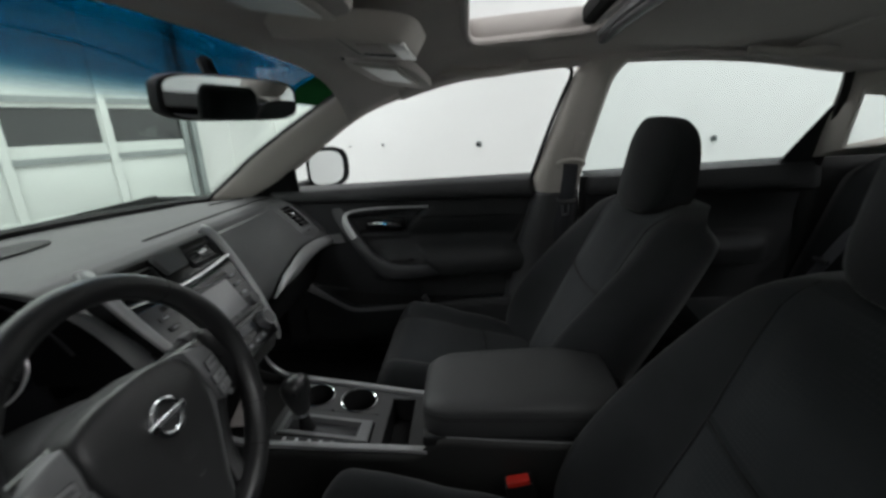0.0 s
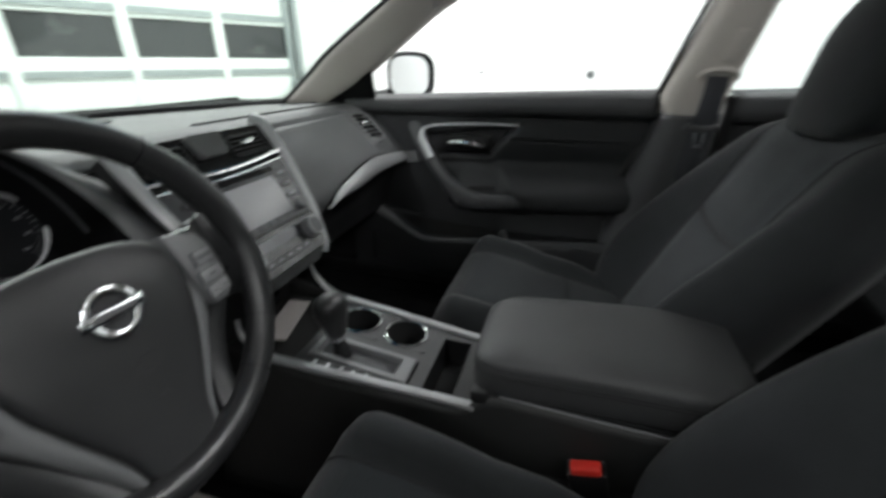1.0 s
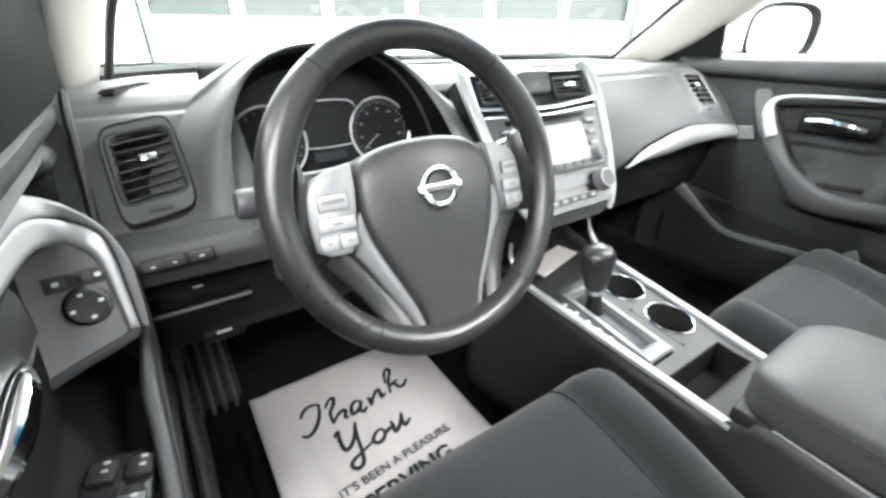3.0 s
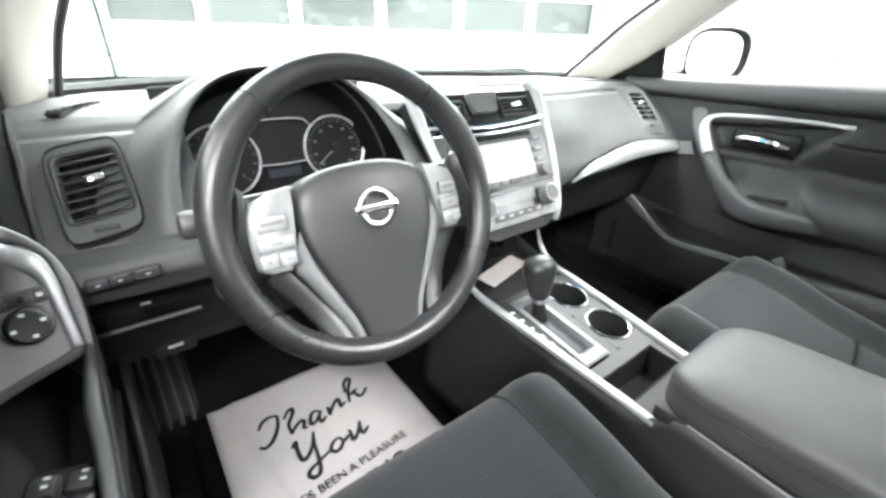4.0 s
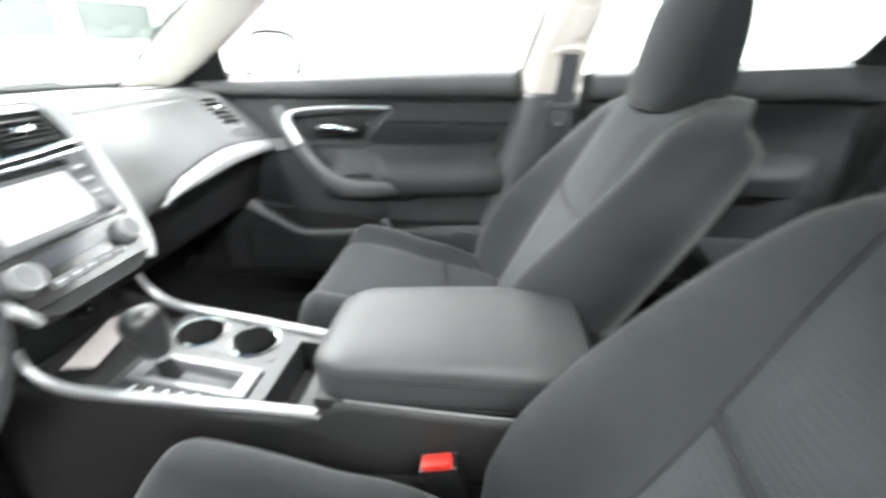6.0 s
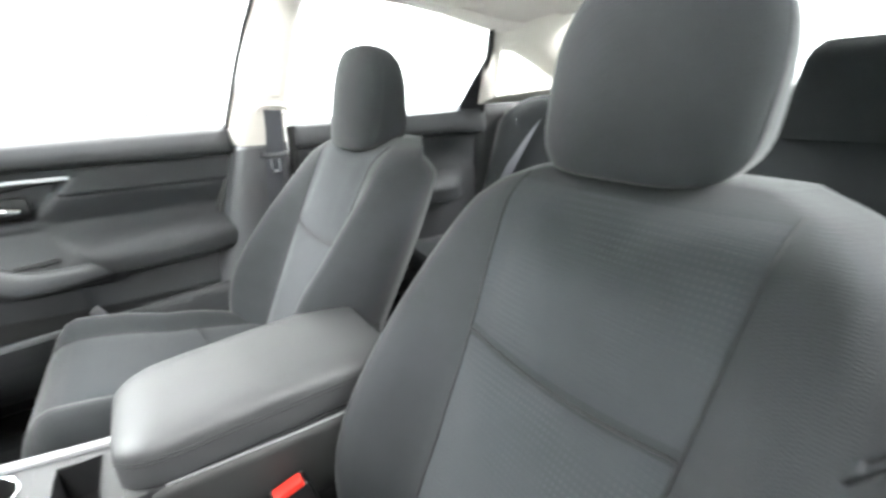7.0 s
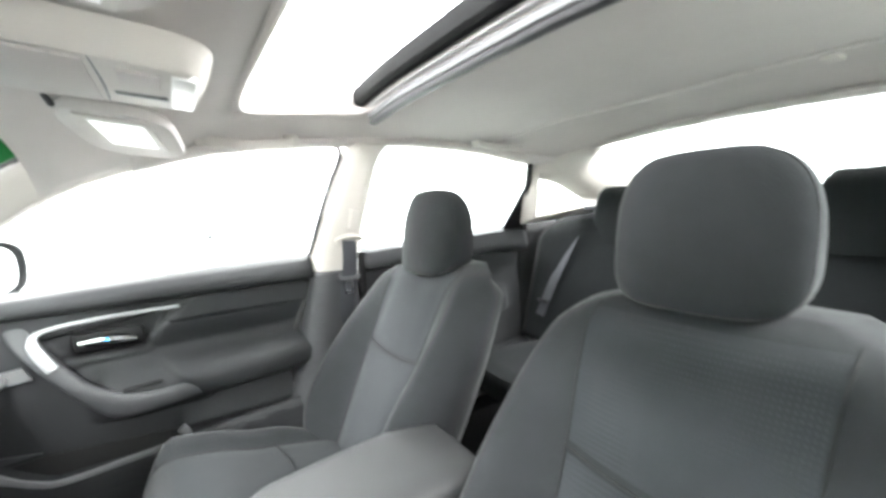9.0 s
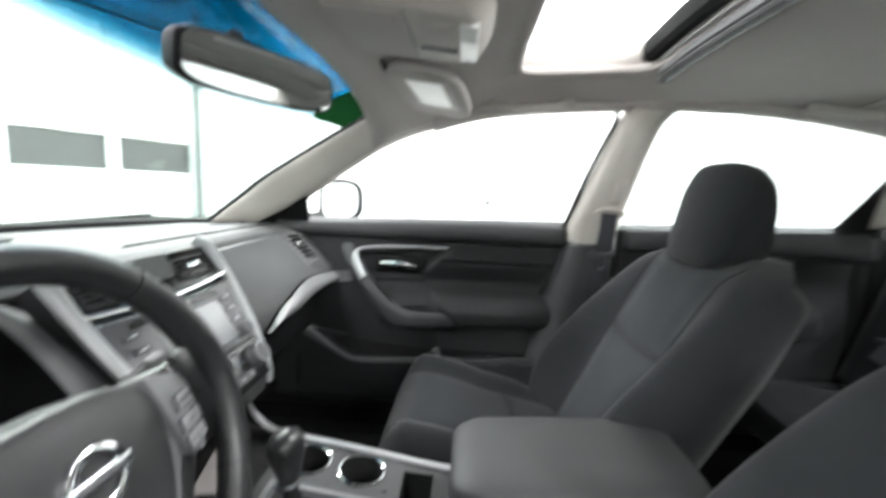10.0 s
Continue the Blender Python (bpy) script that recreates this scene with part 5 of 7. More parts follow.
# ---------------------------------------------------------------- seat belts
def front_belt(s):
    side = "passenger" if s > 0 else "driver"
    belt = thing("seat_belt", f"grey {side} seat belt hanging from the belt pillar", "seat belt", "seat belts")
    x = 0.660 if s > 0 else -0.642
    bm = bmesh.new()
    if s > 0:
        lean = Matrix.Translation((0.640, -0.447, 1.165)) @ Euler((math.radians(6), math.radians(-16), 0)).to_matrix().to_4x4()
        box(bm, (0, 0, 0.012), (0.016, 0.030, 0.150), 0.006, 2)
        bm.transform(lean)
        part("adjuster_track", bm, BELT_BEIGE, belt, "pale belt height track")
        bm = bmesh.new()
        box(bm, (-0.010, 0.002, -0.022), (0.018, 0.034, 0.070), 0.007, 3)
        bm.transform(lean)
    else:
        box(bm, (-0.607, -0.396, 1.108), (0.022, 0.042, 0.085), 0.008, 3, Euler((0, 0.30, 0)).to_matrix())
    part("height_adjuster", bm, BEIGE, belt, "pale belt height adjuster")
    ring = bmesh.new()
    sweep(ring, [Vector((x - s * 0.008 - s * 0.008 * math.sin(a), -0.428 + 0.040 * math.cos(a), 1.076 + 0.013 * math.sin(a))) for a in np.linspace(0, 2 * math.pi, 33)[:-1]], 0.0065, 0.0070, (1, 0, 0), 8, closed=True)
    if s < 0:
        sweep(ring, line([(-0.610, -0.380, 1.080), (-0.616, -0.400, 1.058), (-0.622, -0.420, 1.042)], 10), 0.013, 0.010, (1, 0, 0), 12, 3)
    part("guide_loop", ring, BELT_BEIGE, belt, "pale belt guide loop")
    bm = bmesh.new()
    rows = [(0.008, -0.428, 1.076), (0.013, -0.424, 1.02), (0.008, -0.416, 0.95), (-0.002, -0.400, 0.82), (-0.010, -0.390, 0.64), (-0.014, -0.385, 0.46)] if s > 0 else \
        [(0.004, -0.425, 1.074), (0.010, -0.428, 1.02), (0.004, -0.430, 0.94), (-0.005, -0.428, 0.80), (-0.012, -0.42, 0.62), (-0.016, -0.42, 0.46)]
    sweep(bm, line([(x - s * a, b, c) for a, b, c in rows], 30), 0.0235, 0.0014, (1, 0, 0), 8, 4)
    part("webbing", bm, WEB, belt, "grey belt webbing")
    tm = pose(x - s * 0.013, -0.415, 0.955) if s > 0 else pose(-0.6175, -0.420, 0.928, 0, -31, 0)
    bm = bmesh.new()
    if s > 0:
        sweep(bm, line([(-0.002, 0.036, 0.006), (0.0, 0.018, -0.001), (0.0, -0.018, -0.001), (-0.002, -0.036, 0.006)], 14), 0.008, 0.008, (1, 0, 0), 10, 2.6)
    else:
        box(bm, (0, 0, 0.002), (0.010, 0.044, 0.026), 0.004, 3)
        box(bm, (0.001, 0, 0.020), (0.007, 0.040, 0.014), 0.003, 2)
    bm.transform(tm)
    tongue = part("tongue", bm, PLASTIC_GREY if s > 0 else PLASTIC, belt)
    bm = bmesh.new()
    for dy in (-0.010, 0.010):
        box(bm, (0, dy, -0.026 if s > 0 else -0.036), (0.003, 0.007, 0.040), 0.001, 1)
    box(bm, (0, 0, -0.043 if s > 0 else -0.053), (0.003, 0.027, 0.010), 0.001, 1)
    bm.transform(tm)
    part("tongue_plate", bm, CHROME, tongue, "steel tongue plate with a slot")


def belt_anchor():
    ob = thing("belt_anchor", "dark belt end fitting beside the passenger seat", "belt anchor", m=pose(0.575, -0.275, 0.52, -25, 0, 0))
    bm = bmesh.new()
    box(bm, (0, 0, 0), (0.014, 0.030, 0.050), 0.004, 2)
    part("cover", bm, PLASTIC_DARK, ob)
    bm = bmesh.new()
    box(bm, (-0.008, 0.004, 0.010), (0.003, 0.016, 0.014), 0.001, 1)
    part("bolt_plate", bm, CHROME, ob)
    bm = bmesh.new()
    box(bm, (0.003, 0, -0.09), (0.003, 0.034, 0.14), 0.001, 1)
    part("strap", bm, WEB, ob)


belt_anchor()
front_belt(1)
front_belt(-1)


def rear_belt(s):
    belt = thing("rear_seat_belt", "grey rear seat belt lying down the bench back", "seat belt", "seat belts")
    bm = bmesh.new()
    pts = line([(s * 0.545, -1.50, 1.105), (s * 0.53, -1.40, 1.075), (s * 0.525, -1.325, 1.00), (s * 0.55, -1.245, 0.86), (s * 0.585, -1.18, 0.70)], 24)
    sweep(bm, pts, 0.023, 0.0015, (0, 1, 0.4), 8, 4)
    part("webbing", bm, WEB, belt)
    bm = bmesh.new()
    box(bm, (s * 0.545, -1.485, 1.115), (0.075, 0.05, 0.02), 0.008, 2)
    part("guide", bm, PLASTIC_GREY, belt)
    bm = bmesh.new()
    box(bm, (s * 0.575, -1.19, 0.76), (0.055, 0.012, 0.018), 0.004, 2)
    part("tongue", bm, CHROME, belt)


rear_belt(1)
rear_belt(-1)


# ---------------------------------------------------------------- dashboard
FACIA = [(1.0, 0.585), (0.985, 0.556), (0.965, 0.532), (0.93, 0.492), (0.90, 0.462), (0.87, 0.436), (0.845, 0.420), (0.82, 0.412), (0.80, 0.418), (0.77, 0.440)]
STACK_UP = (0, 0.551, 0.834)                        # the centre stack leans back


def facia_y(z):
    return table(sorted(FACIA), z)


def vent(parent, m, w, h, slats, tab=(0.0, 0.15), skew=0.0, frame_mat=PLASTIC, slat_mat=PLASTIC, label="black air vent"):
    """An air vent: frame, dark throat, thin slats over vanes and a bright tab; m takes its own x, y to the facia."""
    def sk(bm):
        for v in bm.verts:
            v.co.y += skew * v.co.x
        bm.transform(m)
        return bm
    bm = bmesh.new()
    loop = [Vector((a, b, -0.0012)) for a, b in ring_path(0, 0, w / 2 + 0.0030, h / 2 + 0.0030, 40, 9)]
    sweep(bm, loop, 0.0030, 0.0030, n=8, closed=True)
    body = part("vent", sk(bm), frame_mat, parent, label)
    bm = bmesh.new()
    box(bm, (0, 0, -0.030), (w, h, 0.006))
    for c, q in (((0, h / 2 + 0.001, -0.016), (w, 0.002, 0.03)), ((0, -h / 2 - 0.001, -0.016), (w, 0.002, 0.03)), ((w / 2 + 0.001, 0, -0.016), (0.002, h, 0.03)), ((-w / 2 - 0.001, 0, -0.016), (0.002, h, 0.03))):
        box(bm, c, q)
    part("throat", sk(bm), RUBBER, body)
    for k in range(slats):
        bm = bmesh.new()
        y = h * ((k + 0.5) / slats - 0.5)
        box(bm, (0, y, -0.006), (w, 0.0022, 0.010), 0.0007, 1, Euler((0.42, 0, 0)).to_matrix())
        part("slat", sk(bm), slat_mat, body)
    for k in range(4):
        bm = bmesh.new()
        box(bm, (w * (k / 3 - 0.5) * 0.7, 0, -0.021), (0.0016, h, 0.008))
        part("vane", sk(bm), BLACK_AND_SHADE, body)
    bm = bmesh.new()
    box(bm, (tab[0] * w, tab[1] * h, 0.003), (w * 0.36, 0.0085, 0.010), 0.003, 2)
    part("tab", sk(bm), CHROME, body, "bright vent tab")


def dashboard():
    dash = thing("dashboard", "charcoal dashboard with silver trim round the centre stack", "dashboard")

    # top pad, from the foot of the windscreen to its rolled edge
    bm = bmesh.new()

    def pad(u, v):
        x = (2 * u - 1) * 0.742
        y0 = 1.09 - 0.27 * abs(x / 0.7) ** 2.2
        row = [(y0, 0.982), (0.85 if y0 > 0.9 else y0 - 0.06, 0.993), (0.68, 0.998), (0.60, 0.997), (0.575, 0.992), (0.556, 0.982), (0.545, 0.970)]
        k = v * 24 / 4
        i = min(int(k), 5)
        a, b = Vector(row[i]), Vector(row[i + 1])
        p = a.lerp(b, k - i)
        drop = 0.006 * (abs(x) / 0.74) ** 4
        return Vector((x, p.x - 0.02 * step(0.60, 0.74, abs(x)) * v, p.y - drop))
    sheet(bm, 60, 24, pad)
    top_pad = part("top_pad", bm, PLASTIC_SOFT, dash, "soft charcoal top pad", thick=0.01, offset=-1, sharp=60)
    cut(top_pad, lambda p: -0.530 < p.x < -0.196 and p.y < 0.68)       # open inside the binnacle
    bm = bmesh.new()
    sweep(bm, [Vector((x, 0.603 - 0.02 * step(0.6, 0.74, abs(x)), 0.9985 - 0.006 * (abs(x) / 0.74) ** 4)) for x in np.linspace(0.10, 0.72, 30)], 0.0028, 0.0022, n=6)
    part("pad_seam", bm, STITCH, dash)
    bm = bmesh.new()
    slab(bm, ring_path(0.0, 0.86, 0.13, 0.05, 28, 2.4), lambda a, b, d: Vector((a, b, 0.9962 + d)), 0.003)
    part("speaker_grille", bm, PLASTIC_DARK, dash, "oval speaker grille")
    for s in (-1, 1):
        bm = bmesh.new()
        ends = ((0.545, 0.725), (0.675, 0.692)) if s > 0 else ((-0.588, 0.664), (-0.634, 0.574))
        a, b = Vector((*ends[0], 0.0)), Vector((*ends[1], 0.0))
        side = Vector((a.y - b.y, b.x - a.x, 0.0)).normalized() * 0.009
        slab(bm, [(p.x, p.y) for p in (a - side, a + side, b + side, b - side)], lambda p, q, d: Vector((p, q, 0.9925 + d)), 0.003)
        grille = part("demist_grille", bm, RUBBER, dash)
        for k in range(7):
            bm = bmesh.new()
            c = a.lerp(b, (k + 0.5) / 7)
            box(bm, (c.x, c.y, 0.9965), (0.003, 0.018, 0.003), 0, 1, Euler((0, 0, math.atan2(b.y - a.y, b.x - a.x))).to_matrix())
            part("rib", bm, PLASTIC, grille)

    # facia panels either side
    def facia(name, x0, x1, z_low, mat, label, n=24, low=None):
        bm = bmesh.new()

        def f(u, v):
            x = x0 + (x1 - x0) * u
            zl = low(x) if low else z_low
            z = 0.972 + (zl - 0.972) * v
            y = facia_y(z) - 0.012 * step(0.60, 0.74, abs(x)) + 0.004
            if x > 0:
                y += -0.020 * math.exp(-((x - 0.34) / 0.13) ** 2) * step(0.96, 0.88, z)
            return Vector((x, y, z))
        sheet(bm, n, 24, f)
        return part(name, bm, mat, dash, label, thick=0.008, offset=-1, sharp=60)

    outer = facia("outer_facia", -0.742, -0.500, 0.856, PLASTIC_SOFT, "charcoal outer facia round the vent")
    arc = [(0.150, 0.765), (0.200, 0.785), (0.250, 0.826), (0.30, 0.845), (0.39, 0.858), (0.50, 0.862), (0.60, 0.857), (0.70, 0.848), (0.742, 0.845)]
    right = facia("passenger_facia", 0.150, 0.742, 0, PLASTIC_SOFT, "soft charcoal passenger facia", 44, low=lambda x: table(arc, x))

    def arc_y(x, z):
        return facia_y(z) - 0.012 * step(0.60, 0.74, x) - 0.020 * math.exp(-((x - 0.34) / 0.13) ** 2) * step(0.96, 0.88, z)

    # silver arc under it, broadest in the middle
    bm = bmesh.new()
    arc_low = [(0.225, 0.803), (0.26, 0.811), (0.30, 0.817), (0.39, 0.820), (0.50, 0.820), (0.60, 0.818), (0.705, 0.815)]

    def band(u, v):
        x = 0.228 + (0.705 - 0.228) * u
        z = table(arc, x) + (table(arc_low, x) - table(arc, x)) * v + 0.001
        return Vector((x, arc_y(x, z) - 0.004 - 0.008 * math.sin(3.14 * v), z))
    sheet(bm, 40, 6, band)
    part("silver_arc", bm, SILVER, dash, "satin silver curved trim", thick=0.004, offset=-1)
    # underside and glove box set back; their shade is in the near-black colour
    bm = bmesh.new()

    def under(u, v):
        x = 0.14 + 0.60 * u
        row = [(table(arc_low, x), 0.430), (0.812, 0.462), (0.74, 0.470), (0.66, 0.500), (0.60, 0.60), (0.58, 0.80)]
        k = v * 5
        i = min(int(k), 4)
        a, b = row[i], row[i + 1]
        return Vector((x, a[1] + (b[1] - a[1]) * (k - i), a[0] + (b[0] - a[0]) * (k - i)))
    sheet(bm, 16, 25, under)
    glove = part("glove_box", bm, PLASTIC_DARK, dash, "glove box front, shade put into its near-black colour", sharp=60, thick=0.008, offset=-1)
    bm = bmesh.new()
    box(bm, (0.30, 0.462, 0.775), (0.07, 0.012, 0.018), 0.005, 2)
    part("latch", bm, PLASTIC, glove)

    # driver's lower panel
    bm = bmesh.new()

    def knee(u, v):
        x = -0.742 + 0.60 * u
        row = [(0.868, 0.430), (0.856, 0.404), (0.836, 0.393), (0.814, 0.396), (0.806, 0.425), (0.755, 0.440), (0.70, 0.465), (0.655, 0.51), (0.63, 0.60), (0.63, 0.80)]
        k = v * 9
        i = min(int(k), 8)
        a, b = row[i], row[i + 1]
        bulge = 0.02 * math.sin(3.14 * u) * (1 - v)
        return Vector((x, a[1] + (b[1] - a[1]) * (k - i) - bulge, a[0] + (b[0] - a[0]) * (k - i)))
    # below the lip the same surface goes near black, for its shade
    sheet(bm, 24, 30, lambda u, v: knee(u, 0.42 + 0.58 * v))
    low = part("knee_panel", bm, PLASTIC_DARK, dash, "panel under the wheel, shade put into its near-black colour", thick=0.008, offset=-1, sharp=50)
    bm = bmesh.new()
    sheet(bm, 24, 20, lambda u, v: knee(u, 0.42 * v))
    part("knee_lip", bm, PLASTIC_GREY, dash, "charcoal rolled lip under the facia", thick=0.006, offset=-1, sharp=50)
    bm = bmesh.new()
    box(bm, (-0.605, 0.424, 0.780), (0.125, 0.012, 0.042), 0.006, 2, Euler((-0.15, 0, 0)).to_matrix())
    coin = part("coin_box", bm, GLOSS_BLACK, low, "dark coin box recess")
    bm = bmesh.new()
    box(bm, (-0.605, 0.416, 0.757), (0.125, 0.006, 0.005), 0.002, 1)
    part("ledge", bm, SATIN, coin)
    bm = bmesh.new()
    box(bm, (-0.600, 0.417, 0.786), (0.012, 0.004, 0.005), 0.001, 1)
    part("mark", bm, MARKING, coin)
    m = basis((-0.609, 0.381, 0.842), (1, 0, 0.02), (0, 0.18, 1))
    bm = bmesh.new()
    box(bm, (0, 0, 0.0), (0.072, 0.017, 0.008), 0.004, 2)
    bm.transform(m)
    bank = part("switch_bank", bm, PLASTIC, low)
    for k, (dx, w) in enumerate(((-0.024, 0.019), (-0.004, 0.017), (0.022, 0.022))):
        bm = bmesh.new()
        box(bm, (dx, 0, 0.005), (w, 0.011, 0.004), 0.0015, 2)
        bm.transform(m)
        key = part("button", bm, PLASTIC_GREY, bank)
        bm = bmesh.new()
        box(bm, (dx, 0.0, 0.0074), (w * 0.22, 0.002, 0.0006))
        bm.transform(m)
        part("mark", bm, MARKING, key)

    bm = bmesh.new()
    sweep(bm, [Vector((-0.674, facia_y(z) - 0.006 - (0.01 if z > 0.95 else 0.0), z)) for z in (0.80, 0.84, 0.88, 0.92, 0.95, 0.97, 0.985, 0.996)], 0.006, 0.005, (1, 0, 0), 8)
    part("end_gap", bm, RUBBER, dash, "black gap strip at the dashboard's end")
    # outer vents
    up = (0, 0.72, 0.70)
    m = basis((-0.609, 0.476, 0.922), (1, 0.02, 0.02), up)
    bm = bmesh.new()
    sweep(bm, [m @ Vector((a, b, 0.001)) for a, b in [(p - 0.004, q + 0.16 * p) for p, q in ring_path(0, -0.001, 0.0385, 0.0655, 44, 6)]], 0.0014, 0.0018, (0, -0.7, 0.7), 8, closed=True)
    part("vent_groove", bm, PLASTIC_DARK, dash)
    bm = bmesh.new()
    loft(bm, [[m @ Vector((a - 0.004, b + c + 0.14 * a, h)) for a, b in ring_path(0, 0, p, q, 44, 7)] for p, q, c, h in ((0.0305, 0.0440, 0.005, -0.006), (0.0320, 0.0455, 0.005, 0.001), (0.0375, 0.0640, -0.001, 0.001), (0.0395, 0.0665, -0.001, -0.012))], cap=False)
    part("vent_surround", bm, PLASTIC_SOFT, dash)
    opening = m.inverted()
    cut(outer, lambda p: abs((opening @ p).x + 0.004) < 0.031 and abs((opening @ p).y - 0.003) < 0.050)
    # slats in a lighter grey that stands for their lit edges
    vent(dash, m @ pose(-0.004, 0.005, 0), 0.061, 0.088, 7, (0.04, 0.06), 0.12, PLASTIC, PLASTIC_GREY)
    bm = bmesh.new()
    box(bm, (-0.004, -0.0560, 0.003), (0.026, 0.0065, 0.006), 0.0026, 2)
    bm.transform(m)
    part("vent_wheel", bm, PLASTIC_GREY, dash)
    m = basis((0.648, 0.483, 0.938), (1, -0.25, -0.05), up) @ pose(-0.025, -0.006, 0.0, 0, 0, 10)
    bm = bmesh.new()
    loft(bm, [[m @ Vector((a, b - 0.17 * a, h)) for a, b in ring_path(0, 0, p, q, 44, 7)] for p, q, h in ((0.0285, 0.0485, -0.004), (0.0300, 0.0500, 0.0015), (0.040, 0.062, 0.0005), (0.056, 0.080, -0.013))], cap=False)
    part("vent_surround", bm, PLASTIC_SOFT, dash)
    hole = m.inverted()
    cut(right, lambda p: abs((hole @ p).x) < 0.030 and abs((hole @ p).y) < 0.052)
    vent(dash, m, 0.054, 0.094, 6, (-0.05, 0.12), -0.17, PLASTIC_SOFT, FACIA_GREY, "air vent with grey slats")
    bm = bmesh.new()
    box(bm, (-0.004, -0.062, 0.003), (0.024, 0.007, 0.006), 0.003, 2)
    bm.transform(m)
    part("vent_wheel", bm, PLASTIC_GREY, dash)
    return dash


dashboard()


def binnacle():
    hood = thing("instrument_binnacle", "charcoal hood over two round dials", "instrument panel")
    cx, cz = -0.362, 0.885

    def lip(a, grow=0.0):
        c, s = math.cos(a), math.sin(a)
        x = cx - (0.172 + grow) * math.copysign(abs(c) ** 0.72, c)
        z = cz + (0.160 + grow) * abs(s) ** 0.80 - 0.05 * (1 - abs(s))
        return Vector((x, 0.405 + 0.62 * (z - 0.84), z))

    def brow(a):
        """Foot of the soft flank, where it runs into the facia."""
        p = lip(a, 0.014)
        p.x += (p.x - cx) / 0.186 * 0.075 * abs(math.cos(a)) ** 0.35
        p.z -= 0.030 * math.sin(2 * min(a, math.pi - a)) ** 2
        blend = step(0.955, 1.03, p.z)
        y = (facia_y(min(p.z, 0.985)) + 0.010) * (1 - blend) + (lip(a, 0.014).y + 0.018) * blend
        return Vector((p.x, max(y, p.y + 0.006), p.z - 0.004 * blend))

    def outer(u, v):
        p = brow(math.pi * u)
        q = Vector((cx + (p.x - cx) * 1.12, 0.82, min(p.z, 0.992)))
        r = p.lerp(q, v)
        r.z = p.z + (q.z - p.z) * step(0.0, 1.0, v) ** 0.9
        return r
    bm = bmesh.new()
    sheet(bm, 40, 14, outer)
    part("hood", bm, PLASTIC_SOFT, hood, "charcoal hood", thick=0.004, offset=-1, sharp=60)
    bm = bmesh.new()

    def roll(u, v):
        a = math.pi * u
        p, q = lip(a), brow(a)
        mid = p.lerp(q, v)
        turn = math.sin(math.pi * min(v / 0.5, 1.0) ** 0.7) if v < 0.5 else 0.0
        y = p.y + (q.y - p.y) * step(0.15, 1.0, v)
        return Vector((mid.x, y - 0.007 * turn, mid.z + 0.003 * turn))
    sheet(bm, 56, 16, roll)
    part("hood_edge", bm, PLASTIC_SOFT, hood, "rounded charcoal hood edge", sharp=80)

    def tunnel(u, v):
        a = math.pi * u
        p = lip(a, 0.001)
        q = Vector((cx + (p.x - cx) * 0.93, 0.600, cz + (p.z - cz) * 0.80))
        r = p.lerp(q, v)
        return r + Vector((0, 0, 0.010 * math.sin(math.pi * v) * math.sin(a)))
    bm = bmesh.new()
    sheet(bm, 40, 12, tunnel)
    part("hood_lining", bm, BLACK_AND_SHADE, hood)
    # ledge half way down the hood
    bm = bmesh.new()
    sweep(bm, [tunnel(i / 40, 0.42) for i in range(3, 38)], 0.004, 0.003, (0, 1, 0), 8)
    part("hood_step", bm, DOOR_LINING, hood)
    m = basis((-0.355, 0.590, 0.905), (1, 0, 0), (0, 0.22, 0.97))
    bm = bmesh.new()
    box(bm, (0, 0.004, -0.014), (0.34, 0.23, 0.012), 0.004, 1)
    bm.transform(m)
    part("cluster_face", bm, DIAL, hood, "black dial panel")
    for x, name, ticks, needle in ((-0.096, "tachometer", 9, -2.3), (0.096, "speedometer", 17, -2.5)):
        bm = bmesh.new()
        rod(bm, (x, 0, -0.006), (x, 0, 0.002), 0.056, 0.054, 40)
        bm.transform(m)
        dial = part(name, bm, DIAL, hood, "round black dial")
        bm = bmesh.new()
        sweep(bm, [m @ Vector((x + 0.057 * math.cos(a), 0.057 * math.sin(a), 0.005)) for a in np.linspace(0, 2 * math.pi, 49)[:-1]], 0.0018, 0.0040, (0, -1, 0.2), 8, closed=True)
        part("bezel", bm, BEZEL, dial, "bright dial ring")
        for k in range(2 * ticks - 1):
            a = math.radians(225 - 270 * k / (2 * ticks - 2))
            bm = bmesh.new()
            box(bm, (0, 0, 0), (0.004 if k % 2 else 0.007, 0.0009, 0.0006), 0, 1)
            bm.transform(m @ pose(x + 0.049 * math.cos(a), 0.049 * math.sin(a), 0.0026, 0, 0, math.degrees(a)))
            part("tick", bm, DIM_MARK, dial)
            if k % 4 == 0:
                for j in (-1, 0, 1) if k > 2 * ticks // 2 and ticks > 9 else (-0.5, 0.5) if ticks > 9 else (0,):
                    bm = bmesh.new()
                    box(bm, (x + 0.038 * math.cos(a) + 0.0026 * j, 0.038 * math.sin(a), 0.0026), (0.0017, 0.0036, 0.0005))
                    bm.transform(m)
                    part("figure_mark", bm, DIM_MARK, dial)
        bm = bmesh.new()
        sweep(bm, [m @ Vector((x + r * math.cos(needle), r * math.sin(needle), 0.006)) for r in (-0.008, 0.01, 0.044)], 0.0012, 0.001, (0, -1, 0.2), 6)
        part("needle", bm, DIM_MARK, dial, "pale needle")
        bm = bmesh.new()
        rod(bm, (x, 0, 0.003), (x, 0, 0.010), 0.009, 0.008, 20)
        bm.transform(m)
        part("hub", bm, PLASTIC_DARK, dial)
    bm = bmesh.new()
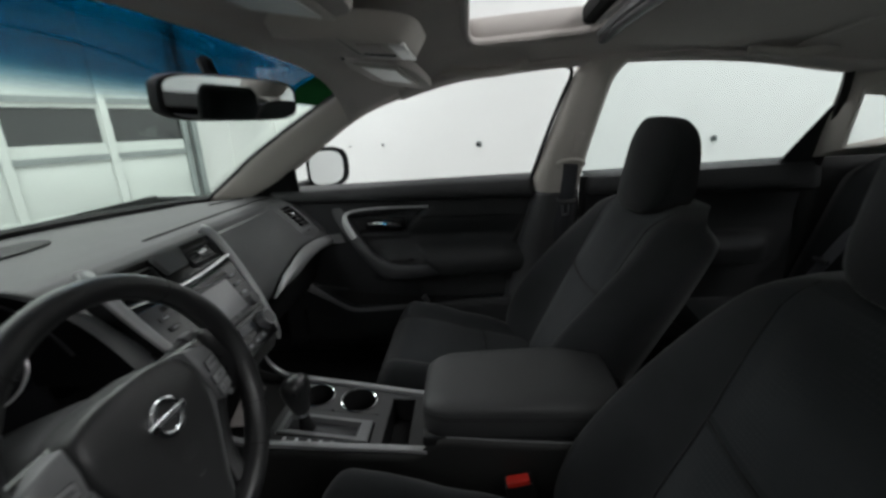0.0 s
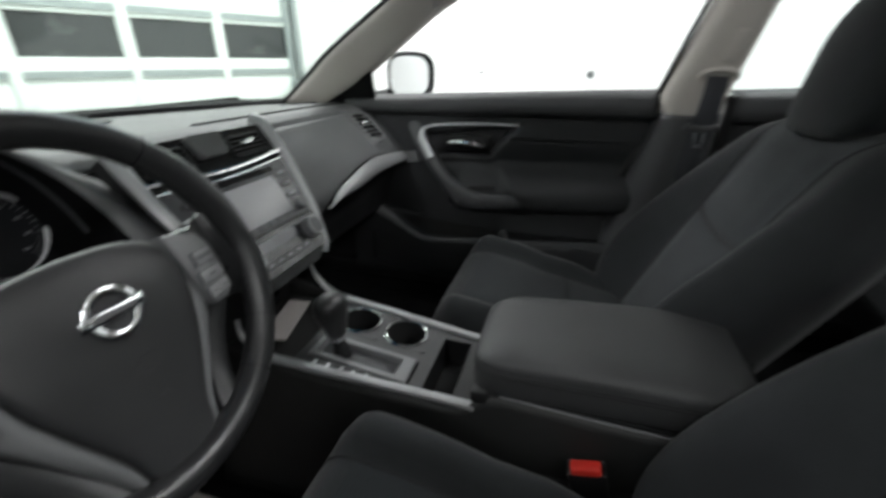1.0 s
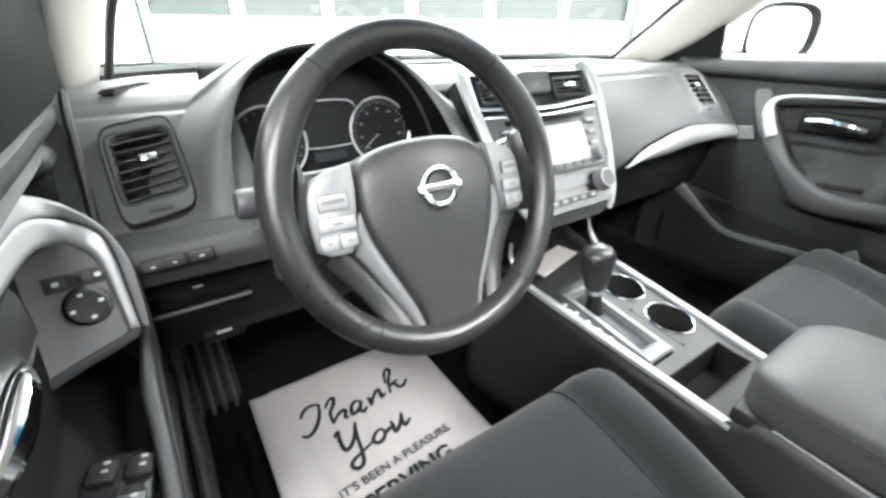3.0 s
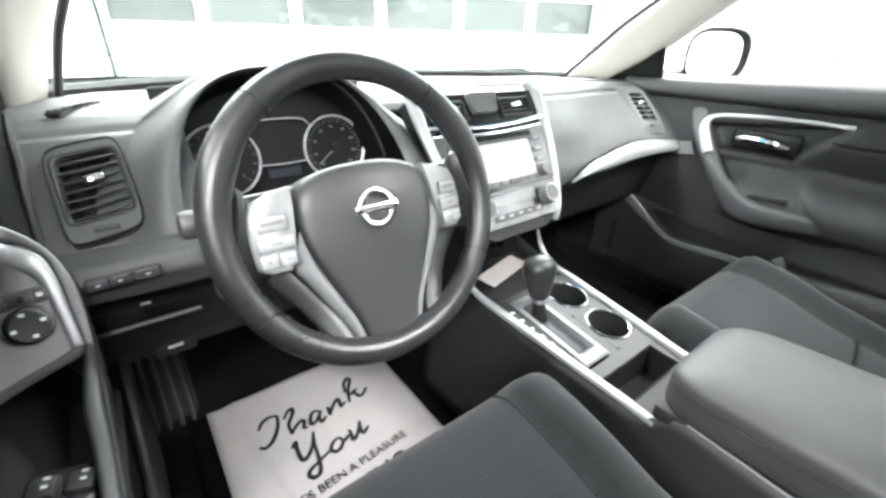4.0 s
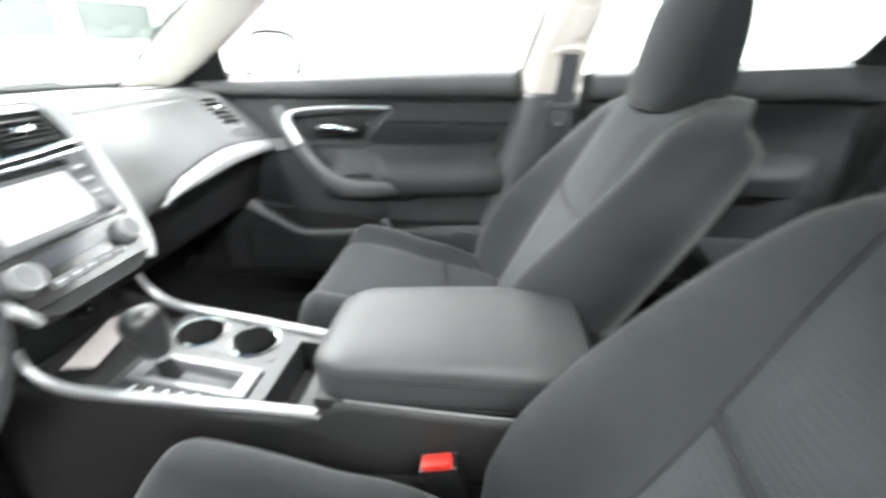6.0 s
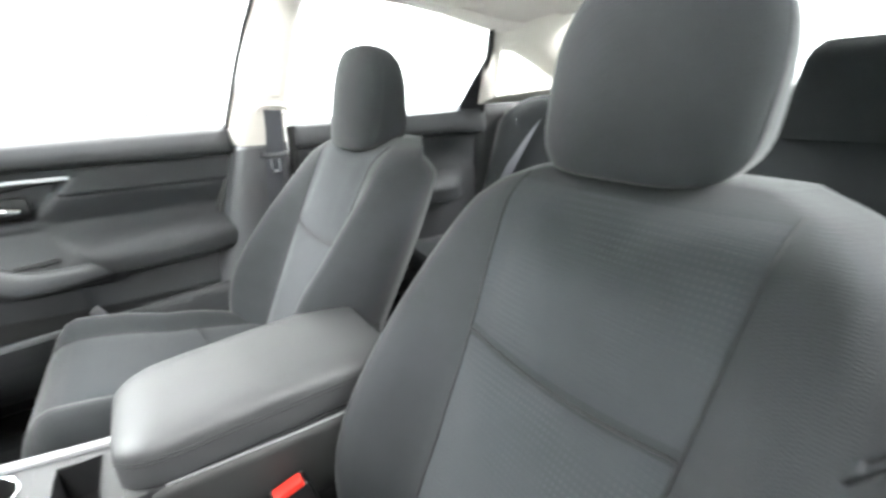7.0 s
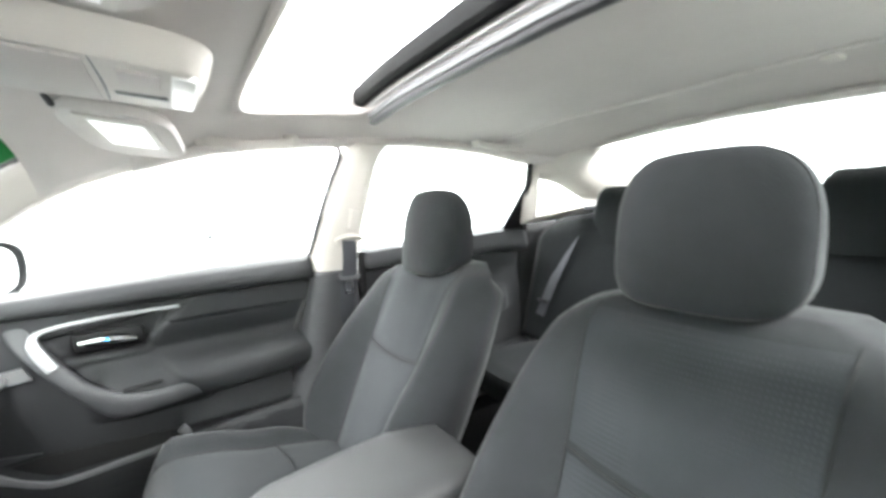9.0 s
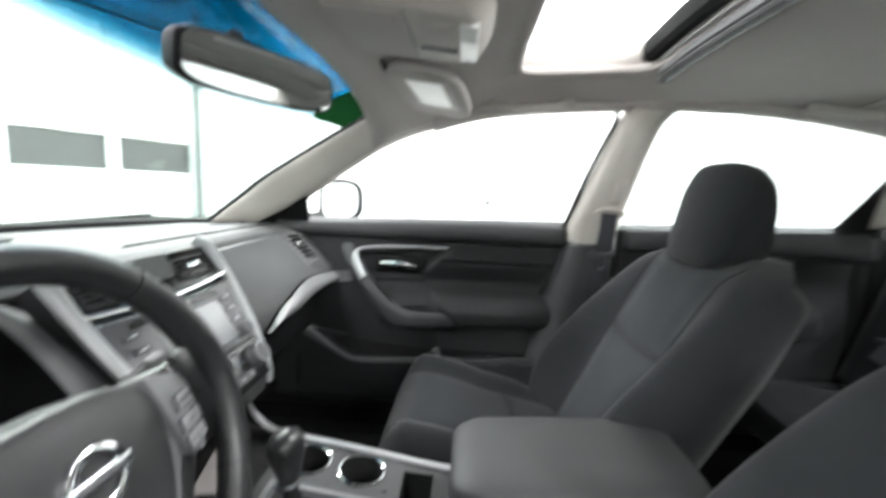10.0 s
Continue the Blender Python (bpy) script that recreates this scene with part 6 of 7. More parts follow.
    slab(bm, [(-0.046, -0.014), (0.046, -0.014), (0.040, 0.012), (0.046, 0.040), (0.030, 0.050), (-0.030, 0.050), (-0.046, 0.040), (-0.040, 0.012)], lambda a, b, d: Vector((a, b, -0.003 + d)), 0.004)
    bm.transform(m)
    disp = part("display", bm, DIAL, hood, "dark display between the dials")
    for name, pts in (("lower_line", [(-0.044, -0.015, 0.003), (0.0, -0.0165, 0.003), (0.044, -0.015, 0.003)]),
                      ("upper_line", [(-0.056, 0.044, 0.003), (-0.046, 0.055, 0.003), (-0.02, 0.0585, 0.003), (0.02, 0.0585, 0.003), (0.046, 0.055, 0.003), (0.056, 0.044, 0.003)])):
        bm = bmesh.new()
        sweep(bm, [m @ p for p in line(pts, 20)], 0.0010, 0.0010, (0, -1, 0.2), 6)
        part(name, bm, BEZEL, disp)
    bm = bmesh.new()
    box(bm, (0, -0.032, 0.0), (0.060, 0.018, 0.004), 0.002, 1)
    bm.transform(m)
    part("trip_display", bm, DIM_SCREEN, hood)


binnacle()


# ---------------------------------------------------------------- centre stack
def centre_stack():
    stack = thing("centre_stack", "centre stack with vents, screen and round knobs in a silver frame", "centre stack")
    m = basis((0.0, 0.405, 0.872), (1, 0, 0), STACK_UP)     # y on it runs up the face

    def lay(bm):
        bm.transform(m)
        return bm
    # body: wide at the top, narrowing to a rounded foot
    left = [(-0.160, 0.150), (-0.150, 0.06), (-0.135, -0.02), (-0.118, -0.085), (-0.100, -0.118), (-0.07, -0.132)]
    outline = left + [(-a, b) for a, b in reversed(left)]
    bm = bmesh.new()
    slab(bm, outline, lambda a, b, d: Vector((a, b, -0.04 + d)), 0.038)
    part("body", lay(bm), PLASTIC_DARK, stack, "black stack body")
    for s in (-1, 1):
        bm = bmesh.new()
        pts = line([(s * 0.150, 0.170, -0.006), (s * 0.158, 0.145, 0.004), (s * 0.154, 0.07, 0.006), (s * 0.140, -0.01, 0.006), (s * 0.122, -0.080, 0.004), (s * 0.108, -0.112, 0.002), (s * 0.098, -0.128, -0.004)], 40)
        sweep(bm, [m @ p for p in pts], 0.013, 0.008, (0, -0.83, 0.55), 12, 2.6, taper=lambda t: 1.15 - 0.70 * t ** 0.7)
        part("frame_strip", bm, SILVER, stack, "satin silver frame strip")
    # upper facia between the frame strips, with the vents and the hazard button
    bm = bmesh.new()
    slab(bm, [(-0.148, 0.152), (0.148, 0.152), (0.146, 0.088), (-0.146, 0.088)], lambda a, b, d: Vector((a, b, -0.006 + d)), 0.006)
    part("vent_plate", lay(bm), GLOSS_BLACK, stack)
    for s in (-1, 1):
        vent(stack, m @ pose(s * 0.088, 0.118, 0.003), 0.080, 0.031, 4, (-0.05 * s, 0.10), 0.0, PLASTIC_DARK)
    bm = bmesh.new()
    slab(bm, [(-0.034, 0.149), (0.034, 0.149), (0.036, 0.146), (0.029, 0.113), (0.026, 0.110), (-0.026, 0.110), (-0.029, 0.113), (-0.036, 0.146)], lambda a, b, d: Vector((a, b, d)), 0.011)
    part("hazard_panel", lay(bm), PLASTIC_SOFT, stack, "charcoal hazard button")
    bm = bmesh.new()
    sweep(bm, [m @ Vector(p) for p in line([(-0.146, 0.090, 0.006), (-0.07, 0.083, 0.009), (0.0, 0.080, 0.010), (0.07, 0.083, 0.009), (0.146, 0.090, 0.006)], 24)], 0.0042, 0.005, (0, -0.83, 0.55), 8, 3)
    part("silver_bar", bm, CHROME, stack, "bright silver bar")
    bm = bmesh.new()
    sweep(bm, [m @ Vector(p) for p in line([(-0.140, 0.0745, 0.006), (0.0, 0.068, 0.008), (0.140, 0.0745, 0.006)], 24)], 0.0016, 0.002, (0, -0.83, 0.55), 8, 3)
    part("thin_bar", bm, CHROME, stack, "thin bright line")
    # radio
    bm = bmesh.new()
    slab(bm, [(-0.140, 0.072), (0.140, 0.072), (0.126, -0.040), (-0.126, -0.040)], lambda a, b, d: Vector((a, b, -0.004 + d)), 0.010)
    radio = part("radio_panel", lay(bm), RADIO_REFLECTION, stack, "dark radio panel, bright reflection put into its grey")
    bm = bmesh.new()
    box(bm, (0, 0.060, 0.006), (0.20, 0.010, 0.003), 0.001, 1)
    part("disc_slot", lay(bm), GLOSS_BLACK, radio)
    bm = bmesh.new()
    box(bm, (0.010, 0.010, 0.007), (0.146, 0.074, 0.004), 0.002, 2)
    part("screen", lay(bm), SCREEN, radio, "pale glossy radio screen")
    for s in (-1, 1):
        for k in range(3):
            bm = bmesh.new()
            box(bm, (s * (0.106 - 0.003 * k), 0.046 - 0.022 * k, 0.008), (0.026, 0.010, 0.005), 0.002, 2)
            key = part("key", lay(bm), RADIO_REFLECTION if s < 0 else SATIN, radio)
            bm = bmesh.new()
            box(bm, (s * (0.106 - 0.003 * k), 0.046 - 0.022 * k, 0.0108), (0.012, 0.002, 0.0005))
            part("mark", lay(bm), MARKING, key)
        bm = bmesh.new()
        rod(bm, (s * 0.098, -0.022, 0.004), (s * 0.098, -0.022, 0.022), 0.013, 0.0115, 28)
        knob = part("knob", lay(bm), SATIN, radio, "round grey radio knob")
        bm = bmesh.new()
        sweep(bm, [m @ Vector((s * 0.098 + 0.0122 * math.cos(a), -0.022 + 0.0122 * math.sin(a), 0.022)) for a in np.linspace(0, 2 * math.pi, 25)[:-1]], 0.0014, 0.0014, (0, -0.83, 0.55), 6, closed=True)
        part("ring", bm, SATIN, knob)
    for k in range(6):
        bm = bmesh.new()
        box(bm, (-0.062 + 0.0248 * k, -0.032, 0.008), (0.022, 0.010, 0.005), 0.0015, 2)
        part("preset_key", lay(bm), SATIN, radio)
    # climate panel
    bm = bmesh.new()
    slab(bm, [(-0.126, -0.044), (0.126, -0.044), (0.104, -0.112), (-0.104, -0.112)], lambda a, b, d: Vector((a, b, -0.004 + d)), 0.010)
    clim = part("climate_panel", lay(bm), GLOSS_BLACK, stack, "gloss black climate panel")
    for s in (-1, 1):
        bm = bmesh.new()
        rod(bm, (s * 0.086, -0.073, 0.004), (s * 0.086, -0.073, 0.026), 0.0205, 0.018, 32)
        knob = part("knob", lay(bm), SATIN, clim, "round grey temperature knob")
        for z, r in ((0.008, 0.0205), (0.026, 0.0178)):
            bm = bmesh.new()
            sweep(bm, [m @ Vector((s * 0.086 + r * math.cos(a), -0.073 + r * math.sin(a), z)) for a in np.linspace(0, 2 * math.pi, 33)[:-1]], 0.0012, 0.0012, (0, -0.83, 0.55), 6, closed=True)
            part("ring", bm, SATIN if z < 0.01 else SILVER, knob)
    bm = bmesh.new()
    box(bm, (0, -0.062, 0.006), (0.118, 0.022, 0.003), 0.001, 1)
    part("climate_display", lay(bm), DIM_SCREEN, clim)
    for k in range(5):
        bm = bmesh.new()
        box(bm, (-0.050 + 0.025 * k, -0.094, 0.008), (0.022, 0.013, 0.005), 0.0015, 2)
        key = part("key", lay(bm), SATIN, clim)
        bm = bmesh.new()
        box(bm, (-0.050 + 0.025 * k, -0.094, 0.0108), (0.008, 0.003, 0.0005))
        part("mark", lay(bm), MARKING, key)


centre_stack()


# ---------------------------------------------------------------- steering wheel
def steering_wheel():
    wheel = thing("steering_wheel", "black leather steering wheel with silver spokes and a chrome emblem", "steering wheel")
    m = basis((-0.370, 0.240, 0.916), (1, 0, 0), (0, 0.342, 0.940))
    axis = (0, -0.940, 0.342)

    def lay(bm):
        bm.transform(m)
        return bm
    R, r = 0.1570, 0.0152

    def grip(t):
        """The rim swells where the thumbs rest."""
        deg = 360 * t
        return 1.0 + 0.13 * sum(math.exp(-(((deg - c + 180) % 360 - 180) / 16) ** 2) for c in (24, 156)) + 0.05 * math.exp(-((deg - 270) / 40) ** 2)
    bm = bmesh.new()
    sweep(bm, [m @ Vector((R * math.cos(a), R * math.sin(a), 0.0)) for a in np.linspace(0, 2 * math.pi, 97)[:-1]], r * 0.97, r * 1.08, axis, 18, closed=True, taper=grip)
    rim = part("rim", bm, LEATHER, wheel, "black leather rim")
    for deg in (52, 128, 232, 330, 210, 308):
        a = math.radians(deg)
        bm = bmesh.new()
        c = Vector((R * math.cos(a), R * math.sin(a), 0))
        t = Vector((math.cos(a), math.sin(a), 0))
        k = grip(deg / 360) * 1.006
        sweep(bm, [m @ (c + t * (r * 0.97 * k) * math.cos(b) + Vector((0, 0, 1)) * (r * 1.08 * k) * math.sin(b)) for b in np.linspace(0, 2 * math.pi, 25)[:-1]], 0.0008, 0.0008, (0.3, 0.5, 0.8), 5, closed=True)
        part("rim_seam", bm, STITCH, rim)
    for a0, a1 in ((300, 352), (188, 240), (20, 52), (128, 160)):
        for k in range(16):
            a = math.radians(a0 + (a1 - a0) * k / 15)
            q = R - r * 0.94 * grip(math.degrees(a) / 360)
            bm = bmesh.new()
            box(bm, (0, 0, 0), (0.0022, 0.0035, 0.0014))
            bm.transform(m @ pose(q * math.cos(a), q * math.sin(a), 0.003, 0, 0, math.degrees(a)))
            part("stitch", bm, STITCH, rim)

    # padded centre, drawn in to a narrow foot
    half = [(0.0, 0.057), (0.030, 0.0555), (0.056, 0.050), (0.073, 0.040), (0.0795, 0.018), (0.079, -0.010), (0.070, -0.042), (0.053, -0.082), (0.039, -0.115), (0.030, -0.146), (0.0, -0.150)]
    fine = line([(a, b, 0) for a, b in half], 44)
    outline = [(p.x, p.y) for p in fine] + [(-p.x, p.y) for p in reversed(fine[1:-1])]

    def crown(x, y):
        """Height of the cover's face."""
        return -0.0005 + 0.014 * (1 - (x / 0.085) ** 2) - 0.012 * step(-0.01, -0.15, y) - 0.010 * step(0.015, 0.06, y)
    bm = bmesh.new()
    rings = []
    for shrink, drop in ((0.985, 0.050), (1.0, 0.016), (0.997, 0.006), (0.975, 0.0015), (0.93, 0.0), (0.80, 0.0), (0.55, 0.0), (0.25, 0.0), (0.05, 0.0)):
        rings.append([Vector((a * shrink, -0.03 + (b + 0.03) * shrink, crown(a * shrink, -0.03 + (b + 0.03) * shrink) - drop)) for a, b in outline])
    loft(bm, rings)
    part("airbag_cover", lay(bm), AIRBAG, wheel, "black airbag cover", sharp=60)
    for x, y, w, h in ((0.004, -0.040, 0.013, 0.0016), (0.004, -0.0445, 0.024, 0.0016), (0.004, -0.049, 0.026, 0.0016), (0.004, -0.0535, 0.015, 0.0016), (0.004, -0.078, 0.009, 0.002)):
        bm = bmesh.new()
        box(bm, (x, y, crown(x, y) + 0.0002), (w, h, 0.0010), 0.0004, 1)
        part("embossed_mark", lay(bm), AIRBAG, wheel)

    for s in (-1, 1):
        # leather-covered side spoke, from the pod out to the rim
        bm = bmesh.new()
        sweep(bm, [m @ Vector(p) for p in line([(s * 0.060, 0.0, -0.036), (s * 0.105, -0.002, -0.031), (s * 0.133, -0.002, -0.022), (s * 0.150, 0.002, -0.006)], 12)], 0.044, 0.011, axis, 16, 3, taper=lambda t: 1.0 + 0.22 * step(0.55, 1.0, t))
        part("side_spoke", bm, LEATHER, wheel)
        # pod with keys
        pod = [(0.0805, 0.0435), (0.098, 0.0405), (0.121, 0.0320), (0.1285, 0.018), (0.1305, -0.006), (0.1285, -0.034), (0.117, -0.0405), (0.099, -0.0405), (0.0915, -0.030), (0.0865, -0.006), (0.083, 0.02)]
        loop = [Vector((s * a, b, 0)) for a, b in pod]
        cx, cy = s * 0.107, 0.001

        def pod_z(x, y):
            return 0.001 - 0.010 * step(0.100, 0.135, abs(x)) - 0.004 * step(0.02, 0.045, y)
        bm = bmesh.new()
        loft(bm, [[Vector((cx + (p.x - cx) * k, cy + (p.y - cy) * k, pod_z(cx + (p.x - cx) * k, p.y) - d)) for p in loop] for k, d in ((1.0, 0.026), (1.0, 0.004), (0.975, 0.001), (0.92, 0.0), (0.5, 0.0), (0.1, 0.0))])
        pod_ob = part("switch_pod", lay(bm), POD, wheel, "silver switch pod", sharp=50)
        for kx, ky, kw, kh, mat in ((0.107, 0.010, 0.027, 0.014, PLASTIC_DARK), (0.107, -0.010, 0.034, 0.0125, POD_KEY), (0.0995, -0.0270, 0.0155, 0.0130, POD_KEY), (0.1170, -0.0270, 0.0165, 0.0130, POD_KEY)):
            tilt = pose(s * kx, ky, pod_z(kx, ky), 0, s * 14, 0)
            bm = bmesh.new()
            box(bm, (0, 0, -0.0004), (kw + 0.0012, kh + 0.0012, 0.0022))
            bm.transform(tilt)
            part("key_gap", lay(bm), PLASTIC_GREY, pod_ob)
            bm = bmesh.new()
            box(bm, (0, 0, 0.0002), (kw, kh, 0.0032), 0.0012, 2)
            bm.transform(tilt)
            key = part("key", lay(bm), POD_KEY, pod_ob)
            bm = bmesh.new()
            box(bm, (0, 0 if mat is POD_KEY else 0.0005, 0.0018), (kw * (0.28 if mat is POD_KEY else 0.80), 0.0022 if mat is POD_KEY else 0.0042, 0.0006))
            bm.transform(tilt)
            part("mark", lay(bm), SATIN, key)
        # silver blade sweeping from the pod down beside the cover
        inner = line([(0.0815, -0.004, 0), (0.0735, -0.038, 0), (0.0560, -0.079, 0), (0.0420, -0.112, 0), (0.0315, -0.150, 0)], 30)
        outer = line([(0.0990, -0.038, 0), (0.0860, -0.056, 0), (0.0680, -0.090, 0), (0.0535, -0.120, 0), (0.0430, -0.154, 0)], 30)

        def blade(u, v):
            i = round(u * 30)
            p = inner[i].lerp(outer[i], v)
            return m @ Vector((s * p.x, p.y, -0.0045 + 0.0045 * math.sin(math.pi * v) - 0.010 * v - 0.003 * u))
        bm = bmesh.new()
        sheet(bm, 30, 6, blade)
        part("spoke_strip", bm, POD, wheel, "silver spoke strip", thick=0.005, offset=-1, sharp=60)
        bm = bmesh.new()
        pts = line([(s * 0.112, -0.040, -0.026), (s * 0.094, -0.066, -0.025), (s * 0.076, -0.098, -0.021), (s * 0.064, -0.126, -0.013), (s * 0.060, -0.148, -0.005)], 20)
        sweep(bm, [m @ p for p in pts], 0.015, 0.010, axis, 12, 2.4, taper=lambda t: 1.0 - 0.15 * math.sin(3.14 * t))
        part("lower_spoke", bm, LEATHER, wheel)
    bm = bmesh.new()
    sweep(bm, [m @ Vector(p) for p in line([(-0.060, -0.150, -0.006), (0.0, -0.152, -0.006), (0.060, -0.150, -0.006)], 12)], 0.012, 0.009, axis, 12, 2.4)
    part("foot_web", bm, LEATHER, wheel)
    # plain chrome emblem: a ring with a bar across
    bm = bmesh.new()
    sweep(bm, [m @ Vector((0.0188 * math.cos(a), 0.004 + 0.0188 * math.sin(a), 0.0150)) for a in np.linspace(0, 2 * math.pi, 49)[:-1]], 0.0040, 0.0036, axis, 10, 2.6, closed=True)
    badge = part("emblem", bm, CHROME, wheel, "chrome ring emblem")
    bm = bmesh.new()
    box(bm, (0, 0.004, 0.0158), (0.053, 0.0105, 0.006), 0.0024, 3)
    part("emblem_bar", lay(bm), CHROME, badge)
    bm = bmesh.new()
    box(bm, (0, 0.004, 0.0186), (0.036, 0.0040, 0.0012), 0.0004, 1)
    part("emblem_inlay", lay(bm), SATIN, badge)
    # column shroud
    bm = bmesh.new()
    loft(bm, [[m @ Vector((a, b, h)) for a, b in ring_path(0, -0.018, w, t, 28, 3)] for w, t, h in ((0.050, 0.045, -0.030), (0.066, 0.058, -0.045), (0.072, 0.064, -0.12), (0.070, 0.060, -0.22))])
    shroud = part("column_shroud", bm, PLASTIC, wheel, "charcoal column shroud")
    bm = bmesh.new()
    sweep(bm, [m @ Vector((0.0715 * math.cos(a), -0.036 + 0.02 * math.sin(a), -0.045 - 0.02 * (1 + math.cos(a)))) for a in np.linspace(math.pi, 2 * math.pi, 20)], 0.0012, 0.0012, axis, 6)
    part("shroud_seam", bm, STITCH, shroud)


steering_wheel()


def stalk(s):
    ob = thing("wiper_stalk" if s > 0 else "light_stalk", "black column stalk behind the wheel", "column stalk", "column stalks")
    m = basis((-0.370, 0.240, 0.916), (1, 0, 0), (0, 0.342, 0.940))
    pts = [m @ Vector(p) for p in line([(s * 0.05, 0.012, -0.075), (s * 0.10, 0.020 if s > 0 else 0.018, -0.075), (s * 0.155, 0.030 if s > 0 else 0.022, -0.070)], 16)]
    bm = bmesh.new()
    sweep(bm, pts, 0.009, 0.010, n=14, taper=lambda t: 0.75 + 0.50 * step(0.45, 0.6, t))
    part("lever", bm, PLASTIC_DARK, ob)
    d = (pts[-1] - pts[-2]).normalized()
    q = d.to_track_quat("Z", "Y").to_matrix()
    bm = bmesh.new()
    loft(bm, [[pts[-1] + d * t + q @ Vector((r * math.cos(k), 1.1 * r * math.sin(k), 0)) for k in np.linspace(0, 2 * math.pi, 21)[:-1]] for t, r in ((0.002, 0.0125), (0.004, 0.0138), (0.020, 0.0134), (0.024, 0.0115), (0.025, 0.003))])
    part("end_cap", bm, PLASTIC_GREY, ob)
    bm = bmesh.new()
    rod(bm, pts[-4], pts[-4] + d * 0.004, 0.0135, None, 20)
    part("collar", bm, PLASTIC, ob)
    for k in (-1, 0, 1):
        bm = bmesh.new()
        box(bm, tuple(pts[-3] + d * 0.003 * k + Vector((0, -0.0115, 0.006))), (0.0016, 0.0010, 0.004))
        part("mark", bm, MARKING, ob)


stalk(1)
stalk(-1)


# ---------------------------------------------------------------- centre console
def plate_z(y):
    return 0.622 + 0.10 * y + 0.35 * max(0, y - 0.30) ** 1.5


def console():
    con = thing("centre_console", "grey centre console with silver edges and two cup holders", "centre console")
    half = [(-0.44, 0.108), (-0.20, 0.100), (0.0, 0.088), (0.15, 0.100), (0.30, 0.110), (0.42, 0.118)]

    # side walls and body
    for s in (-1, 1):
        bm = bmesh.new()

        def wall(u, v):
            y = 0.46 - 0.90 * u
            k = step(0.02, -0.05, y)
            top = (plate_z(y) - 0.006) * (1 - k) + 0.6595 * k
            w = table(half, y) + 0.002
            flare = 0.030 * v ** 1.5
            return Vector((s * (w + flare), y, top + (0.37 - top) * v))
        sheet(bm, 40, 14, wall)
        part("side_panel", bm, CONSOLE_SIDE, con, "charcoal console side", thick=0.006, offset=-1)
        # edge line under the lid
        bm = bmesh.new()
        sweep(bm, [Vector((s * (table(half, y) + 0.001), y, 0.660)) for y in np.linspace(-0.05, -0.40, 14)], 0.0018, 0.0018, n=6)
        part("edge_line", bm, SATIN, con)
        # silver edge of the top plate, rising to the stack at its front
        bm = bmesh.new()
        pts = [Vector((s * (table(half, y) - 0.004), y, plate_z(y) + 0.003)) for y in (-0.012, 0.05, 0.12, 0.20, 0.28, 0.34)]
        pts += [Vector((s * 0.112, 0.375, 0.690)), Vector((s * 0.108, 0.385, 0.722))]
        sweep(bm, line(pts, 50), 0.0068, 0.0050, n=10, power=2.6, taper=lambda t: 1.15 - 0.6 * step(0.6, 1, t))
        part("silver_edge", bm, SILVER, con, "satin silver edge strip")

    # top plate with its openings left clear: laid as strips
    def strip(x0, x1, y0, y1):
        bm = bmesh.new()

        def f(u, v):
            y = y0 + (y1 - y0) * v
            a = x0 if abs(x0) < 0.2 else math.copysign(table(half, y) - 0.006, x0)
            b = x1 if abs(x1) < 0.2 else math.copysign(table(half, y) - 0.006, x1)
            return Vector((a + (b - a) * u, y, plate_z(y)))
        sheet(bm, 4, 10, f)
        return bm
    E = 1.0
    for x0, x1, y0, y1 in ((-E, E, -0.02, 0.026), (-E, -0.076, 0.026, 0.078), (0.064, E, 0.026, 0.078), (-E, E, 0.078, 0.100),
                           (-E, -0.076, 0.100, 0.285), (-0.022, 0.004, 0.100, 0.285), (-E, E, 0.285, 0.300)):
        part("top_plate", strip(x0, x1, y0, y1), CONSOLE_GREY, con, "grey satin top plate", thick=0.003, offset=-1, smooth=False)
    # plate round the cup holders: a grid with two round holes
    cups = ((0.046, 0.150, 0.0385), (0.050, 0.246, 0.0385))
    bm = bmesh.new()
    for cx, cy, r in cups:
        y0, y1 = (0.100, 0.198) if cy < 0.2 else (0.198, 0.285)
        inner, outer = [], []
        for k in range(48):
            a = 2 * math.pi * k / 48
            c, s = math.cos(a), math.sin(a)
            inner.append(Vector((cx + r * c, cy + r * s, plate_z(cy + r * s) + 0.0005)))
            x1 = table(half, cy) - 0.006
            tx = ((x1 - cx) if c > 0 else (0.004 - cx)) / c if abs(c) > 1e-6 else 1e9
            ty = ((y1 - cy) if s > 0 else (y0 - cy)) / s if abs(s) > 1e-6 else 1e9
            t = min(tx, ty)
            outer.append(Vector((cx + t * c, cy + t * s, plate_z(cy + t * s) + 0.0005)))
        loft(bm, [inner, outer], cap=False)
    part("cup_plate", bm, CONSOLE_GREY, con, thick=0.003, offset=-1, smooth=False)
    for cx, cy, r in cups:
        bm = bmesh.new()
        z = plate_z(cy)
        loft(bm, [[Vector((cx + q * math.cos(a), cy + q * math.sin(a), h)) for a in np.linspace(0, 2 * math.pi, 41)[:-1]] for q, h in ((r, z), (r * 0.97, z - 0.03), (r * 0.90, z - 0.075))], cap=False)
        bm.faces.new([bm.verts.new((cx + r * 0.90 * math.cos(a), cy + r * 0.90 * math.sin(a), z - 0.075)) for a in np.linspace(0, 2 * math.pi, 41)[:-1]])
        cup = part("cup_holder", bm, RUBBER, con, "black cup holder well")
        bm = bmesh.new()
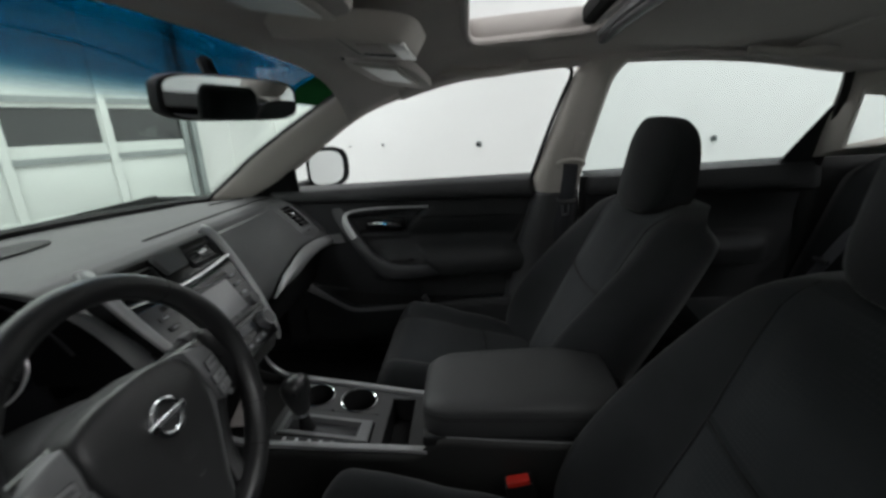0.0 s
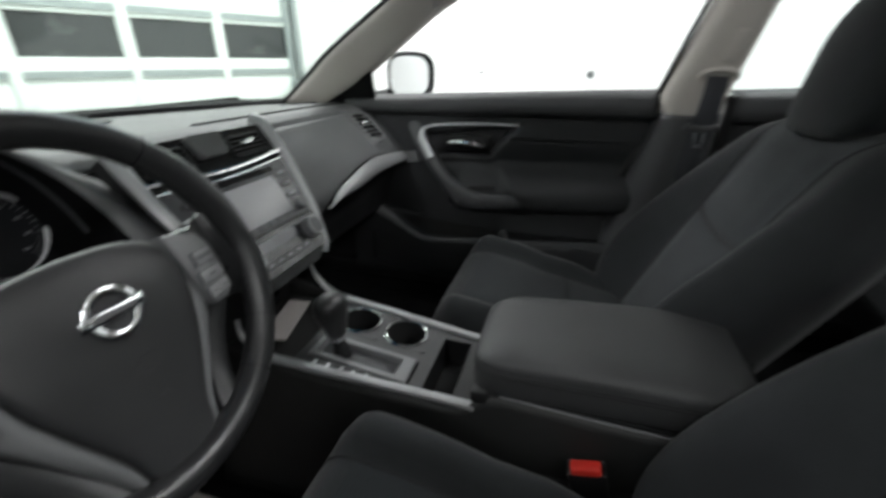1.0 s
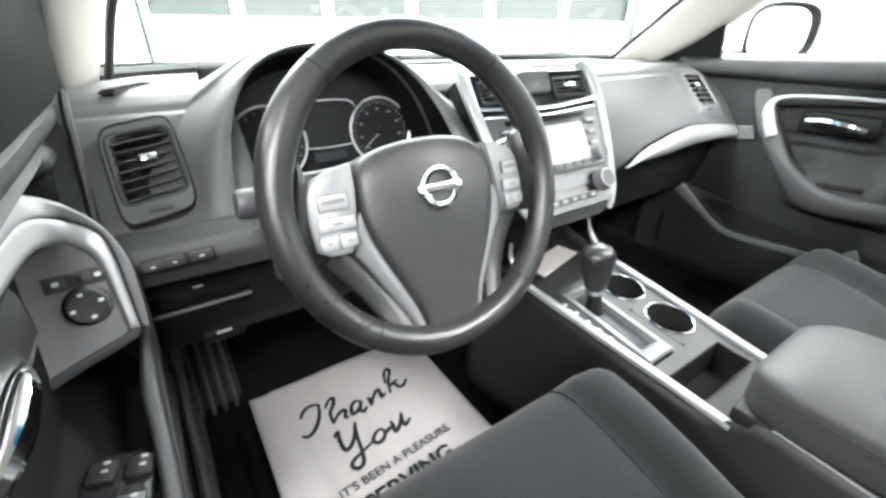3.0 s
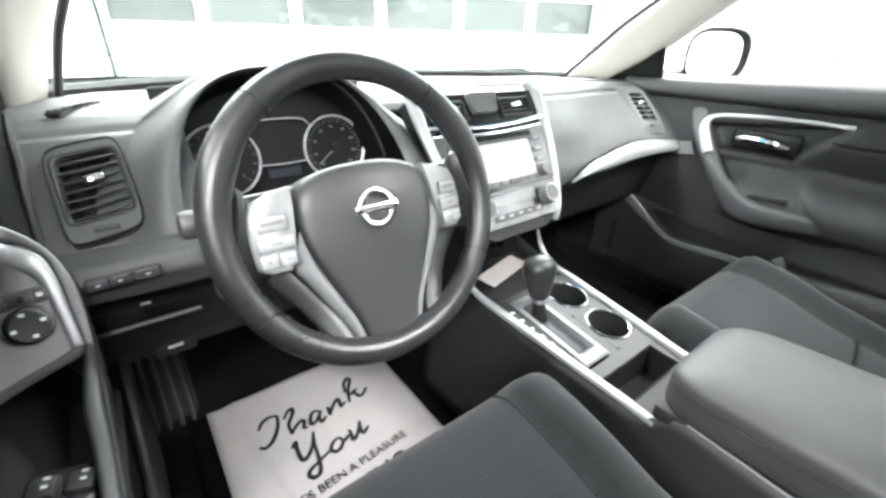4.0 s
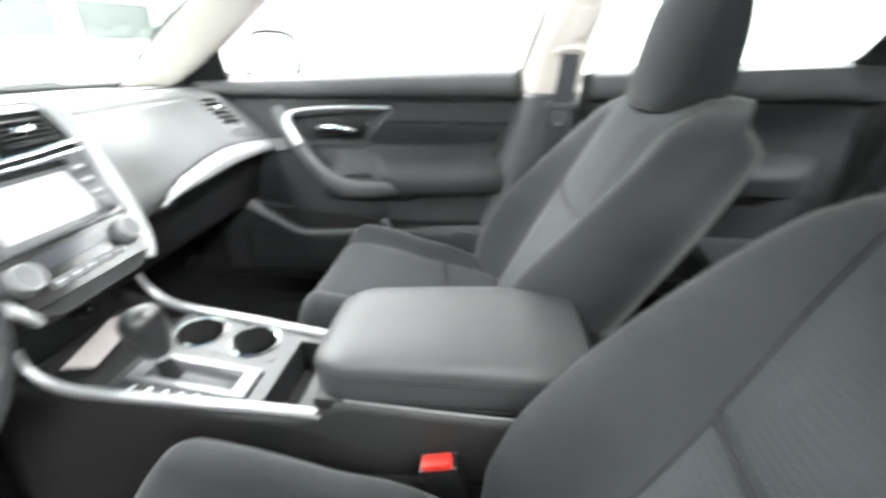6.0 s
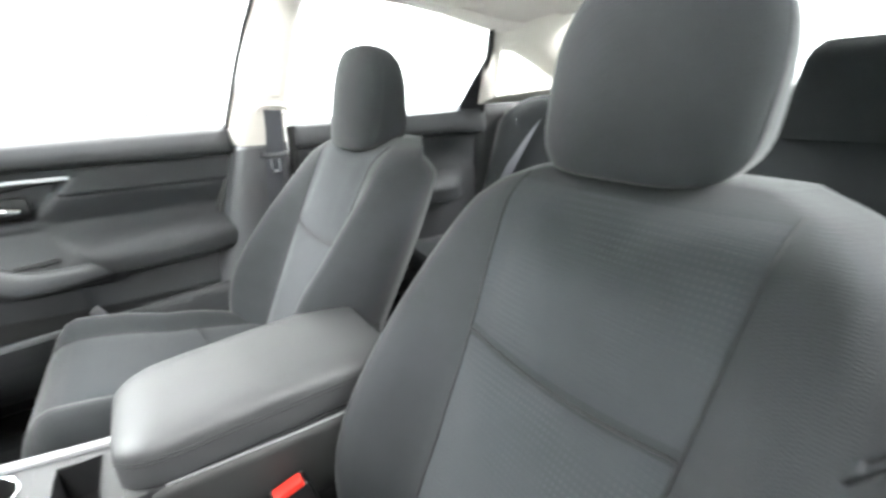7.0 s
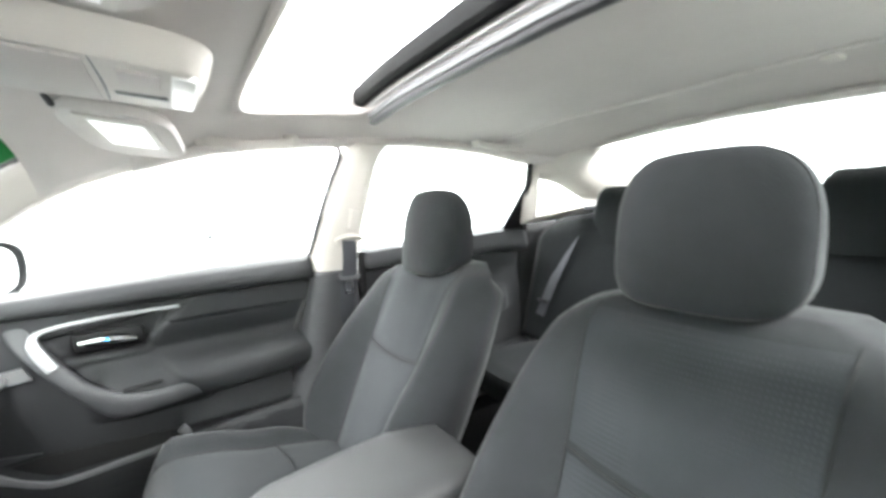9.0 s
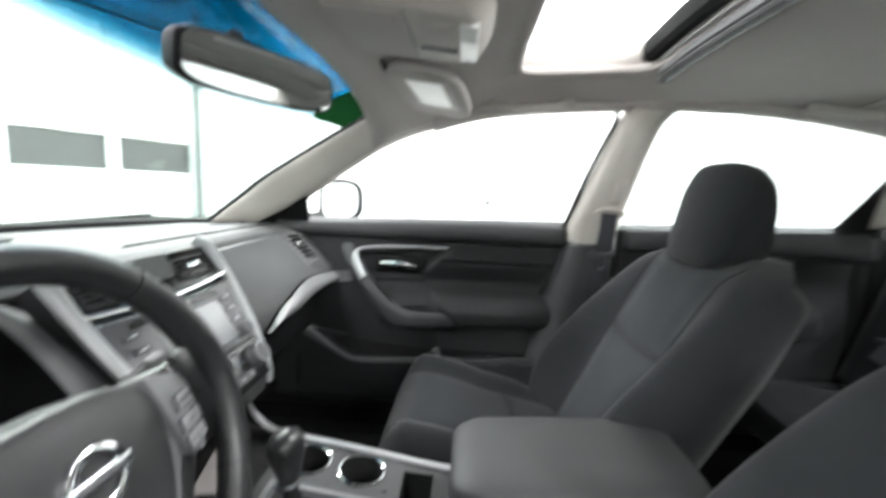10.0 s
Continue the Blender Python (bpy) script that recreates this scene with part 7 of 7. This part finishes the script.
        sweep(bm, [Vector((cx + r * math.cos(a), cy + r * math.sin(a), plate_z(cy + r * math.sin(a)) + 0.002)) for a in np.linspace(0, 2 * math.pi, 49)[:-1]], 0.0022, 0.0018, n=8, closed=True)
        part("ring", bm, CHROME, cup, "chrome cup ring")
    # tray before the lid
    bm = bmesh.new()
    x0, x1, y0, y1 = -0.076, 0.064, 0.026, 0.078
    zt, zb = plate_z(0.05), plate_z(0.05) - 0.055
    loft(bm, [[Vector((a, b, z)) for a, b in ((x0, y0), (x1, y0), (x1, y1), (x0, y1))] for z in (zt, zb)], cap=False)
    bm.faces.new([bm.verts.new((a, b, zb)) for a, b in ((x0, y0), (x1, y0), (x1, y1), (x0, y1))])
    part("tray", bm, PLASTIC_DARK, con, "black storage tray", smooth=False, thick=0.002, offset=-1)
    # front cubby under the stack
    bm = bmesh.new()
    sheet(bm, 8, 10, lambda u, v: Vector(((2 * u - 1) * 0.104, 0.300 + 0.14 * v, plate_z(0.30) - 0.012 * step(0, 0.1, v) + 0.01 * v)))
    part("cubby", bm, RUBBER, con, "black rubber cubby floor", thick=0.004, offset=-1)
    bm = bmesh.new()
    box(bm, (0, 0.455, 0.69), (0.225, 0.02, 0.16), 0.006, 1)
    part("cubby_back", bm, PLASTIC_DARK, con)

    # gear gate: bright frame round a dark slot
    bm = bmesh.new()
    gx0, gx1, gy0, gy1 = -0.079, -0.018, 0.104, 0.284

    def gate_ring(inset, dz):
        pts = [(gx0 + inset, gy0 + inset * 2.2), (gx1 - inset, gy0 + inset * 2.2), (gx1 - inset + 0.006, gy1 - inset), (gx0 + inset + 0.006, gy1 - inset)]
        return [Vector((a, b, plate_z(b) + dz)) for a, b in pts]
    loft(bm, [gate_ring(0.0, 0.0), gate_ring(0.001, 0.004), gate_ring(0.010, 0.0045), gate_ring(0.0135, -0.006)], cap=False)
    part("gate_frame", bm, GATE_SILVER, con, "bright gear gate frame", smooth=False)
    bm = bmesh.new()
    bm.faces.new([bm.verts.new(p) for p in gate_ring(0.013, -0.008)])
    part("gate_slot", bm, PLASTIC_GREY, con, "grey sliding gate cover", thick=0.002)
    for k, y in enumerate((0.262, 0.238, 0.214, 0.192, 0.170)):
        bm = bmesh.new()
        box(bm, (-0.0865, y, plate_z(y) + 0.0014), (0.008, 0.006, 0.001))
        part("letter_mark", bm, MARKING, con)

    # padded lid: rounded nose, soft top edges, square foot
    bm = bmesh.new()
    rings = []
    for j in range(41):
        t = (j / 40) ** 1.5
        y = -0.004 - 0.382 * t
        f = math.sqrt(max(1 - (1 - min(t / 0.16, 1.0)) ** 2, 0.0))
        r = math.sqrt(max(1 - (1 - min((1 - t) / 0.06, 1.0)) ** 2, 0.0))
        w = (0.099 + 0.016 * t) * (0.60 + 0.40 * f)
        zt = 0.729 + 0.006 * math.sin(3.1 * t) - 0.022 * (1 - f) - 0.022 * (1 - r)
        ring = []
        for i in range(48):
            a = 2 * math.pi * i / 48
            c, s = math.cos(a), math.sin(a)
            if s >= 0:
                px, pz = math.copysign(abs(c) ** 0.42, c), 0.700 + (zt - 0.700) * abs(s) ** 0.62
            else:
                px, pz = math.copysign(abs(c) ** 0.12, c) * (1 - 0.02 * abs(s)), 0.700 - 0.041 * abs(s) ** 0.10
            ring.append(Vector((0.004 + 0.020 * t + w * px, y, pz)))
        rings.append(ring)
    loft(bm, rings)
    lid = part("armrest_lid", bm, VINYL, con, "padded vinyl armrest lid")
    for s in (-1, 1):
        for dz in (0.0, -0.005):
            bm = bmesh.new()
            pts = []
            for t in np.linspace(0.006, 0.96, 50):
                f = math.sqrt(max(1 - (1 - min(t / 0.16, 1.0)) ** 2, 0.0))
                pts.append(Vector((0.004 + 0.020 * t + s * (0.099 + 0.016 * t) * (0.60 + 0.40 * f) * 1.006, -0.004 - 0.382 * t, 0.702 + dz)))
            sweep(bm, pts, 0.0010, 0.0009, n=6)
            part("stitch_line", bm, STITCH, lid)
    bm = bmesh.new()
    box(bm, (0.006, -0.215, 0.648), (0.196, 0.42, 0.024), 0.006, 2)
    part("lid_base", bm, PLASTIC_DARK, con)


console()


def gear_lever():
    lever = thing("gear_lever", "black leather gear knob on a bright shaft", "gear lever")
    a, b = Vector((-0.047, 0.232, 0.640)), Vector((-0.060, 0.240, 0.765))
    d = (b - a).normalized()
    bm = bmesh.new()
    rod(bm, a, a + d * 0.035, 0.016, 0.010, 16)
    part("boot", bm, PLASTIC_DARK, lever)
    bm = bmesh.new()
    rod(bm, a + d * 0.012, a + d * 0.055, 0.0085, 0.0105, 18)
    part("shaft", bm, CHROME, lever, "bright shaft collar")
    bm = bmesh.new()
    q = d.to_track_quat("Z", "Y").to_matrix()
    rings = []
    for t, w in ((0.046, 0.012), (0.052, 0.0155), (0.068, 0.0185), (0.085, 0.0225), (0.100, 0.0245), (0.112, 0.0240), (0.120, 0.0200), (0.126, 0.0120), (0.128, 0.003)):
        rings.append([a + d * t + q @ Vector((w * math.cos(k), w * 1.18 * math.sin(k), 0)) for k in np.linspace(0, 2 * math.pi, 29)[:-1]])
    loft(bm, rings)
    part("knob", bm, LEATHER, lever, "black leather knob")
    bm = bmesh.new()
    box(bm, tuple(a + d * 0.104 + Vector((-0.022, -0.006, 0))), (0.007, 0.012, 0.012), 0.003, 2)
    part("release_button", bm, PLASTIC, lever)


gear_lever()


def paper_z(x, y):
    """Height of the paper mat's slightly crumpled surface."""
    return 0.0025 + 0.0015 * math.sin(9 * x + 1) * math.sin(8 * y) + 0.10 * max(0, y - 0.09) ** 1.1 + 0.0026 * noise.noise(Vector((x * 12, y * 12, 0))) - 0.0035 * math.exp(-((x + 0.15 + 0.15 * y) / 0.012) ** 2)


def loose_things():
    # the cubby's pale flat panel, laid in as a loose plate
    bm = bmesh.new()
    box(bm, (0, 0, 0), (0.130, 0.044, 0.004), 0.001, 1)
    card = tagged(part("card", bm, CUBBY_PANEL), "pale flat panel in the console cubby", "card")
    card.matrix_basis = pose(-0.005, 0.372, 0.662, 4, 0, 14)
    # power plug at the cubby's end
    plug = thing("power_socket", "black power socket in the cubby", "power socket", m=pose(0.035, 0.440, 0.690, 90, 0, 0))
    bm = bmesh.new()
    rod(bm, (0, 0, 0), (0, 0, 0.012), 0.015, 0.014, 20)
    part("rim", bm, PLASTIC, plug)
    bm = bmesh.new()
    rod(bm, (0, 0, 0.004), (0, 0, 0.018), 0.010, 0.009, 16)
    part("cap", bm, GLOSS_BLACK, plug)

    # paper floor mat with its lettering
    mat = thing("paper_floor_mat", "white paper floor mat with black thank you lettering", "paper mat", m=pose(-0.375, 0.512, 0.357, 0, 0, 0))
    bm = bmesh.new()

    sheet(bm, 36, 36, lambda u, v: Vector((-0.004 + (u - 0.5) * 0.392, (v - 0.5) * 0.41 - 0.066, paper_z(-0.004 + (u - 0.5) * 0.392, (v - 0.5) * 0.41 - 0.066))))
    part("paper", bm, PAPER, mat, thick=0.0012, offset=-1)
    return mat


MAT = loose_things()


def mat_words():
    """Lettering on the paper mat: two words in a brush script, the rest in capitals."""
    script = (
        ("T", (((-123, 31), (-112, 48), (-96, 54), (-80, 49)), ((-80, 49), (-88, 19), (-106, -9), (-123, -18), (-133, -10)))),
        ("h", (((-72, 31), (-57, 48), (-48, 49), (-53, 33), (-67, 13), (-70, -15)), ((-70, -15), (-59, -2), (-44, 7), (-38, 3), (-44, -12), (-37, -16)))),
        ("a", (((-3, 8), (-12, 15), (-23, 6), (-29, -12), (-20, -13), (-7, -2), (1, 9)), ((1, 9), (-10, -10), (-7, -20), (5, -12)))),
        ("n", (((16, 9), (16, -1), (13, -15)), ((13, -15), (29, 6), (43, 16), (43, 4), (41, -8), (54, 0)))),
        ("k", (((66, 24), (75, 51), (88, 64), (91, 54), (75, 28), (62, -7)), ((72, 12), (93, 22)), ((74, 14), (84, 10), (87, -1), (98, -1), (113, 13)))),
        ("Y", (((-82, -48), (-71, -37), (-75, -58), (-74, -85), (-61, -82), (-46, -63), (-33, -33)), ((-34, -35), (-43, -69), (-49, -108), (-57, -130), (-69, -134), (-76, -125), (-70, -115), (-50, -107), (-21, -96)))),
        ("o", (((3, -77), (-10, -82), (-21, -96), (-14, -105), (-2, -102), (7, -89), (3, -77)), ((5, -90), (13, -90), (23, -83)))),
        ("u", (((28, -72), (28, -83), (25, -99), (35, -95), (48, -80), (56, -65)), ((56, -65), (49, -85), (50, -97), (66, -87)))))
    for letter, strokes in script:
        bm = bmesh.new()
        for i, stroke in enumerate(strokes):
            pts = line([(a / 1000, b / 1000, 0.0) for a, b in stroke], 6 * (len(stroke) - 1))
            sweep(bm, [p + Vector((0, 0, paper_z(p.x, p.y) + 0.0012 + 0.0002 * i)) for p in pts], 0.0040, 0.0004, n=6, power=3, taper=lambda t: 0.72 + 0.40 * math.sin(3.14 * t))
        part("lettering", bm, INK, MAT)
    for text, size, x, y, bold in (("IT'S BEEN A PLEASURE", 0.0240, 0.000, -0.1585, 0.0), ("SERVING", 0.046, 0.004, -0.2035, 0.0012)):
        writing("lettering", text, size, pose(x, y, 0.0068, 0, 0, 4.2), INK, MAT, 0.0, bold)


mat_words()


def footwell():
    rest = thing("foot_rest", "black ribbed foot rest on the floor", "foot rest", m=pose(-0.630, 0.70, 0.345, 48, 0, 0))
    bm = bmesh.new()
    box(bm, (0, 0.06, 0.01), (0.095, 0.24, 0.022), 0.006, 2)
    part("plate", bm, RUBBER, rest)
    for k in range(4):
        bm = bmesh.new()
        box(bm, (-0.033 + 0.022 * k, 0.06, 0.023), (0.008, 0.21, 0.008), 0.003, 2)
        part("rib", bm, PLASTIC_GREY, rest)
    for x, w, h, name in ((-0.36, 0.09, 0.055, "brake_pedal"), (-0.235, 0.05, 0.13, "accelerator_pedal")):
        ped = thing(name, "black rubber pedal under the dashboard", "pedal", "pedals", pose(x, 0.70, 0.50, 62, 0, 0))
        bm = bmesh.new()
        box(bm, (0, 0, 0), (w, h, 0.016), 0.006, 2)
        part("pad", bm, RUBBER, ped)
        for k in range(4):
            bm = bmesh.new()
            box(bm, (0, h * (k / 3 - 0.5) * 0.7, 0.009), (w * 0.85, 0.004, 0.004), 0.001, 1)
            part("rib", bm, PLASTIC_DARK, ped)
        bm = bmesh.new()
        sweep(bm, line([(0, 0.0, -0.008), (0, 0.05, -0.05), (0, 0.20, -0.10)], 10), 0.010, 0.007, n=8)
        part("arm", bm, PLASTIC_DARK, ped)
    latch = thing("bonnet_release", "black bonnet release lever under the dashboard", "release lever", m=pose(-0.585, 0.475, 0.672, -20, 0, 0))
    bm = bmesh.new()
    box(bm, (0, 0, 0), (0.055, 0.020, 0.022), 0.006, 2)
    part("lever", bm, PLASTIC_DARK, latch)
    bm = bmesh.new()
    box(bm, (0, -0.0105, 0.002), (0.020, 0.001, 0.004))
    part("mark", bm, MARKING, latch)
    for s in (-1, 1):
        bm = bmesh.new()
        sheet(bm, 12, 14, lambda u, v: Vector((s * 0.37 + (u - 0.5) * 0.48, 0.82 - 0.62 * v, 0.337 + 0.22 * step(0.66, 1.0, 0.82 - 0.62 * v))))
        tagged(part("carpet_mat", bm, CARPET, thick=0.008, offset=-1), "black carpet mat in the footwell", "car mat", "car mats")


footwell()


# ---------------------------------------------------------------- roof fittings
def rear_view_mirror():
    mir = thing("rear_view_mirror", "black framed rear view mirror on the windscreen", "rear view mirror", m=pose(-0.026, 0.279, 1.268, 5, 0, -24))
    bm = bmesh.new()

    def ring(k, y, p=4.2):
        return [Vector((a, y, b)) for a, b in ring_path(0, 0, 0.128 * k, 0.0345 * (k * 1.4 - 0.4 if k < 1 else k), 40, p)]
    loft(bm, [ring(0.985, -0.010), ring(1.0, -0.004), ring(0.99, 0.012), ring(0.85, 0.030), ring(0.5, 0.036)])
    part("housing", bm, PLASTIC_DARK, mir)
    bm = bmesh.new()
    loft(bm, [ring(0.93, -0.0095), ring(0.93, -0.0115)])
    part("mirror_glass", bm, MIRROR, mir)
    bm = bmesh.new()
    sweep(bm, line([(0.0, 0.03, 0.005), (0.01, 0.06, 0.03), (0.02, 0.09, 0.06)], 8), 0.013, 0.011, n=10)
    part("stem", bm, PLASTIC_DARK, mir)


rear_view_mirror()


def visor(s):
    side = "passenger" if s > 0 else "driver"
    v = thing("sun_visor", f"pale {side} sun visor folded up, with a vanity mirror flap", "sun visor", "sun visors", pose(0.398 if s > 0 else -0.350, 0.085, 1.346, 8, s * 5, s * -6))
    bm = bmesh.new()
    loft(bm, [[Vector((a, b, z)) for a, b in ring_path(0, 0, 0.163 * k, 0.086 * k2, 48, 3.6)] for k, k2, z in ((0.955, 0.91, -0.013), (0.985, 0.975, -0.0115), (1.0, 1.0, -0.006), (1.0, 1.0, 0.003), (0.97, 0.94, 0.009))])
    panel = part("panel", bm, LINER, v)
    bm = bmesh.new()
    box(bm, (-s * 0.040, -0.004, -0.0145), (0.205, 0.104, 0.005), 0.002, 2)
    flap = part("mirror_flap", bm, BEIGE, panel)
    bm = bmesh.new()
    box(bm, (-s * 0.045, -0.006, -0.0175), (0.165, 0.078, 0.002), 0.0008, 1)
    part("vanity_glass" if s < 0 else "label_patch", bm, VISOR_LAMP, flap, "white patch on the visor flap")
    bm = bmesh.new()
    rod(bm, (s * 0.140, 0.070, 0.004), (s * 0.195, 0.074, 0.010), 0.008, None, 12)
    part("pivot", bm, BEIGE, v)
    bm = bmesh.new()
    rod(bm, (-s * 0.135, 0.074, -0.004), (-s * 0.170, 0.077, 0.006), 0.0050, 0.0042, 12)
    part("clip", bm, PLASTIC_GREY, v)


visor(1)
visor(-1)


def overhead_console():
    ob = thing("overhead_console", "pale overhead console with a map lamp", "overhead console", m=pose(0.022, 0.088, 1.364, 6, 0, 0))
    bm = bmesh.new()
    loft(bm, [[Vector((a, b, z)) for a, b in ring_path(0, 0, 0.104 * k, 0.110 * k, 48, 4.5)] for k, z in ((1.10, 0.012), (1.04, -0.006), (0.985, -0.019), (0.93, -0.024), (0.4, -0.0255))])
    shell = part("shell", bm, BEIGE, ob)
    bm = bmesh.new()
    box(bm, (0, -0.090, -0.0235), (0.150, 0.026, 0.007), 0.003, 2)
    part("lamp_lens", bm, VISOR_LAMP, ob, "white map lamp lens")
    bm = bmesh.new()
    box(bm, (0, 0.048, -0.0250), (0.176, 0.096, 0.005), 0.0022, 2)
    lid = part("glasses_box", bm, LINER, ob)
    bm = bmesh.new()
    sweep(bm, line([(-0.092, -0.006, -0.0235), (0.0, -0.009, -0.0262), (0.092, -0.006, -0.0235)], 16), 0.0013, 0.0012, n=6)
    part("gap", bm, SATIN, lid)
    bm = bmesh.new()
    box(bm, (0.030, -0.045, -0.0260), (0.010, 0.056, 0.004), 0.0015, 2)
    part("roof_switch", bm, SATIN, shell)
    bm = bmesh.new()
    box(bm, (-0.045, -0.046, -0.0258), (0.050, 0.040, 0.004), 0.0015, 2)
    part("switch_pod", bm, LINER, shell)


overhead_console()


def grab_handle(s, y):
    ob = thing("grab_handle", "pale fold-down grab handle over a door", "grab handle", "grab handles")
    bm = bmesh.new()
    x = s * 0.590
    zt = roof_z(0.59, y) + (0.002 if y > -0.5 else 0.018)
    x -= s * 0.014
    sweep(bm, line([(x, y + 0.105, zt + 0.004), (x - s * 0.014, y + 0.092, zt - 0.010), (x - s * 0.020, y + 0.03, zt - 0.020), (x - s * 0.020, y - 0.03, zt - 0.020), (x - s * 0.014, y - 0.092, zt - 0.010), (x, y - 0.105, zt + 0.004)], 30), 0.011, 0.013, n=10, power=2.5)
    part("grip", bm, BEIGE, ob)
    for d in (-1, 1):
        bm = bmesh.new()
        box(bm, (x - s * 0.004, y + d * 0.105, zt - 0.004), (0.024, 0.040, 0.036), 0.008, 2)
        part("mount", bm, BEIGE, ob)


grab_handle(1, -0.155)
grab_handle(1, -1.0)
grab_handle(-1, -1.0)


def hook(y):
    ob = thing("coat_hook", "small pale coat hook on the headliner", "coat hook", m=pose(-0.326, y, roof_z(0.326, y)))
    bm = bmesh.new()
    box(bm, (0, 0, -0.006), (0.03, 0.05, 0.014), 0.005, 2)
    part("hook_body", bm, BEIGE, ob)


hook(-1.08)
